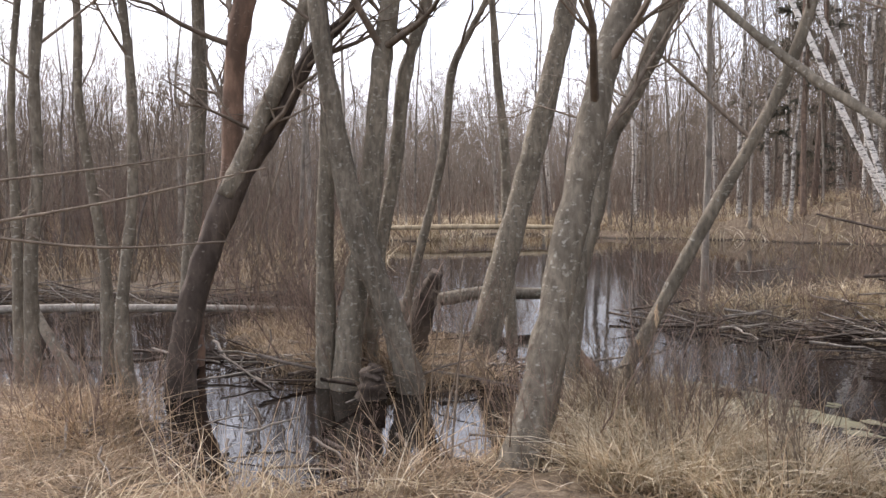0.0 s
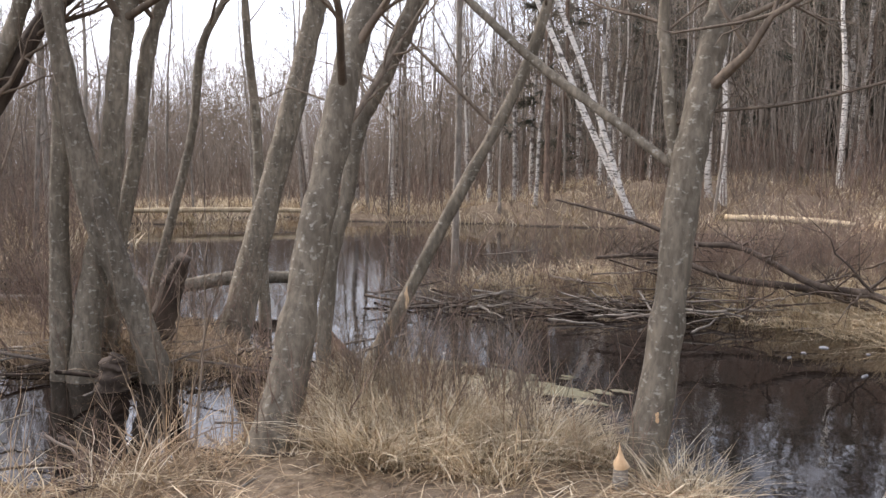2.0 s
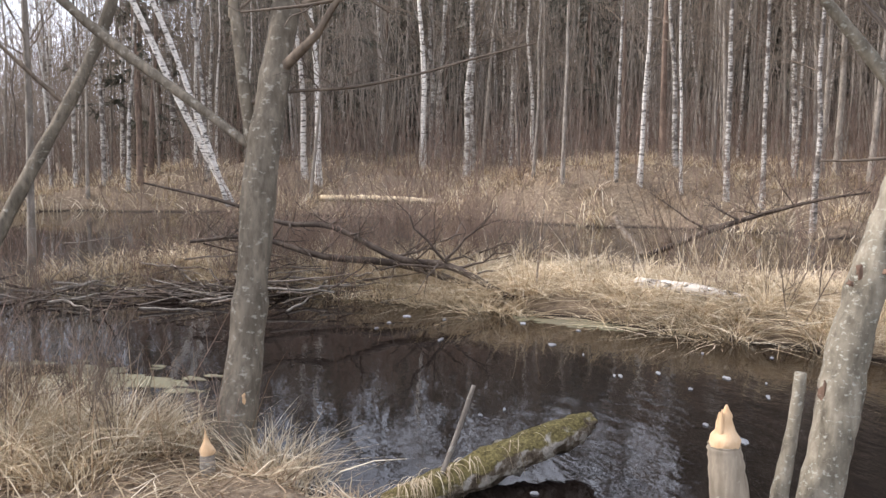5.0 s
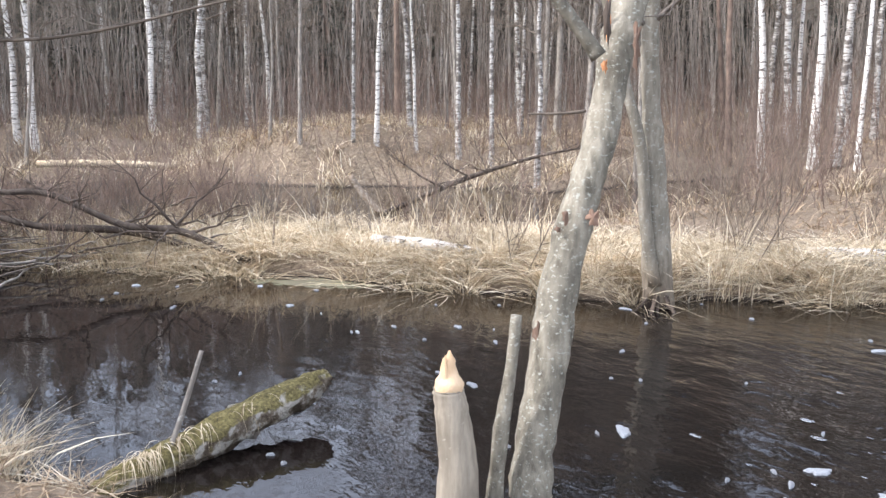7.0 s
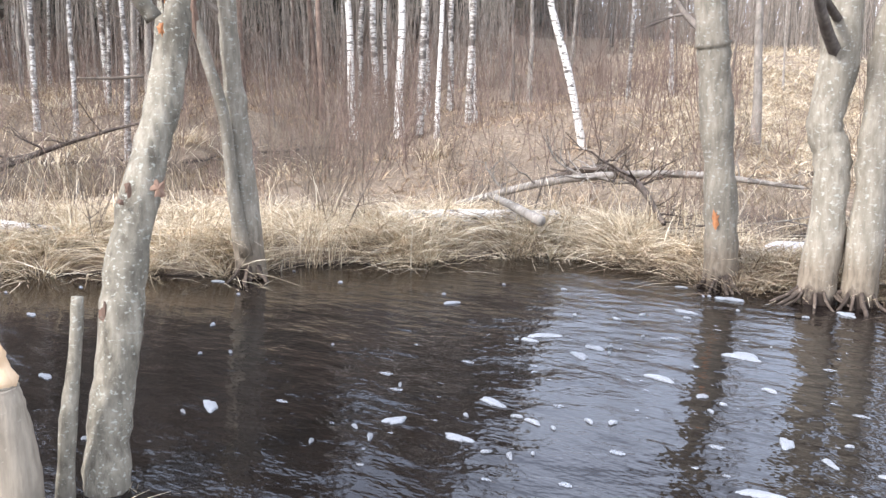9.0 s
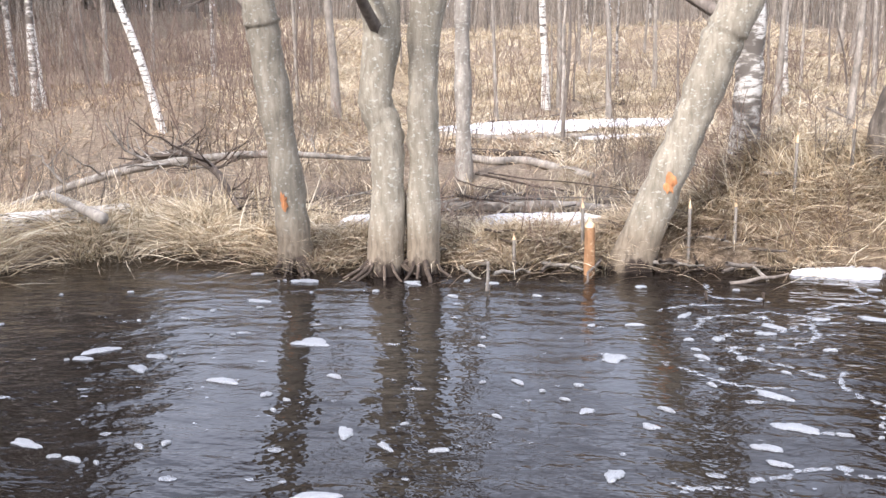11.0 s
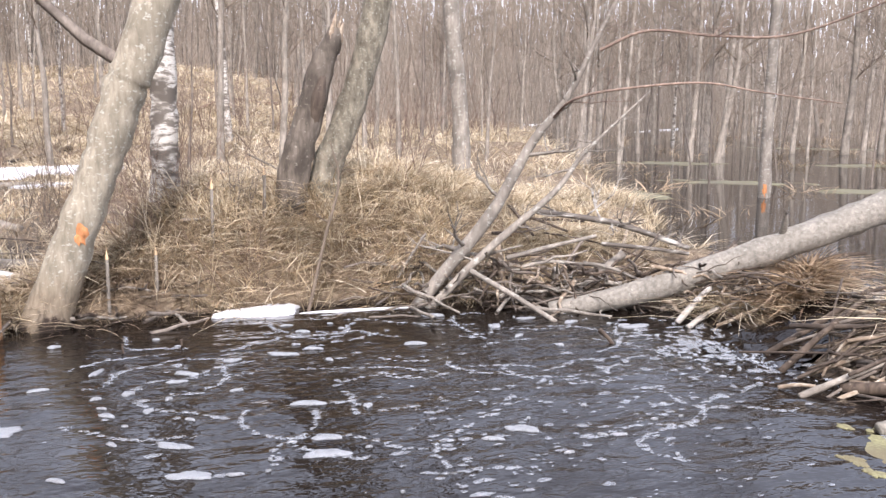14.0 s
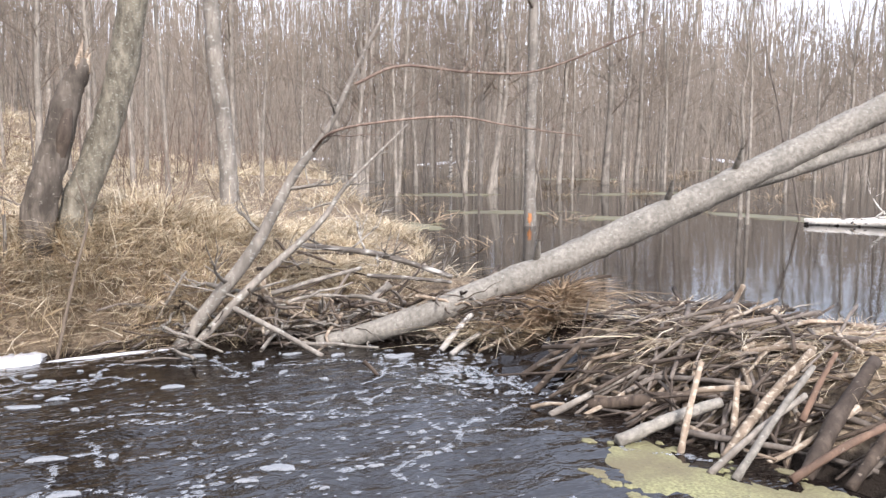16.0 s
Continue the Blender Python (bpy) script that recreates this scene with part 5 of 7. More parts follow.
grass("dead_grass", "rusty grass on the wooded slope", r, tussocks(r, 800, (8, 34), (-4, 24), 34, 0.3, 0.1), 0.24, 0.008, 1.2, 0.9, M_GRASS_RED)
grass("sedge", "straw grass on the wooded slope", r, tussocks(r, 800, (9, 34), (-6, 18), 34, 0.3, 0.15, test=lambda x, y: ((x > 12.6) | (y > 5)) & (y < 0.4 * x)), 0.26, 0.008, 1.2, 0.9, M_GRASS)


# ---- fallen wood ----
def log(name, label, ctrl, material, seed=0, sides=14, wobble=0.04, category="log"):
    """A lying or leaning log from stations (x, y, z, radius)."""
    r = np.random.default_rng(seed)
    line = smooth_line(ctrl, 6)
    at = line[0, :3].copy()
    root = thing(name, label, category, at=at)
    rad = line[:, 3] * (1 + 0.03 * r.standard_normal(len(line)))
    part("trunk" if name != "stick" else "wood", tube_mesh(name, (line[:, :3] - at)[None], rad[None], material, sides, wobble, r, cap=True), root)
    return root


big_log = log("fallen_tree", "big grey fallen alder trunk leaning out of the dam", [(7.02, -4.17, 0.008, 0.058), (6.86, -4.48, 0.074, 0.077), (6.64, -4.86, 0.203, 0.096), (6.41, -5.29, 0.387, 0.104), (6.20, -5.68, 0.563, 0.109), (5.96, -6.12, 0.775, 0.112), (5.70, -6.59, 1.016, 0.114), (5.44, -7.07, 1.268, 0.111), (5.22, -7.47, 1.480, 0.109), (5.02, -7.83, 1.694, 0.108), (4.85, -8.15, 1.867, 0.110), (4.33, -9.09, 2.404, 0.111)], M_LOG, 1, 20)
limb = smooth_line([(5.44, -7.07, 1.238, 0.070), (5.22, -7.47, 1.360, 0.066), (5.02, -7.83, 1.494, 0.062), (4.85, -8.15, 1.597, 0.055), (4.33, -9.09, 2.004, 0.045)], 5)
part("limb", tube_mesh("limb", (limb[:, :3] - np.array(big_log.location))[None], limb[:, 3][None], M_LOG, 14, 0.04, np.random.default_rng(5)), big_log)
for i, (x, y, z) in enumerate(((6.20, -5.68, 0.65), (5.70, -6.59, 1.11), (5.44, -7.07, 1.36))):
    stub = np.array([(x, y, z, 0.03), (x - 0.08, y + 0.05, z + 0.09, 0.024), (x - 0.13, y + 0.09, z + 0.17, 0.012)])
    part("knot", tube_mesh("knot", (stub[:, :3] - np.array(big_log.location))[None], stub[:, 3][None], M_LOG, 8), big_log)
log("mossy_log", "mossy rotting log lying half in the river", [(0.8, 3.76, -0.02, 0.055), (0.94, 3.8, 0.013, 0.068), (1.22, 3.885, 0.055, 0.08), (1.53, 4.0, 0.111, 0.084), (1.9, 4.125, 0.171, 0.075), (2.04, 4.18, 0.2, 0.05)], M_MOSS, 2, 22, 0.11)
log("stick", "broken grey stick standing in the mossy log", [(1.13, 3.86, 0.05, 0.014), (1.22, 3.835, 0.307, 0.013), (1.29, 3.816, 0.528, 0.01)], M_GREY, 3, 8, category="stick")
log("broken_branch", "broken bare branch lodged across two alders", [(0.385, 4.68, 1.6, 0.022), (0.083, 4.95, 1.85, 0.026), (-0.3, 5.25, 2.154, 0.027), (-0.58, 5.43, 2.41, 0.025), (-0.84, 5.6, 2.67, 0.023), (-1.32, 5.72, 3.18, 0.015)], M_ALDER, 4, 10, category="branch")
log("pale_log", "peeled pale log lying along the far shore", [(-12.4, 22.9, 0.36, 0.06), (-11.6, 23.15, 0.38, 0.07), (-9.5, 24, 0.38, 0.075), (-7.4, 24.8, 0.34, 0.065)], M_PEELED, 5, 10)
log("pale_log", "white weathered log half sunk in the sedge", [(4.33, 8.06, 0.3, 0.05), (4.6, 7.5, 0.3, 0.055), (4.92, 7.02, 0.26, 0.04)], M_BIRCH, 6, 10)
log("pale_log", "white birch log lying in the bleached sedge", [(6.95, 6.4, 0.16, 0.05), (7.55, 5.4, 0.22, 0.08), (7.9, 4.6, 0.26, 0.085), (8.6, 4.1, 0.24, 0.07)], M_BIRCH, 7, 10)
log("log", "grey branch lying over the birch log", [(8.46, 4.83, 0.42, 0.03), (7.95, 4.25, 0.4, 0.042), (7.5, 3.7, 0.36, 0.05)], M_GREY, 77, 10)
log("leaning_birch", "white birch leaning far over above the grass", [(1.05, 19.8, 0.4, 0.075), (0.02, 19.85, 2.54, 0.068), (-0.69, 19.84, 4.2, 0.06), (-2.2, 19.8, 7.5, 0.035)], M_BIRCH, 8, 10, category="tree")
log("leaning_birch", "second white birch leaning beside the first", [(0.95, 19.6, 0.4, 0.062), (0.38, 19.6, 2.2, 0.058), (-0.24, 19.6, 4.0, 0.05), (-1.6, 19.6, 7.2, 0.03)], M_BIRCH, 9, 10, category="tree")
log("leaning_birch", "white birch stem leaning on the slope", [(13.75, 6.28, 0.3, 0.07), (13.6, 6.56, 1.72, 0.06), (13.44, 6.89, 3.0, 0.055), (13.1, 7.5, 6, 0.03)], M_BIRCH, 10, 10, category="tree")


def dam():
    """The beaver dam: a mud core overlaid with sticks."""
    r = np.random.default_rng(8)
    crest, foot = smooth_line([(x, y, 0.4) for x, y in DAM], 8), smooth_line([(x, y, 0.0) for x, y in DAM_FOOT], 8)
    root = thing("beaver_dam", "beaver dam of bleached sticks, mud and sedge", "dam", at=(0, 0, 0))
    n = len(crest)
    way = np.gradient(crest, axis=0)[:, :2]
    kinds = []
    for q in range(18):
        ln = r.uniform(0.4, 1.5)
        s = np.linspace(0, 1, 6)
        line = np.stack([ln * (s - 0.5), r.normal(0, 0.006, 6) * ln + 0.05 * np.sin(s * 3.1) * r.normal(), r.normal(0, 0.01, 6)], -1)
        rad = r.uniform(0.006, 0.024) * np.linspace(1, 0.6, 6)
        kinds.append(tube_mesh("stick", line[None], rad[None], (M_STICK, M_STICK_DARK, M_DEAD, M_TWIG_GREY)[q % 4], 7, 0.05, r, cap=True))
    for q in range(296):
        # most lie on the high part beyond the spillway, fewer about the fallen tree
        f = (r.uniform(0.655, 0.97) if r.uniform() < 0.9 else r.uniform(0.0, 0.5)) * (n - 1)
        i = int(f)
        side = r.uniform(-0.1, 0.82)
        if 5.1 < crest[i, 0] < 6.1 and side > 0.3:
            side = r.uniform(-0.1, 0.35)
        if 6.1 < crest[i, 0] < 7.6 and side > 0.45:
            side = r.uniform(-0.1, 0.4)
        down = foot[i, :2] - crest[i, :2]
        p = crest[i, :2] + down * side + r.normal(0, 0.05, 2)
        z = float(ground_height(np.array([p[0]]), np.array([p[1]]))[0]) + r.uniform(0.0, 0.09)
        slope = radians(r.uniform(-2, 8) + 36 * max(0, side) * r.uniform(0.4, 1.2))
        a = math.atan2(down[1], down[0]) + r.normal(0, 0.55)
        if r.uniform() < 0.24:
            a, slope = math.atan2(way[i][1], way[i][0]) + r.normal(0, 0.4), radians(r.normal(0, 6))
        ob = part("stick", kinds[int(r.integers(18))], root)
        ob.matrix_basis = Matrix.Translation((p[0], p[1], max(z, 0.03))) @ Matrix.Rotation(a, 4, "Z") @ Matrix.Rotation(slope, 4, "Y") @ Matrix.Rotation(r.uniform(0, 6.28), 4, "X")


dam()


def gnawed_stump(label, x, y, z0, high, r0, r1, tip, lean=(0, 0), seed=0, wood=None):
    """A stump gnawed to a pencil point."""
    r = np.random.default_rng(seed)
    root = thing("gnawed_stump", label, "stump", at=(x, y, 0))
    s = np.linspace(0, 1, 7)
    line = np.stack([lean[0] * s, lean[1] * s, z0 + (high - z0) * s], -1)
    part("trunk", tube_mesh("trunk", line[None], (r0 + (r1 - r0) * s)[None] * (1 + 0.03 * r.standard_normal(7)), wood or M_GREY, 16, 0.03, r), root)
    s = np.linspace(0, 1, 8)
    top = np.array([lean[0], lean[1], high])
    line = top + np.stack([-0.25 * r1 * s**2, 0.2 * r1 * s**2, (tip - high) * s**1.15], -1)
    rad = r1 * np.array([1.0, 1.04, 0.9, 0.6, 0.36, 0.2, 0.11, 0.04])
    rad[0] = r1 * 0.97
    part("cut", tube_mesh("cut", line[None], rad[None], M_FRESH, 14, 0.1, r), root, "pale freshly gnawed point")


def big_stump():
    """The stout crooked stump by the river, with a wound low down and a ragged gnawed top."""
    r = np.random.default_rng(71)
    root = thing("gnawed_stump", "thick stump gnawed to a pale ragged point beside the river", "stump", at=(1.972, 2.782, 0))
    line = smooth_line([(0.004, -0.002, -0.210, 0.096), (0.001, -0.001, -0.069, 0.092), (0.000, 0.000, 0.047, 0.086), (-0.001, 0.001, 0.229, 0.075), (-0.019, 0.011, 0.410, 0.067), (-0.031, 0.019, 0.496, 0.060), (-0.032, 0.019, 0.518, 0.058)], 5)
    part("trunk", tube_mesh("trunk", line[None, :, :3], line[None, :, 3] * (1 + 0.02 * r.standard_normal(len(line))), M_STUMP, 20, 0.025, r), root)
    s = np.linspace(0, 1, 9)
    mid = np.array([-0.032, 0.019, 0.514])
    cut = mid + np.stack([0.004 * s, -0.003 * s, 0.153 * s], -1)
    part("cut", tube_mesh("cut", cut[None], (0.058 * np.array([1.0, 1.0, 0.84, 0.62, 0.48, 0.42, 0.36, 0.2, 0.05]))[None], M_FRESH, 13, 0.12, r), root, "pale freshly gnawed point")
    for dx, dy, h in ((-0.02, -0.012, 0.12), (0.018, -0.01, 0.08), (-0.008, 0.02, 0.1)):
        p = mid + [dx, dy, 0.02]
        chip = np.stack([p, p + [0.2 * dx, 0.2 * dy, 0.6 * h], p + [0.1 * dx, 0.1 * dy, h]])
        part("splinter", tube_mesh("splinter", chip[None], np.array([[0.018, 0.011, 0.002]]), M_FRESH, 6, 0.1, r), root, "splinter of pale wood")
    a = np.linspace(0, 2 * np.pi, 12, endpoint=False)
    rim = np.stack([-0.03 + 0.014 * np.cos(a) * r.uniform(0.7, 1.3, 12), -0.088 - 0.008 * np.cos(a), 0.02 + 0.075 * np.sin(a) * r.uniform(0.8, 1.2, 12)], -1)
    back = rim * [0.9, 0.93, 0.6] + [0, 0, 0.008]
    me = bpy.data.meshes.new("wound")
    me.from_pydata(np.concatenate([rim, back]).tolist(), [], [(i, (i + 1) % 12, 12 + (i + 1) % 12, 12 + i) for i in range(12)] + [list(range(12, 24))])
    me.materials.append(M_DEAD)
    part("wound", me, root, "dark rotten wound in the bark")


big_stump()
gnawed_stump("thin stump with a pale gnawed point in the sedge", 0.11, 4.03, 0.0, 0.24, 0.04, 0.033, 0.36, (0, 0), 2)
gnawed_stump("stripped orange stake gnawed by beavers at the shore", 7.45, -0.22, -0.1, 0.36, 0.045, 0.038, 0.44, (0, 0), 3, M_STAKE)


# ---- snow, foam and weed on the water ----
def blob(name, seed, w, d, h, material, ragged=0.0):
    """A low lump with an uneven rim."""
    r = np.random.default_rng(seed)
    m, rings = 64 if ragged else 22, (1.0, 0.93, 0.7, 0.35)
    a = np.linspace(0, 2 * np.pi, m, endpoint=False)
    rim = 1 + 0.16 * np.sin(2 * a + r.uniform(0, 6)) + 0.14 * np.sin(3 * a + r.uniform(0, 6)) + 0.1 * np.sin(5 * a + r.uniform(0, 6)) + 0.06 * r.standard_normal(m)
    for q in (7, 9, 13, 17, 23):
        rim = rim + ragged * (5 / q) * np.sin(q * a + r.uniform(0, 6))
    v = [np.stack([np.cos(a) * rim * q * w, np.sin(a) * rim * q * d, np.full(m, z * h) + (0.12 * h * r.standard_normal(m) if z else 0)], -1) for q, z in zip(rings, (-0.3, 0.55, 0.95, 1.0))]
    v = np.concatenate(v + [np.array([[0, 0, h * 1.05]])])
    f = [(i * m + j, i * m + (j + 1) % m, (i + 1) * m + (j + 1) % m, (i + 1) * m + j) for i in range(3) for j in range(m)]
    f += [(3 * m + j, 3 * m + (j + 1) % m, 4 * m) for j in range(m)]
    me = bpy.data.meshes.new(name)
    me.from_pydata(v.tolist(), [], f)
    me.polygons.foreach_set("use_smooth", np.ones(len(me.polygons), bool))
    me.materials.append(material)
    return me


def lay(name, label, category, me, x, y, z, turn=0.0, group="", size=(1, 1, 1)):
    ob = tagged(new(name, me), label, category, group)
    ob.matrix_basis = Matrix.Translation((x, y, z)) @ Matrix.Rotation(turn, 4, "Z") @ Matrix.Diagonal((*size, 1))
    return ob


lay("snow_patch", "last bank of old white snow at the water's edge", "snow", blob("snow_patch", 1, 0.3, 0.13, 0.045, M_SNOW, 0.05), 7.64, -2.05, 0.0, radians(-78))
lay("snow_patch", "thin ledge of old snow along the water", "snow", blob("snow_patch", 2, 0.42, 0.03, 0.01, M_SNOW, 0.12), 7.5, -2.8, 0.0, radians(-95))
lay("snow_patch", "sheet of old snow on the frozen swamp", "snow", blob("snow_patch", 3, 2.3, 1.2, 0.06, M_SNOW, 0.09), 18.9, 0.7, 0.24, radians(-72))


def foams():
    r = np.random.default_rng(5)
    kinds = [blob("foam_patch", 60 + i, r.uniform(0.5, 1), r.uniform(0.3, 0.7), 0.16, M_FOAM, 0.06) for i in range(8)]
    for q in range(280):
        if q < 190:
            x, y = r.uniform(2.4, 7.2), r.uniform(-4.6, 2.6)
        else:
            x, y = r.uniform(1.5, 7), r.uniform(1.5, 8.5)
        if math.hypot(x, y) < 3.8 and y > 0:
            continue
        if float(ground_height(np.array([x]), np.array([y]))[0]) > -0.12 or y < -0.55 * (x - 2.4) - 2.6 and x < 5 and r.uniform() < 0.7:
            continue
        s = 0.015 + (0.075 if q < 190 else 0.05) * r.uniform() ** 2.2
        lay("foam_patch", "small white foam patch drifting on dark water", "foam", kinds[int(r.integers(8))], x, y, 0.003, r.normal(1.4, 0.5), "foam on the river", (s * r.uniform(1, 1.5), s, 0.05))


foams()


def weed(label, cx, cy, w, d, turn, seed, material=M_WEED, z=0.0):
    """A mat of duckweed with a frayed rim and loose scraps about it."""
    r = np.random.default_rng(seed)
    root = thing("duckweed", label, "duckweed", at=(cx, cy, z))
    root.rotation_euler[2] = turn
    part("mat", blob("mat", seed, w, d, 0.006, material, 0.05), root)
    for q in range(22):
        a, k = r.uniform(0, 6.28), r.uniform(1.0, 1.5)
        s = r.uniform(0.04, 0.16)
        ob = part("scrap", blob("scrap", seed * 20 + q, w * s, d * s * 1.2, 0.005, material, 0.1), root)
        ob.location = (math.cos(a) * w * k, math.sin(a) * d * k, 0)


weed("yellow-green duckweed mat below the dam", 3.62, -4.36, 0.4, 0.26, radians(-10), 71)
weed("yellow-green duckweed mat at the foot of the dam", 2.9, -4.5, 0.5, 0.25, radians(-10), 72)
weed("dull green duckweed on the backwater by the near bank", -0.75, 6.75, 0.75, 0.32, radians(-28), 73, M_WEED_DULL)
weed("dull green duckweed at the sedge edge", 3.5, 7.7, 0.42, 0.16, radians(-48), 74, M_WEED_DULL)
for i, (x, y, w, d) in enumerate(((12.2, -8.2, 1.0, 0.5), (13.4, -11.0, 1.6, 0.4), (11.6, -12.0, 1.2, 0.35), (10.2, -14.4, 2.4, 0.45), (17.8, -12.8, 1.6, 0.5), (16.0, -17.0, 2.5, 0.4), (25.0, -30.0, 4.0, 0.6), (22.0, -21.0, 3.0, 0.5))):
    weed("dull brown-green weed mat on the flooded pond", x, y, 0.55 * w, 0.8 * d, math.atan2(y, x) + 1.2 + 0.5 * (i % 3), 75 + i, M_WEED_DULL, 0.28)


# ---- details of the banks ----
def twiggy(name, label, ctrl, material, n, length, seed, sides=8, category="branch"):
    """A bare branch or sapling with side twigs of its own."""
    r = np.random.default_rng(seed)
    line = smooth_line(ctrl, 6)
    at = line[0, :3].copy()
    root = thing(name, label, category, at=at)
    path, rad = line[:, :3] - at, line[:, 3]
    part("stem", tube_mesh("stem", path[None], rad[None], material, sides, 0.03, r), root)
    l1, r1 = shoots(r, path, rad, n, length, (-0.3, 0.7), low=0.15, thin=0.55)
    for i in range(n):
        l2, r2 = twigs_of(r, l1[i:i + 1], r1[i:i + 1], 5, length * 0.5)
        part("twig", to_mesh("twig", *join(tubes(l1[i:i + 1], r1[i:i + 1], 4, cap=False)[:2], tubes(l2, r2, 3, cap=False)[:2]), material), root)
    return root


twiggy("sapling", "bare grey sapling leaning over the dam", [(7.5, -3.2, -0.05, 0.055), (7.39, -3.5, 0.36, 0.052), (7.28, -3.78, 0.75, 0.05), (7.15, -4.06, 1.31, 0.036), (7.04, -4.29, 1.65, 0.025), (6.91, -4.52, 2.21, 0.016), (6.75, -4.85, 2.9, 0.008)], M_GREY, 12, 0.55, 21, 10, category="sapling")
twiggy("sapling", "second bare stem of the leaning grey sapling", [(7.42, -3.28, -0.05, 0.034), (7.25, -3.72, 0.45, 0.032), (7.04, -4.19, 0.92, 0.024), (6.93, -4.39, 1.23, 0.015), (6.7, -4.8, 1.7, 0.006)], M_GREY, 7, 0.5, 1, category="sapling")
twiggy("branch", "long bare sapling branch arching over the dam", [(6.44, -4.2, 1.97, 0.012), (6.28, -4.48, 2.1, 0.01), (6.01, -4.87, 2.06, 0.009), (5.72, -5.25, 2.07, 0.008), (5.33, -5.67, 2.28, 0.006), (5.12, -5.88, 2.39, 0.004)], M_TWIG_RED, 9, 0.4, 2)
twiggy("branch", "lower bare sapling branch over the dam", [(6.9, -4.1, 1.5, 0.012), (6.52, -4.05, 1.63, 0.01), (6.38, -4.31, 1.7, 0.009), (6.08, -4.78, 1.75, 0.008), (5.84, -5.1, 1.69, 0.006), (5.51, -5.49, 1.62, 0.004)], M_TWIG_RED, 8, 0.35, 3)
twiggy("sapling", "thin dark whip standing at the snowy shore", [(7.58, -2.38, -0.02, 0.014), (7.55, -2.51, 0.56, 0.012), (7.53, -2.62, 1.0, 0.01), (7.54, -2.56, 1.3, 0.005)], M_TWIG, 4, 0.3, 4, category="sapling")
twiggy("branch", "long thin alder branch reaching over the river", [(0.36, 4.68, 1.82, 0.012), (0.55, 4.61, 1.88, 0.009), (0.88, 4.56, 1.91, 0.008), (1.21, 4.48, 1.98, 0.007), (1.49, 4.39, 2.06, 0.006), (1.76, 4.3, 2.13, 0.004)], M_TWIG, 8, 0.4, 5)
twiggy("branch", "thin bare branch crossing the thicket", [(-4.3, 2.3, 1.55, 0.006), (-3.9, 2.7, 1.62, 0.006), (-3.3, 3.1, 1.7, 0.005), (-2.9, 3.5, 1.78, 0.003)], M_TWIG, 6, 0.25, 6)
twiggy("branch", "forked bare branch low over the swamp grass", [(-4.5, 2.4, 1.25, 0.008), (-3.9, 2.75, 1.42, 0.007), (-3.3, 3.2, 1.55, 0.006), (-2.7, 3.6, 1.7, 0.004)], M_TWIG, 8, 0.3, 7)
twiggy("branch", "drooping bare branch before the swamp pools", [(-4.2, 2.2, 1.6, 0.008), (-3.7, 2.6, 1.45, 0.007), (-3.2, 3.0, 1.35, 0.006), (-2.75, 3.35, 1.36, 0.004)], M_TWIG, 8, 0.3, 8)

# brush bank: fallen boughs and drift sticks
twiggy("fallen_bough", "dark fallen bough reaching from the brush bank to the sedge", [(3.2, 8.55, 0.1, 0.035), (2.7, 9.05, 0.38, 0.038), (2.2, 9.35, 0.45, 0.036), (1.6, 9.9, 0.75, 0.032), (1.1, 10.2, 0.78, 0.028), (0.5, 10.6, 1.0, 0.022), (-0.4, 11.2, 1.2, 0.01)], M_DEAD, 18, 0.9, 11, category="bough")
twiggy("fallen_bough", "grey fallen bough lying on the brush bank", [(3.0, 8.9, 0.14, 0.035), (2.3, 9.5, 0.36, 0.04), (1.5, 10.0, 0.42, 0.035), (0.8, 10.5, 0.6, 0.028), (0.1, 10.7, 0.55, 0.02)], M_DEAD, 16, 0.8, 12, category="bough")
twiggy("fallen_bough", "fallen alder top tangled behind the shore trees", [(11.0, 5.6, 0.3, 0.05), (10.2, 4.4, 0.6, 0.05), (9.4, 3.6, 0.55, 0.04), (8.4, 2.9, 0.3, 0.02)], M_DEAD, 12, 0.9, 13, category="bough")
twiggy("fallen_bough", "grey dead bough lying across the wet ground", [(9.0, 5.6, 0.2, 0.04), (9.6, 4.6, 0.5, 0.045), (10.2, 3.4, 0.6, 0.04), (10.6, 2.2, 0.5, 0.02)], M_ROUGH, 12, 0.8, 14, category="bough")
twiggy("fallen_bough", "dead branches leaning over the flooded hollow", [(6.2, 11.5, 0.1, 0.04), (7.0, 10.7, 0.6, 0.035), (7.6, 9.8, 0.95, 0.02), (8.0, 9.2, 1.1, 0.01)], M_DEAD, 12, 0.8, 15, category="bough")
twiggy("fallen_bough", "grey dead branch propped in the pond", [(9.4, -14.6, 0.25, 0.03), (8.6, -14.9, 0.4, 0.03), (7.4, -15.4, 0.7, 0.02)], M_BIRCH, 6, 0.8, 16, category="bough")
twiggy("fallen_bough", "pale birch bough lying over the dam's end", [(7.54, -4.26, 0.72, 0.02), (7.29, -4.73, 0.66, 0.026), (7.15, -4.97, 0.6, 0.024), (6.89, -5.36, 0.45, 0.02)], M_BIRCH_OLD, 9, 0.5, 17, category="bough")


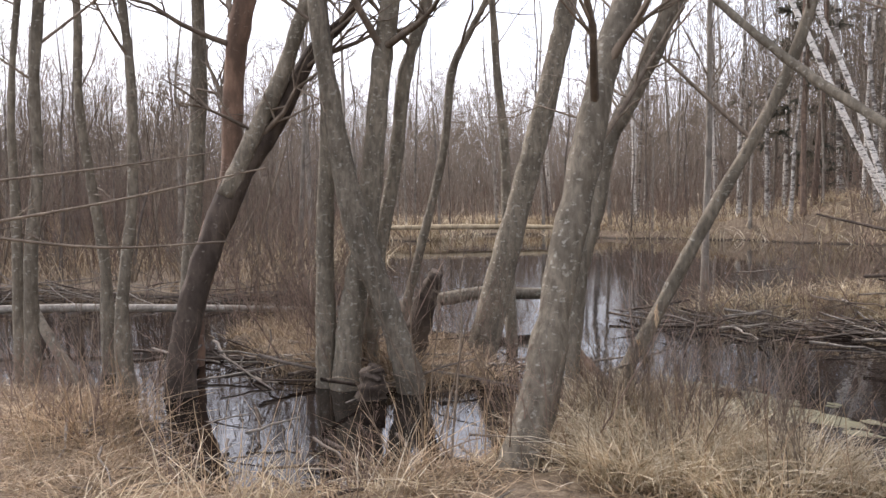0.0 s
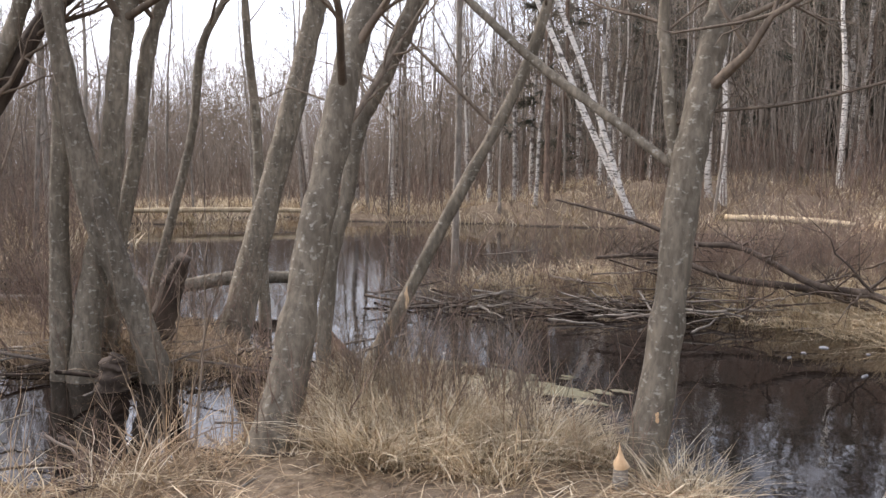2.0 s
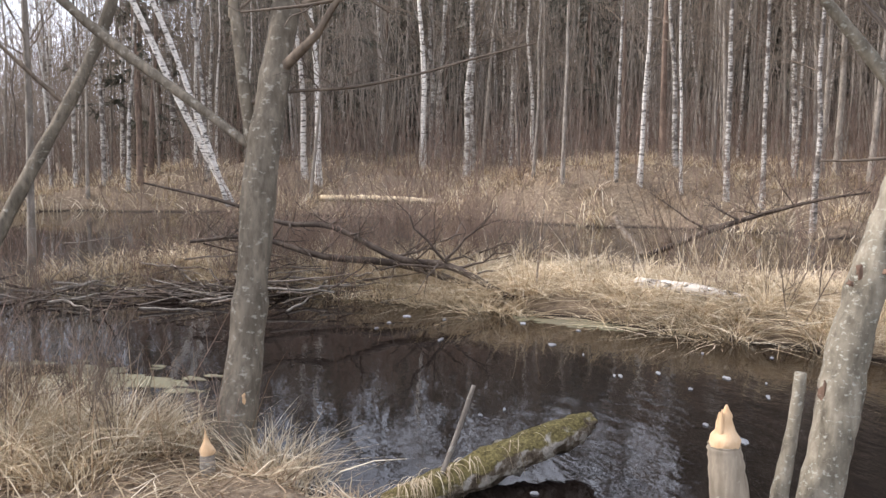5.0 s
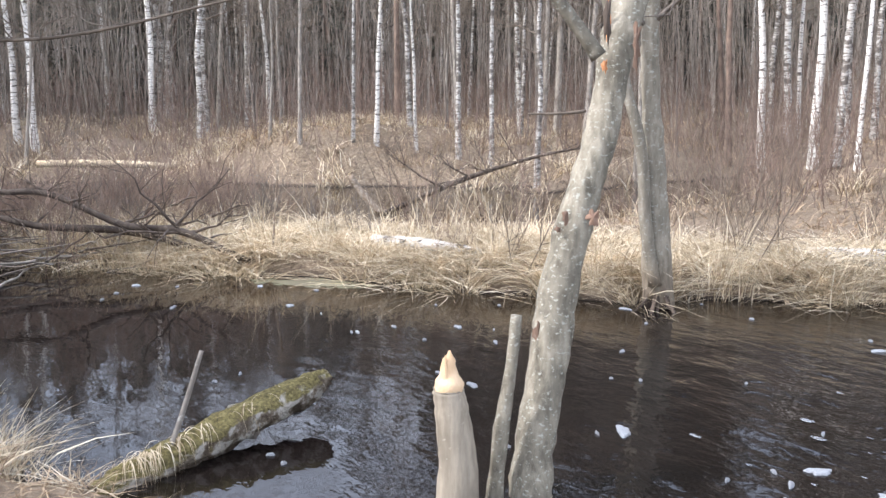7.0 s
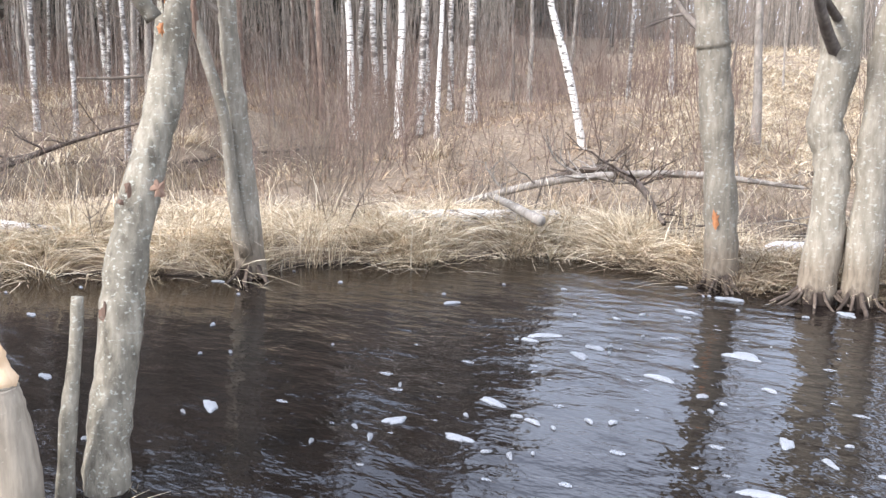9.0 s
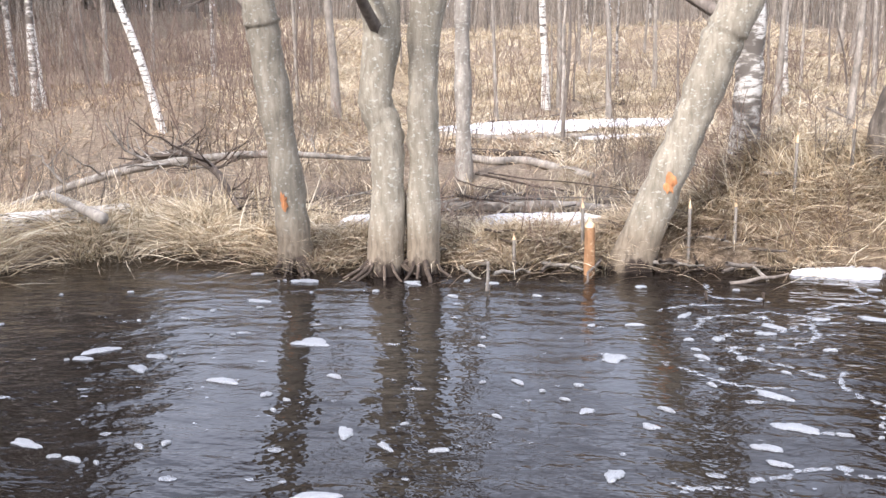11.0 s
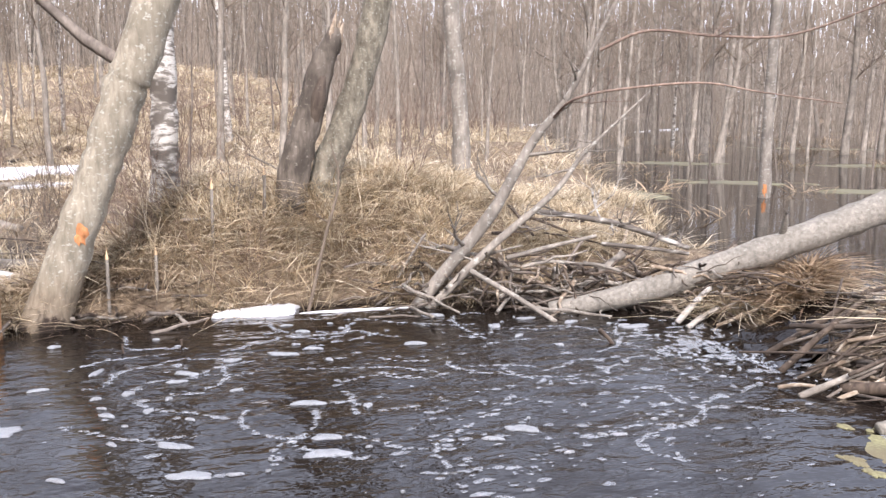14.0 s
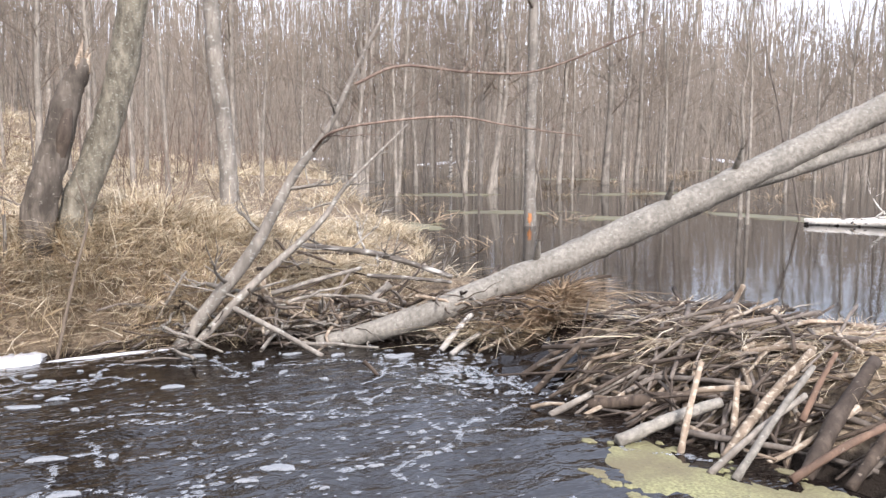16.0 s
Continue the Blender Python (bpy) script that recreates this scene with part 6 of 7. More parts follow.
def drift(label, x0, y0, x1, y1, n, seed, wide=0.35, size=(0.5, 1.4), lift=0.06):
    """Loose sticks washed up along a line."""
    r = np.random.default_rng(seed)
    root = thing("drift_pile", label, "brushwood", at=(0, 0, 0))
    kinds = []
    for q in range(8):
        s = np.linspace(0, 1, 5)
        line = np.stack([s - 0.5, r.normal(0, 0.012, 5), r.normal(0, 0.01, 5)], -1)
        kinds.append(tube_mesh("stick", line[None], (r.uniform(0.006, 0.018) * np.linspace(1, 0.5, 5))[None], (M_STICK_DARK, M_TWIG_GREY, M_ROUGH)[q % 3], 5))
    along = math.atan2(y1 - y0, x1 - x0)
    for q in range(n):
        t = r.uniform()
        x, y = x0 + (x1 - x0) * t + r.normal(0, wide), y0 + (y1 - y0) * t + r.normal(0, wide)
        z = max(0.01, float(ground_height(np.array([x]), np.array([y]))[0])) + abs(r.normal(0, lift))
        ob = part("stick", kinds[int(r.integers(8))], root)
        ln = r.uniform(*size)
        ob.matrix_basis = Matrix.Translation((x, y, z)) @ Matrix.Rotation(along + r.normal(0, 0.85), 4, "Z") @ Matrix.Rotation(r.normal(0, 0.16), 4, "Y") @ Matrix.Diagonal((ln, 1, 1, 1))


drift("drift sticks washed along the brush bank", -1.9, 10.45, 1.4, 10.0, 110, 1, 0.35, (0.3, 0.9), 0.08)
drift("brushwood heaped on the brush bank", -1.0, 11.2, 3.0, 9.4, 80, 2, 0.4, (0.4, 1.1), 0.2)
drift("fallen sticks among the shore trees", 7.75, 1.2, 7.95, -1.6, 50, 3, 0.25, (0.25, 0.7), 0.04)
drift("brushwood and sticks beneath the sapling", 7.6, -2.9, 7.2, -4.6, 45, 4, 0.2, (0.3, 0.8), 0.12)
drift("sticks and logs on the wet ground behind the bank", 9.2, 2.6, 10.4, -2.5, 60, 5, 0.7, (0.6, 1.8), 0.1)
drift("fallen sticks on the swamp island", -5.8, 6.6, -2.5, 6.8, 60, 6, 0.4, (0.4, 1.3), 0.06)
drift("fallen twigs on the trampled near bank", -5.0, 4.0, -1.4, 4.2, 60, 7, 0.45, (0.25, 0.8), 0.03)
drift("drift sticks in the flooded swamp", -12, 9.8, -7.5, 10.6, 70, 8, 0.5, (0.8, 2.2), 0.1)

def lying(label, pts, material, seed, sides=10):
    """A log that lies on the ground along points (x, y, radius)."""
    line = smooth_line(pts, 4)
    z = ground_height(line[:, 0], line[:, 1])
    rows = [(x, y, max(float(h), 0.0) + 0.5 * q, q) for (x, y, q), h in zip(line[::2], z[::2])]
    return log("log", label, rows, material, seed, sides, 0.05)


log("log", "brown split log fallen by the near bank", [(-2.05, 6.2, 0.5, 0.06), (-1.85, 6.12, 0.38, 0.065), (-1.66, 6.04, 0.22, 0.06), (-1.5, 5.98, 0.08, 0.05)], M_RED, 31, 10, 0.08)
log("log", "wet dark log lying along the near water", [(-2.2, 6.6, 0.03, 0.05), (-1.5, 6.75, 0.04, 0.055), (-0.8, 6.85, 0.03, 0.04)], M_STICK_DARK, 32, 10, 0.06)
log("broken_stump", "dark hollow broken stump leaning in the swamp", [(-3.62, 6.95, -0.1, 0.13), (-3.46, 6.89, 0.34, 0.11), (-3.3, 6.82, 0.68, 0.08), (-3.2, 6.77, 0.88, 0.055)], M_DEAD, 33, 12, 0.12, category="stump")
log("broken_stump", "rotten stump gnawed red inside on the island", [(-3.4, 5.95, -0.1, 0.12), (-3.38, 5.94, 0.1, 0.1), (-3.36, 5.94, 0.2, 0.085), (-3.34, 5.94, 0.25, 0.05)], M_DEAD, 34, 18, 0.2, category="stump")
log("log", "fallen log lying across the still backwater", [(-5.3, 9.5, 0.1, 0.07), (-4.6, 9.85, 0.22, 0.08), (-4.0, 10.1, 0.3, 0.08), (-3.2, 10.5, 0.26, 0.06)], M_ALDER, 35, 10)
log("log", "long thin trunk lying in the flooded swamp", [(-9.8, 6.6, 0.28, 0.04), (-8.2, 7.4, 0.3, 0.045), (-6.6, 8.2, 0.26, 0.04), (-5.2, 8.9, 0.2, 0.03)], M_GREY, 36, 10)
log("leaning_pole", "broken pole leaning out of the swamp pools", [(-5.55, 5.3, -0.05, 0.05), (-5.9, 5.35, 0.3, 0.045), (-6.25, 5.45, 0.62, 0.035), (-6.6, 5.6, 0.9, 0.02)], M_ALDER, 37, 10, category="pole")
log("log", "pale peeled log lying on the far shore grass", [(3.0, 20.6, 0.5, 0.07), (4.2, 20.0, 0.5, 0.08), (5.4, 19.2, 0.45, 0.06)], M_PEELED, 38, 10)
lying("fallen trunk on the wooded ground behind the birch", [(15.4, -0.4, 0.06), (15.1, -1.6, 0.065), (14.6, -3.0, 0.05)], M_PINE, 39)
lying("thin grey trunk fallen by the icy hollow", [(16.5, 2.8, 0.05), (16.4, 1.2, 0.06), (16.6, -0.4, 0.05)], M_HAZED_WOOD, 46)
lying("dark trunk fallen beside the icy hollow", [(14.2, 3.0, 0.05), (14.3, 1.6, 0.055), (14.1, 0.4, 0.05)], M_DEAD, 47)
lying("grey log lying in the wet hollow behind the trees", [(10.4, 1.6, 0.05), (10.2, 0.2, 0.06), (9.9, -1.0, 0.05)], M_HAZED_WOOD, 40)
lying("pale log lying near the shore trees", [(8.6, 1.3, 0.04), (8.7, 0.3, 0.045), (8.5, -0.5, 0.035)], M_STICK, 41)
lying("long grey log lying across the wet hollow", [(13.26, 1.67, 0.055), (13.10, 0.82, 0.055), (12.30, -0.12, 0.055)], M_HAZED_WOOD, 60)
lying("pale branch lying in the wet hollow", [(9.63, 1.36, 0.025), (9.68, 0.90, 0.025), (9.34, 0.32, 0.025)], M_STICK, 61)
lying("grey pole lying on the shore bank", [(9.39, -1.21, 0.035), (10.37, -1.85, 0.035), (11.60, -2.55, 0.035)], M_GREY, 62)
lying("brown pole lying on the shore bank", [(9.04, -1.41, 0.035), (9.37, -1.88, 0.035), (10.05, -2.47, 0.035)], M_ROUGH, 63)
lying("long brown log lying behind the birch", [(31.43, -4.32, 0.090), (33.50, -5.96, 0.090), (35.21, -7.71, 0.090)], M_RED, 64)
lying("thin log lying across the old ice", [(19.71, 2.19, 0.060), (21.45, 0.93, 0.060), (24.54, -0.58, 0.060)], M_DEAD, 65)
log("log", "stout dead log stub lying on the mound", [(8.75, -3.0, 0.72, 0.055), (8.6, -3.25, 0.7, 0.06), (8.5, -3.45, 0.68, 0.05)], M_RED, 42, 10)
log("log", "white birch trunk floating in the flooded wood", [(9.3, -13.7, 0.33, 0.05), (8.6, -14.2, 0.34, 0.065), (7.4, -15.0, 0.36, 0.06), (6.0, -16.0, 0.34, 0.05)], M_BIRCH, 43, 10)
log("pole", "pale dead stick standing in the sedge", [(3.45, 8.6, 0.0, 0.012), (3.52, 8.65, 0.55, 0.01), (3.6, 8.72, 1.05, 0.008)], M_STICK, 44, 6, category="stick")
log("pole", "short grey stub sticking out of the sedge", [(5.9, 10.9, 0.2, 0.05), (5.7, 11.1, 0.5, 0.05), (5.6, 11.2, 0.7, 0.05)], M_STICK, 45, 8, category="stub")
for i, (x, y, h) in enumerate(((7.75, -0.95, 0.5), (7.9, -1.3, 0.35), (8.1, -1.75, 0.55), (7.55, 0.35, 0.28), (7.9, -0.15, 0.45), (8.3, -2.2, 0.42), (7.25, 0.15, 0.16))):
    gnawed_stump("thin sapling stub with a pale gnawed tip", x, y, 0.0, float(ground_height(np.array([x]), np.array([y]))[0]) + h * 0.8, 0.014, 0.012, float(ground_height(np.array([x]), np.array([y]))[0]) + h, (0.01, 0.0), 50 + i)
gnawed_stump("broad gnawed birch stump on the far shore", 3.54, 15.75, 0.0, float(ground_height(np.array([3.54]), np.array([15.75]))[0]) + 0.12, 0.13, 0.11, float(ground_height(np.array([3.54]), np.array([15.75]))[0]) + 0.34, (0, 0), 70)
gnawed_stump("gnawed stump on the far brown shore", 6.01, 17.10, 0.0, float(ground_height(np.array([6.01]), np.array([17.10]))[0]) + 0.12, 0.10, 0.09, float(ground_height(np.array([6.01]), np.array([17.10]))[0]) + 0.34, (0, 0), 71)

# sticks that stand out on the dam
for i, (lab, ctrl, mat) in enumerate((
    ("long peeled pale pole lying on the dam", [(4.42, -5.25, 0.1, 0.034), (4.4, -5.31, 0.14, 0.034), (4.21, -5.59, 0.27, 0.036), (3.89, -6.07, 0.47, 0.03)], M_STICK),
    ("peeled pale stick reaching into the duckweed", [(3.92, -4.8, -0.06, 0.022), (4.07, -5.0, 0.05, 0.024), (4.23, -5.19, 0.16, 0.02)], M_STICK),
    ("white stick standing up from the dam crest", [(4.63, -5.9, 0.28, 0.022), (4.56, -5.96, 0.47, 0.02), (4.49, -6.01, 0.66, 0.016)], M_STICK),
    ("thick half-rotten plank of wood on the dam front", [(3.2, -4.85, 0.0, 0.04), (3.28, -5.2, 0.2, 0.045), (3.35, -5.65, 0.44, 0.035)], M_DEAD),
    ("thick grey stick lying at the dam foot", [(4.6, -4.75, 0.03, 0.035), (4.3, -4.95, 0.1, 0.04), (4.0, -5.2, 0.18, 0.03)], M_STICK_DARK),
    ("dark leaning stick at the spillway", [(5.35, -4.85, 0.02, 0.02), (5.3, -5.2, 0.2, 0.022), (5.25, -5.6, 0.42, 0.02)], M_STICK_DARK),
    ("grey stick slanting down the dam", [(3.6, -4.75, 0.0, 0.025), (3.65, -5.15, 0.22, 0.028), (3.7, -5.6, 0.42, 0.024)], M_STICK),
    ("dark stick slanting down the dam", [(3.0, -4.9, 0.0, 0.028), (3.02, -5.35, 0.25, 0.03), (3.0, -5.9, 0.45, 0.025)], M_STICK_DARK))):
    log("stick", lab, ctrl, mat, 80 + i, 9, 0.06, category="stick")

for i, (lab, ctrl, mat) in enumerate((
    ("white peeled post leaning on the dam front", [(3.78, -4.63, -0.02, 0.020), (3.81, -4.73, 0.22, 0.018), (3.84, -4.84, 0.44, 0.016)], M_STICK),
    ("short white post in the dam front", [(3.68, -4.91, -0.02, 0.019), (3.75, -5.02, 0.15, 0.018), (3.82, -5.12, 0.31, 0.016)], M_STICK),
    ("pale pole lying level on the dam front", [(4.01, -4.98, 0.22, 0.019), (3.90, -5.10, 0.24, 0.018), (3.80, -5.21, 0.25, 0.017)], M_STICK),
    ("thick grey log slanting out of the dam foot", [(4.04, -4.44, 0.02, 0.036), (3.96, -4.75, 0.11, 0.033), (3.87, -5.05, 0.18, 0.030)], M_LOG),
    ("dark stick leaning over the spillway", [(5.06, -4.72, 0.00, 0.022), (5.07, -5.07, 0.23, 0.020), (5.09, -5.43, 0.43, 0.018)], M_STICK_DARK),
    ("brown stick lying at the spillway's edge", [(4.64, -4.49, 0.00, 0.020), (4.59, -4.83, 0.11, 0.018), (4.54, -5.16, 0.21, 0.016)], M_ROUGH),
    ("orange-brown split stick on the dam", [(3.38, -5.07, 0.20, 0.018), (3.38, -5.20, 0.37, 0.015), (3.37, -5.32, 0.52, 0.012)], M_RED),
    ("orange-brown stick at the dam foot", [(3.19, -4.73, 0.02, 0.022), (3.10, -4.96, 0.15, 0.020), (3.01, -5.19, 0.25, 0.018)], M_RED),
    ("long grey stick slanting down the dam front", [(3.37, -4.55, -0.00, 0.022), (3.37, -4.83, 0.25, 0.019), (3.36, -5.11, 0.48, 0.016)], M_LOG),
    ("grey forked stick slanting into the water", [(3.49, -4.51, 0.00, 0.020), (3.44, -4.80, 0.18, 0.018), (3.38, -5.09, 0.33, 0.015)], M_ROUGH),
    ("bare pole leaning at the sapling's foot", [(7.73, -3.05, 0.00, 0.016), (7.73, -3.22, 0.29, 0.013), (7.73, -3.40, 0.55, 0.010)], M_GREY),
    ("short thick post standing in the bank", [(7.39, -3.96, 0.00, 0.034), (7.45, -3.95, 0.26, 0.031), (7.51, -3.93, 0.49, 0.028)], M_STICK),
    ("curved grey root reaching into the water", [(6.66, -4.04, 0.00, 0.018), (6.93, -3.80, 0.17, 0.020), (7.20, -3.57, 0.32, 0.022)], M_GREY),
    ("stout grey branch propped under the fallen tree", [(7.13, -4.42, 0.04, 0.030), (7.16, -4.67, 0.22, 0.033), (7.19, -4.93, 0.38, 0.036)], M_GREY),
    ("dark stick crossing the root tangle", [(7.53, -3.57, 0.02, 0.016), (7.60, -3.80, 0.13, 0.015), (7.67, -4.03, 0.22, 0.014)], M_STICK_DARK),
    ("pale peeled stick in the root tangle", [(7.65, -3.78, 0.02, 0.022), (7.66, -3.91, 0.09, 0.021), (7.66, -4.03, 0.15, 0.020)], M_STICK),
    ("grey stick leaning over the root tangle", [(7.33, -4.27, 0.02, 0.016), (7.38, -4.48, 0.26, 0.014), (7.44, -4.70, 0.48, 0.012)], M_TWIG_GREY),
    ("pale birch pole lying over the bank", [(7.05, -4.64, 0.50, 0.018), (6.91, -4.96, 0.47, 0.016), (6.77, -5.27, 0.43, 0.014)], M_BIRCH_OLD),
    ("white stick standing in the root tangle", [(7.77, -3.70, 0.10, 0.012), (7.80, -3.69, 0.23, 0.011), (7.83, -3.68, 0.33, 0.010)], M_STICK),
    ("mottled birch piece under the fallen tree", [(6.27, -4.83, 0.02, 0.024), (6.30, -5.00, 0.15, 0.023), (6.34, -5.16, 0.25, 0.022)], M_BIRCH_OLD),
    ("second mottled birch piece under the fallen tree", [(6.18, -4.86, 0.00, 0.022), (6.20, -5.01, 0.07, 0.021), (6.22, -5.15, 0.12, 0.020)], M_BIRCH_OLD),
    ("brown branch lying along the root tangle", [(7.20, -3.88, 0.40, 0.020), (7.11, -4.22, 0.49, 0.017), (7.02, -4.57, 0.57, 0.014)], M_ROUGH),
    ("black snag standing out of the rapid water", [(5.98, -4.12, -0.02, 0.012), (6.01, -4.08, 0.04, 0.014), (6.03, -4.03, 0.09, 0.016)], M_STICK_DARK),
    ("black twig standing out of the rapid water", [(6.82, -1.01, -0.02, 0.008), (6.82, -1.00, 0.03, 0.007), (6.82, -1.00, 0.06, 0.006)], M_STICK_DARK),
    ("black twig stub in the shallow water", [(6.89, -1.37, -0.02, 0.010), (6.89, -1.37, 0.02, 0.009), (6.89, -1.37, 0.04, 0.009)], M_STICK_DARK),
    ("pale-tipped stub standing in the water", [(6.89, 0.47, -0.02, 0.012), (6.89, 0.46, 0.10, 0.011), (6.89, 0.46, 0.21, 0.011)], M_GREY),
    ("flat pale stick floating at the spillway", [(4.79, -4.47, 0.01, 0.012), (4.72, -4.54, 0.04, 0.011), (4.66, -4.62, 0.04, 0.010)], M_STICK))):
    log("stick", lab, ctrl, mat, 200 + i, 9, 0.07, category="stick")


def tangle(label, pts, n, seed, size, high):
    """Roots and sticks that stick out of a bank every way over a black hollow."""
    r = np.random.default_rng(seed)
    root = thing("root_tangle", label, "roots", at=(0, 0, 0))
    foot = smooth_line(pts, 8)
    for q in range(n):
        x, y = foot[int(r.integers(len(foot)))]
        ln = r.uniform(*size)
        a, up = r.normal(3.6, 0.8), r.uniform(-0.6, 0.4)
        way = np.array([math.cos(a) * math.cos(up), math.sin(a) * math.cos(up), math.sin(up)])
        start = np.array([x + r.uniform(0.02, 0.3), y + r.normal(0, 0.1), r.uniform(0.02, high)])
        s = np.linspace(0, 1, 7)[:, None]
        line = start + way * s * ln + r.normal(0, 0.11, 3) * ln * s**2 + r.normal(0, 0.012, (7, 3))
        line[:, 2] = np.maximum(line[:, 2], -0.04)
        rad = r.uniform(0.005, 0.02) * np.linspace(1, 0.45, 7)
        part("root", tube_mesh("root", line[None], rad[None], (M_STICK_DARK, M_TWIG_GREY, M_DEAD, M_STICK, M_GREY)[int(r.choice(5, p=(0.3, 0.2, 0.2, 0.15, 0.15)))], 6), root)


tangle("tangle of bare roots and sticks in the washed-out bank", [(7.62, -3.25), (7.42, -3.75), (7.2, -4.1), (6.95, -4.5), (6.75, -4.85)], 120, 91, (0.2, 0.7), 0.36)
tangle("roots and twigs hanging under the torn-up tussock", [(6.5, -5.0), (6.2, -5.2), (5.95, -5.3)], 60, 92, (0.15, 0.5), 0.4)

r = np.random.default_rng(44)
fx = np.array([[p[0], p[1]] for p in smooth_line([(x, y, 0) for x, y in DAM[7:]], 14)])
hearts = np.repeat(fx[r.integers(0, len(fx), 44)] + r.normal(0, 0.2, (44, 2)), 60, 0)
roots = (hearts + r.normal(0, 0.11, (2640, 2)), hearts)
grass("sedge", "straw and sedge packed on the dam crest", r, roots, 0.2, 0.0032, 1.8, 1.8, M_GRASS)
hearts = np.repeat(fx[r.integers(0, len(fx), 26)] + r.normal(0, 0.25, (26, 2)), 50, 0)
roots = (hearts + r.normal(0, 0.12, (1300, 2)), hearts)
grass("dead_grass", "rusty roots and grass on the dam", r, roots, 0.2, 0.0035, 1.6, 1.2, M_GRASS_RED)

# bare roots at the feet of the shore trees
def roots_of(label, x, y, r0, n, seed):
    owner = next(o for o in scene.objects if o.get("label") == label)
    r = np.random.default_rng(seed)
    for q in range(n):
        a = r.uniform(1.6, 4.7)
        s = np.linspace(0, 1, 6)
        ln = r.uniform(0.25, 0.5)
        line = np.stack([np.cos(a) * (r0 * 0.8 + ln * s), np.sin(a) * (r0 * 0.8 + ln * s) + r.normal(0, 0.03) * s, 0.12 - 0.22 * s**0.7 + r.normal(0, 0.012, 6)], -1)
        line[:, 0] += x - owner.location[0]
        line[:, 1] += y - owner.location[1]
        part("root", tube_mesh("root", line[None], (r.uniform(0.012, 0.024) * np.linspace(1, 0.4, 6))[None], M_STICK_DARK, 6), owner)


roots_of("grey alder with an orange beaver-gnawed scar at the shore", 7.46, 2.05, 0.13, 7, 1)
roots_of("crooked alder trunk with its bark gnawed brown at the foot", 7.35, 1.31, 0.13, 9, 2)
roots_of("straight alder trunk standing at the water's edge", 7.42, 1.03, 0.13, 8, 3)
roots_of("smooth grey alder standing on the sedge bank", 5.46, 5.24, 0.12, 6, 4)

clump = np.array([6.35, -5.35]) + r.normal(0, 0.1, (560, 2)) * [1.0, 0.7]
grass("sedge", "long drooping sedge tussock on the dam", r, clump, 0.34, 0.004, 1.6, 0.8, M_GRASS)
clump = np.array([4.75, -5.62]) + r.normal(0, 0.14, (300, 2))
grass("sedge", "straw tussock crowning the dam", r, clump, 0.24, 0.004, 1.8, 1.6, M_GRASS)
clump = np.array([6.0, -5.7]) + r.normal(0, 0.12, (1100, 2))
grass("dead_grass", "red-brown root mass torn up on the dam", r, clump, 0.24, 0.005, 1.8, 1.2, M_GRASS_RED)


def hanging_grass():
    """Dry blades that hang over the mossy log."""
    r = np.random.default_rng(77)
    n, k = 110, 6
    t = r.beta(0.8, 3.2, n)
    axis = np.array([0.94, 3.8, 0.07]) + t[:, None] * np.array([1.0, 0.34, 0.16])
    a = r.normal(-1.2, 1.0, n)
    s = np.linspace(0, 1, k)
    out = np.stack([np.cos(a), np.sin(a)], -1)
    ln = r.uniform(0.05, 0.17, n)
    lines = np.zeros((n, k, 3))
    lines[:, :, :2] = axis[:, None, :2] + out[:, None] * (0.02 + 0.075 * np.sin(s * 1.5) + 0.1 * s[None] * ln[:, None])[..., None] + r.normal(0, 0.012, (n, 1, 2))
    lines[:, :, 2] = axis[:, None, 2] + 0.03 + r.uniform(0, 0.03, (n, 1)) * np.sin(s * 3) - ln[:, None] * s[None] ** 1.8
    side = np.repeat(np.stack([-np.sin(a), np.cos(a), 0 * a], -1)[:, None], k, 1)
    w = r.uniform(0.0012, 0.0026, (n, 1)) * np.array([0.8, 1, 1, 0.8, 0.5, 0.1])
    tagged(new("dead_grass", ribbons("dead_grass", lines, side, w, M_GRASS)), "dry grass hanging over the mossy log", "grass", kind="stuff")


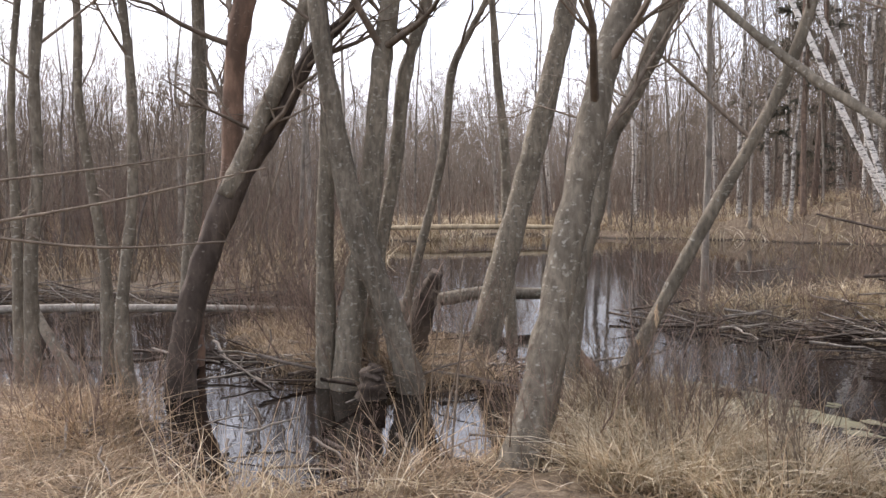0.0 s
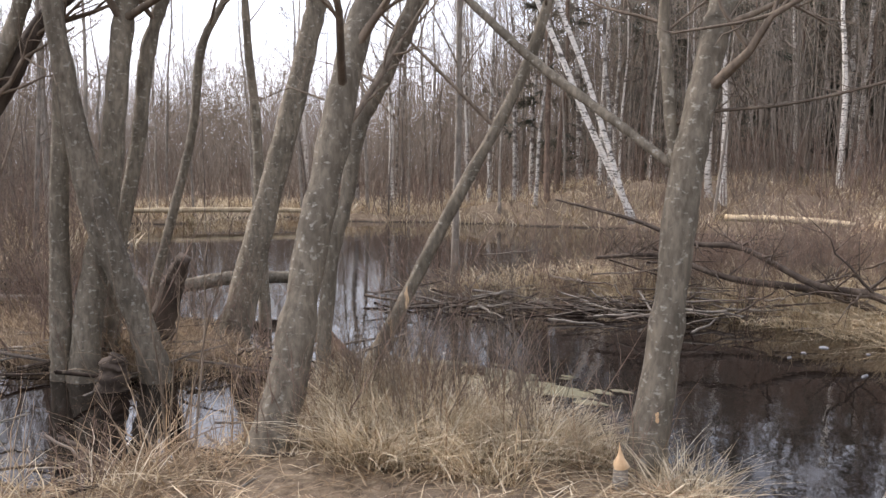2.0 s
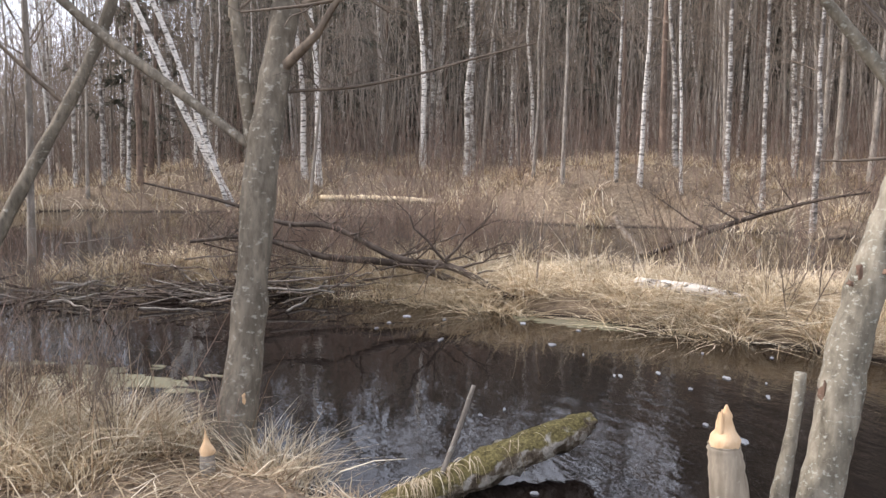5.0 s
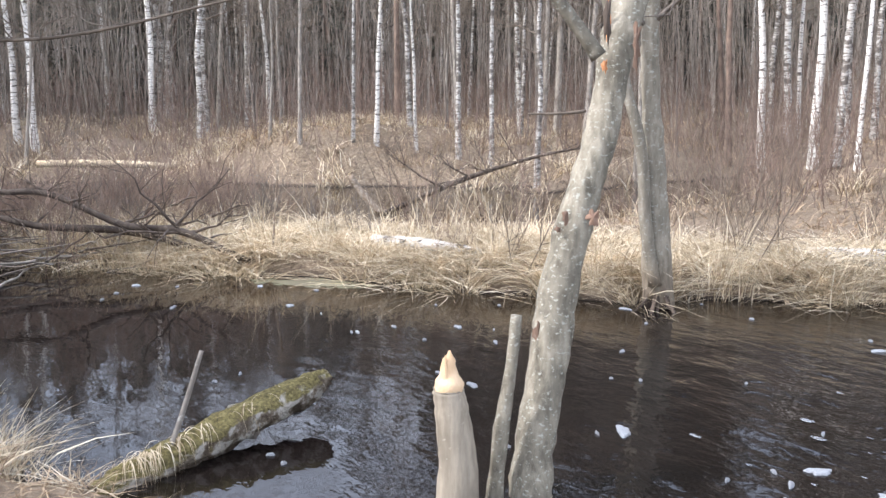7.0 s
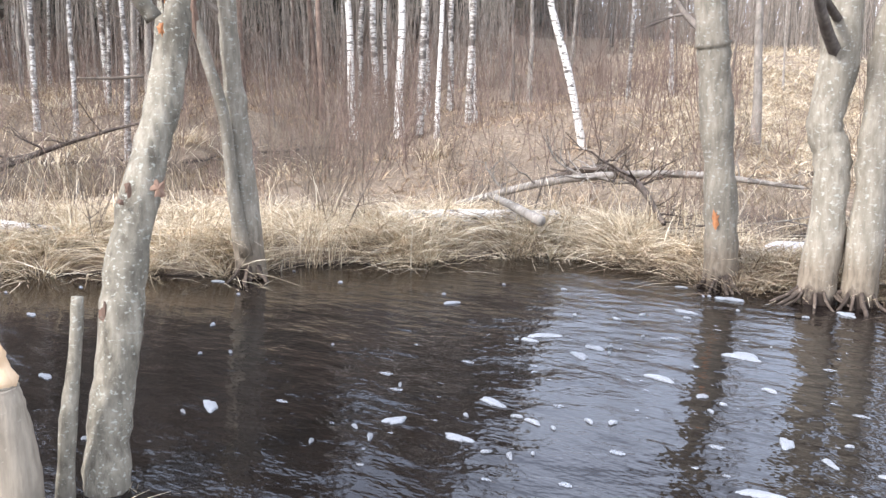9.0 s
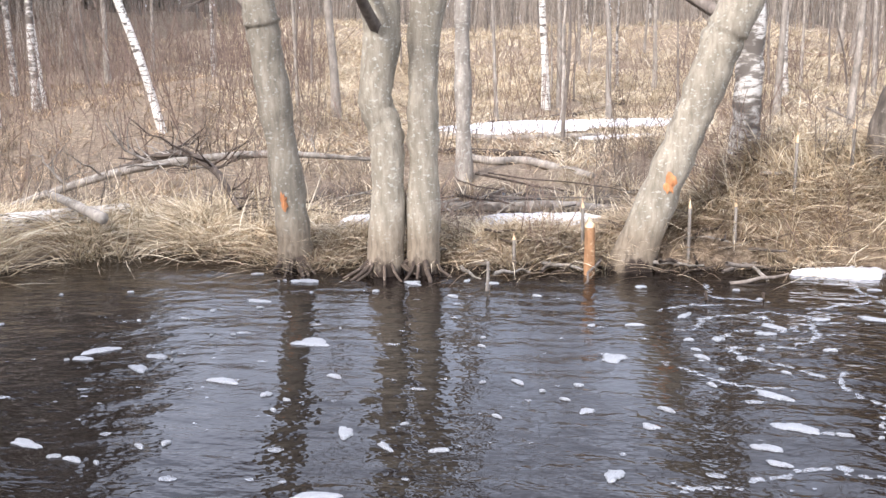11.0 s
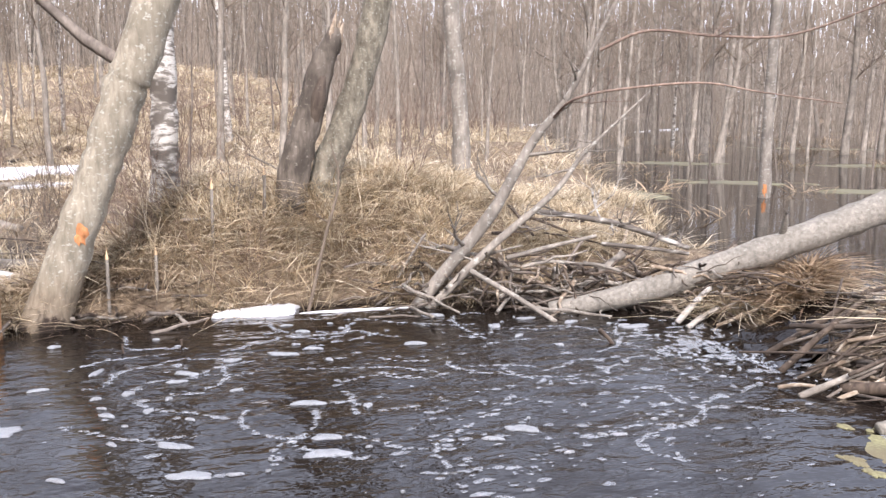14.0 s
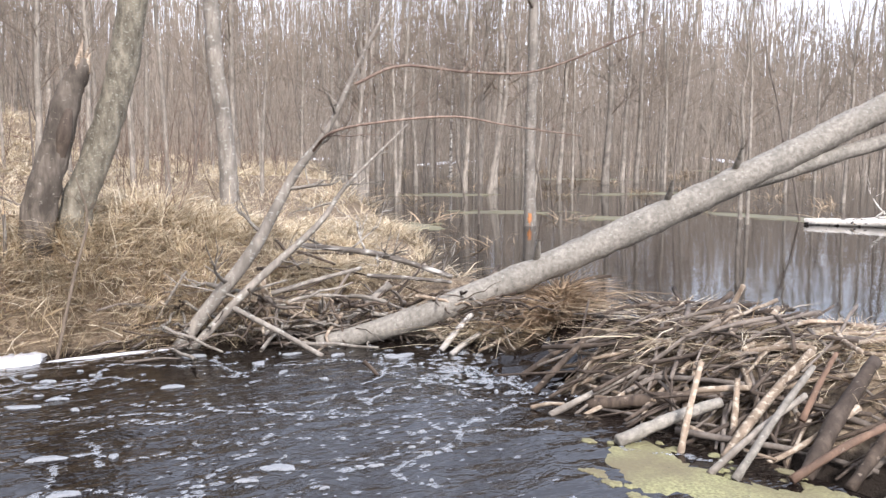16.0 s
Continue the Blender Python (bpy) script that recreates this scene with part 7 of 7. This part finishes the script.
def spillway():
    """The tongue of water that runs down through the gap in the dam."""
    line = smooth_line([(5.62, -6.1, 0.284, 0.3), (5.55, -5.8, 0.27, 0.28), (5.5, -5.45, 0.17, 0.3), (5.48, -5.1, 0.07, 0.36), (5.45, -4.75, 0.012, 0.46), (5.42, -4.5, -0.02, 0.55)], 4)
    r = np.random.default_rng(12)
    cols = np.linspace(-1, 1, 13)
    v = np.array([(x + c * w, y + 0.08 * c * c, z + 0.016 * r.standard_normal() - 0.03 * c * c) for x, y, z, w in line for c in cols])
    n, k = len(line), len(cols)
    i, j = np.meshgrid(np.arange(n - 1), np.arange(k - 1), indexing="ij")
    a = i * k + j
    me = to_mesh("spillway_water", v, np.stack([a, a + 1, a + k + 1, a + k], -1).reshape(-1, 4), M_RIVER)
    tagged(new("spillway_water", me), "white-flecked water running through the gap in the dam", "water", kind="structure")
    # froth where it runs out
    p = np.stack([r.normal(5.45, 0.3, 260), r.normal(-4.75, 0.22, 260), np.full(260, 0.012)], -1)
    p[:, 2] += 0.16 * (-(p[:, 1] + 4.95)).clip(0)
    ang = np.linspace(0, 2 * np.pi, 8, endpoint=False)
    rr = r.uniform(0.005, 0.024, (260, 1)) * r.uniform(0.4, 1.5, (260, 8))
    rim = np.stack([p[:, :1] + np.cos(ang) * rr * 1.6, p[:, 1:2] + np.sin(ang) * rr, np.repeat(p[:, 2:], 8, 1)], -1)
    top = (p + [0, 0, 0.012])[:, None]
    i, j = np.meshgrid(np.arange(260), np.arange(8), indexing="ij")
    f = np.stack([i * 9 + j, i * 9 + (j + 1) % 8, i * 9 + 8], -1).reshape(-1, 3)
    tagged(new("spillway_froth", to_mesh("spillway_froth", np.concatenate([rim, top], 1).reshape(-1, 3), f, M_FROTH)), "white froth where the spillway meets the river", "foam", kind="stuff")


spillway()
hanging_grass()
for i, (x, y) in enumerate(((6.3, -5.0), (6.1, -5.05), (5.6, -5.2))):
    log("stick", "wet white stick at the spillway", [(x, y, 0.02, 0.014), (x - 0.1, y - 0.2, 0.12, 0.014), (x - 0.16, y - 0.42, 0.25, 0.012)], M_STICK, 120 + i, 7, 0.06, category="stick")

# beaver scars
scar('grey alder with an orange beaver-gnawed scar at the shore', 7.305, 2.076, 0.546, 0.032, 0.085, (-0.94, -0.35))
scar('stout leaning alder with bright orange gnawed scars', 7.550, -0.775, 0.670, 0.06, 0.11, (-1.00, 0.06))
scar('stout leaning alder with bright orange gnawed scars', 7.565, -0.659, 0.534, 0.03, 0.06, (-1.00, 0.04))
scar('flooded alder with an orange gnawed foot in the pond', 11.219, -9.772, 0.391, 0.035, 0.09, (-0.77, 0.64))
scar("rough-barked leaning alder with gnawed wounds at the water's edge", 2.400, 2.844, 0.666, 0.022, 0.062, (-0.61, -0.79), M_RED)
scar("rough-barked leaning alder with gnawed wounds at the water's edge", 2.685, 2.865, 1.127, 0.027, 0.027, (-0.65, -0.76), M_RED)
scar("rough-barked leaning alder with gnawed wounds at the water's edge", 2.800, 2.917, 1.939, 0.013, 0.089, (-0.66, -0.75), M_GNAWED)
scar('grey alder with a beaver cut beside dark water', 0.291, 4.338, 0.405, 0.014, 0.035, (-0.08, -1.00), M_FRESH)
scar('slender leaning alder with gnawed pale patches at its foot', -1.465, 7.086, 0.554, 0.025, 0.09, (0.19, -0.98), M_FRESH)
scar('slender leaning alder with gnawed pale patches at its foot', -1.590, 7.061, 0.305, 0.025, 0.08, (0.21, -0.98), M_FRESH)


def limb_of(label, name, ctrl, material, sides=9):
    """A limb that grows from a standing tree."""
    owner = next(o for o in scene.objects if o.get("label") == label)
    line = smooth_line(ctrl, 5)
    return part(name, tube_mesh(name, (line[:, :3] - np.array(owner.location))[None], line[:, 3][None], material, sides, 0.04, np.random.default_rng(7), cap=True), owner)


SNAG = "dark broken snag of a double alder on the mound"
for dx, dy, h in ((0.0, 0.0, 0.2), (-0.04, 0.03, 0.12), (0.03, -0.05, 0.15), (-0.02, -0.05, 0.1)):
    limb_of(SNAG, "splinter", [(8.38 + dx, -2.81 + dy, 2.08, 0.03), (8.375 + dx, -2.82 + dy, 2.12 + 0.6 * h, 0.02), (8.37 + dx, -2.84 + dy, 2.14 + h, 0.004)], M_STICK, 6)
limb_of(SNAG, "bark_flap", [(8.37, -2.62, 1.4, 0.05), (8.3, -2.66, 1.62, 0.06), (8.31, -2.7, 1.8, 0.03)], M_DEAD, 8)
ROUGH = "rough-barked leaning alder with gnawed wounds at the water's edge"
limb_of(ROUGH, "branch", [(2.680, 2.830, 1.790, 0.036), (2.620, 2.860, 1.880, 0.030), (2.510, 2.910, 2.030, 0.026), (2.345, 2.985, 2.255, 0.018)], M_NEAR)
limb_of(ROUGH, "twig", [(2.610, 2.820, 1.570, 0.008), (2.490, 2.860, 1.560, 0.006), (2.370, 2.890, 1.560, 0.004)], M_TWIG, 6)
limb_of("smooth grey alder standing on the sedge bank", "stem", [(5.360, 5.180, 0.190, 0.055), (5.280, 5.220, 0.670, 0.050), (5.230, 5.240, 1.250, 0.046), (5.120, 5.320, 1.770, 0.042), (4.977, 5.424, 2.446, 0.036), (4.812, 5.544, 3.226, 0.020)], M_SHORE, 12)
scar(ROUGH, 2.660, 2.760, 1.930, 0.018, 0.110, (-0.66, -0.75), M_DEAD)
scar(ROUGH, 2.790, 2.730, 1.850, 0.020, 0.130, (-0.68, -0.73), M_RED)
scar(ROUGH, 2.660, 2.770, 1.750, 0.014, 0.030, (-0.66, -0.75), M_GNAWED)
scar(ROUGH, 2.410, 2.890, 0.630, 0.016, 0.070, (-0.60, -0.80), M_DEAD)
scar(ROUGH, 2.460, 2.820, 0.150, 0.008, 0.120, (-0.62, -0.78), M_DEAD)
scar(ROUGH, 2.610, 2.760, 1.140, 0.030, 0.035, (-0.65, -0.76), M_RED)
scar(ROUGH, 2.520, 2.830, 1.140, 0.016, 0.030, (-0.63, -0.78), M_RED)
scar(ROUGH, 2.500, 2.850, 1.090, 0.016, 0.020, (-0.62, -0.78), M_RED)

# ice, snow strips and foam
lay("snow_patch", "flat strip of snow on the far pond shore", "snow", blob("snow_patch", 4, 6.0, 0.5, 0.06, M_SNOW), 44, -20, 0.28, radians(-62))
lay("snow_patch", "flat strip of snow under the flooded wood", "snow", blob("snow_patch", 5, 5.0, 0.35, 0.05, M_SNOW), 38, -27, 0.27, radians(-55))
lay("snow_patch", "long strip of ice and snow on the far pond", "snow", blob("snow_patch", 6, 9.0, 0.5, 0.05, M_SNOW), 33, -42, 0.27, radians(-40))
lay("snow_patch", "old snow between fallen logs", "snow", blob("snow_patch", 7, 1.2, 0.25, 0.05, M_SNOW, 0.09), 16.3, -1.2, 0.24, radians(-80))
lay("snow_patch", "scrap of old snow behind the shore trees", "snow", blob("snow_patch", 8, 0.5, 0.14, 0.06, M_SNOW), 8.9, 0.2, 0.14, radians(-80))
lay("snow_patch", "scrap of old snow by the shore alder", "snow", blob("snow_patch", 9, 0.35, 0.12, 0.06, M_SNOW), 8.7, 1.75, 0.14, radians(-70))


def flecks():
    """Countless small bubbles and flecks, and the froth below the spillway."""
    r = np.random.default_rng(9)
    n = 330
    x, y = r.uniform(2.2, 7.3, n), r.uniform(-4.7, 3.0, n)
    m = 420
    t = r.uniform(0, 1, m) ** 0.7
    a = np.radians(r.normal(118, 20, m))
    sx, sy = 5.7 + np.cos(a) * t * 3.2, -4.5 + np.sin(a) * t * 2.6
    wave = 0.06 * np.sin(sx * 9 + sy * 4)
    x, y = np.concatenate([x, sx]), np.concatenate([y, sy + wave])
    ok = ground_height(x, y) < -0.1
    x, y = x[ok], y[ok]
    k = 7
    size = 0.006 + 0.02 * r.uniform(size=len(x)) ** 3
    ang = np.linspace(0, 2 * np.pi, k, endpoint=False)
    rr = r.uniform(0.7, 1.3, (len(x), k))
    long = r.uniform(1, 2.2, (len(x), 1))
    v = np.stack([x[:, None] + np.cos(ang) * rr * size[:, None], y[:, None] + np.sin(ang) * rr * size[:, None] * long, np.full((len(x), k), 0.004)], -1)
    c = np.stack([x, y, 0.004 + size * 0.4], -1)[:, None]
    pts = np.concatenate([v, c], 1).reshape(-1, 3)
    i, j = np.meshgrid(np.arange(len(x)), np.arange(k), indexing="ij")
    f = np.stack([i * (k + 1) + j, i * (k + 1) + (j + 1) % k, i * (k + 1) + k], -1).reshape(-1, 3)
    tagged(new("foam_flecks", to_mesh("foam_flecks", pts, f, M_FROTH)), "countless small foam flecks on the dark river", "foam", kind="stuff")


def froth():
    """Ragged lines of foam drawn out by the current below the dam."""
    r = np.random.default_rng(19)
    spots = []
    for _ in range(46):
        x, y = r.uniform(4.0, 7.2), r.uniform(-4.6, -1.2)
        a, turn = radians(r.normal(70, 16)), r.normal(0, 0.05)
        for _ in range(int(r.integers(10, 56))):
            a += turn * 0.3 + r.normal(0, 0.22)
            x, y = x + math.cos(a) * 0.022, y + math.sin(a) * 0.022
            if r.uniform() < 0.8:
                spots.append((x + r.normal(0, 0.008), y + r.normal(0, 0.008), r.uniform(0.006, 0.02)))
    for _ in range(150):
        spots.append((r.normal(5.75, 0.35), r.normal(-4.75, 0.22), r.uniform(0.008, 0.04)))
    p = np.array(spots)
    p = p[ground_height(p[:, 0], p[:, 1]) < 0.0]
    k = 7
    ang = np.linspace(0, 2 * np.pi, k, endpoint=False)
    rr = r.uniform(0.6, 1.4, (len(p), k)) * p[:, 2:]
    v = np.stack([p[:, :1] + np.cos(ang) * rr, p[:, 1:2] + np.sin(ang) * rr * 1.3, np.full((len(p), k), 0.003)], -1)
    c = np.stack([p[:, 0], p[:, 1], 0.004 + p[:, 2] * 0.35], -1)[:, None]
    i, j = np.meshgrid(np.arange(len(p)), np.arange(k), indexing="ij")
    f = np.stack([i * (k + 1) + j, i * (k + 1) + (j + 1) % k, i * (k + 1) + k], -1).reshape(-1, 3)
    tagged(new("foam_threads", to_mesh("foam_threads", np.concatenate([v, c], 1).reshape(-1, 3), f, M_FROTH)), "ragged white lines of foam drawn out on the current", "foam", kind="stuff")


flecks()
froth()
tip = log("broken_tip", "pale splintered end of the broken branch", [(0.37, 4.69, 1.61, 0.021), (0.41, 4.665, 1.585, 0.02), (0.45, 4.645, 1.565, 0.008)], M_FRESH, 140, 9, 0.2, category="wood")

shrubs(np.random.default_rng(61), 22, (-2.0, 2.6), (9.4, 11.4), (4, 4, 2, 1), (0.5, 0.9), -0.2)
r = np.random.default_rng(62)
grass("dead_grass", "grass tufts standing among the drift sticks", r, tussocks(r, 60, (-2.2, 3.0), (9.2, 11.4), 70, 0.12, -0.2), 0.42, 0.004, 0.9, 0.6, M_GRASS)
grass("sedge", "golden sedge covering the mound beside the dam", r, tussocks(r, 190, (7.4, 11.2), (-7.0, -1.7), 80, 0.085, 0.04), 0.24, 0.0042, 0.9, 0.7, M_GRASS)
grass("dead_grass", "upright dry stalks on the bank of the mound", r, tussocks(r, 40, (7.5, 8.6), (-4.2, -1.2), 16, 0.1, 0.0), 0.42, 0.0036, 0.5, 0.5, M_GRASS)
grass("sedge", "flattened golden sedge on the mound", r, tussocks(r, 120, (7.3, 10.5), (-6.0, -1.7), 60, 0.15, 0.04), 0.2, 0.0042, 1.6, 1.6, M_GRASS)
grass("sedge", "golden grass on the wooded slope behind the hollow", r, tussocks(r, 900, (10, 32), (-14, 10), 34, 0.3, 0.15, test=lambda x, y: (np.abs(x - 19) / 4.5 + np.abs(y - 0.8) / 3.6 > 1.25) & ((x > 13) | (y < -1.8)) & (y < 0.36 * x)), 0.34, 0.006, 1.2, 0.9, M_GRASS)
grass("sedge", "golden grass on the open slope below the far wood", r, tussocks(r, 900, (24, 58), (-9, 26), 26, 0.5, 0.3, test=lambda x, y: y < 0.42 * x), 0.5, 0.013, 1.2, 0.9, M_GRASS)
grass("dead_grass", "brown tufts standing in the flooded wood", r, tussocks(r, 90, (8.8, 34), (-34, -7), 26, 0.16, -0.6, 0.2, test=lambda x, y: x > -0.62 * y), 0.3, 0.008, 1.2, 0.8, M_GRASS_BROWN, 0.28)
clump = np.array([2.18, 2.7]) + r.normal(0, 0.07, (170, 2))
grass("dead_grass", "dry blades at the foot of the gnawed stump", r, clump, 0.17, 0.0022, 1.2, 0.9, M_GRASS)
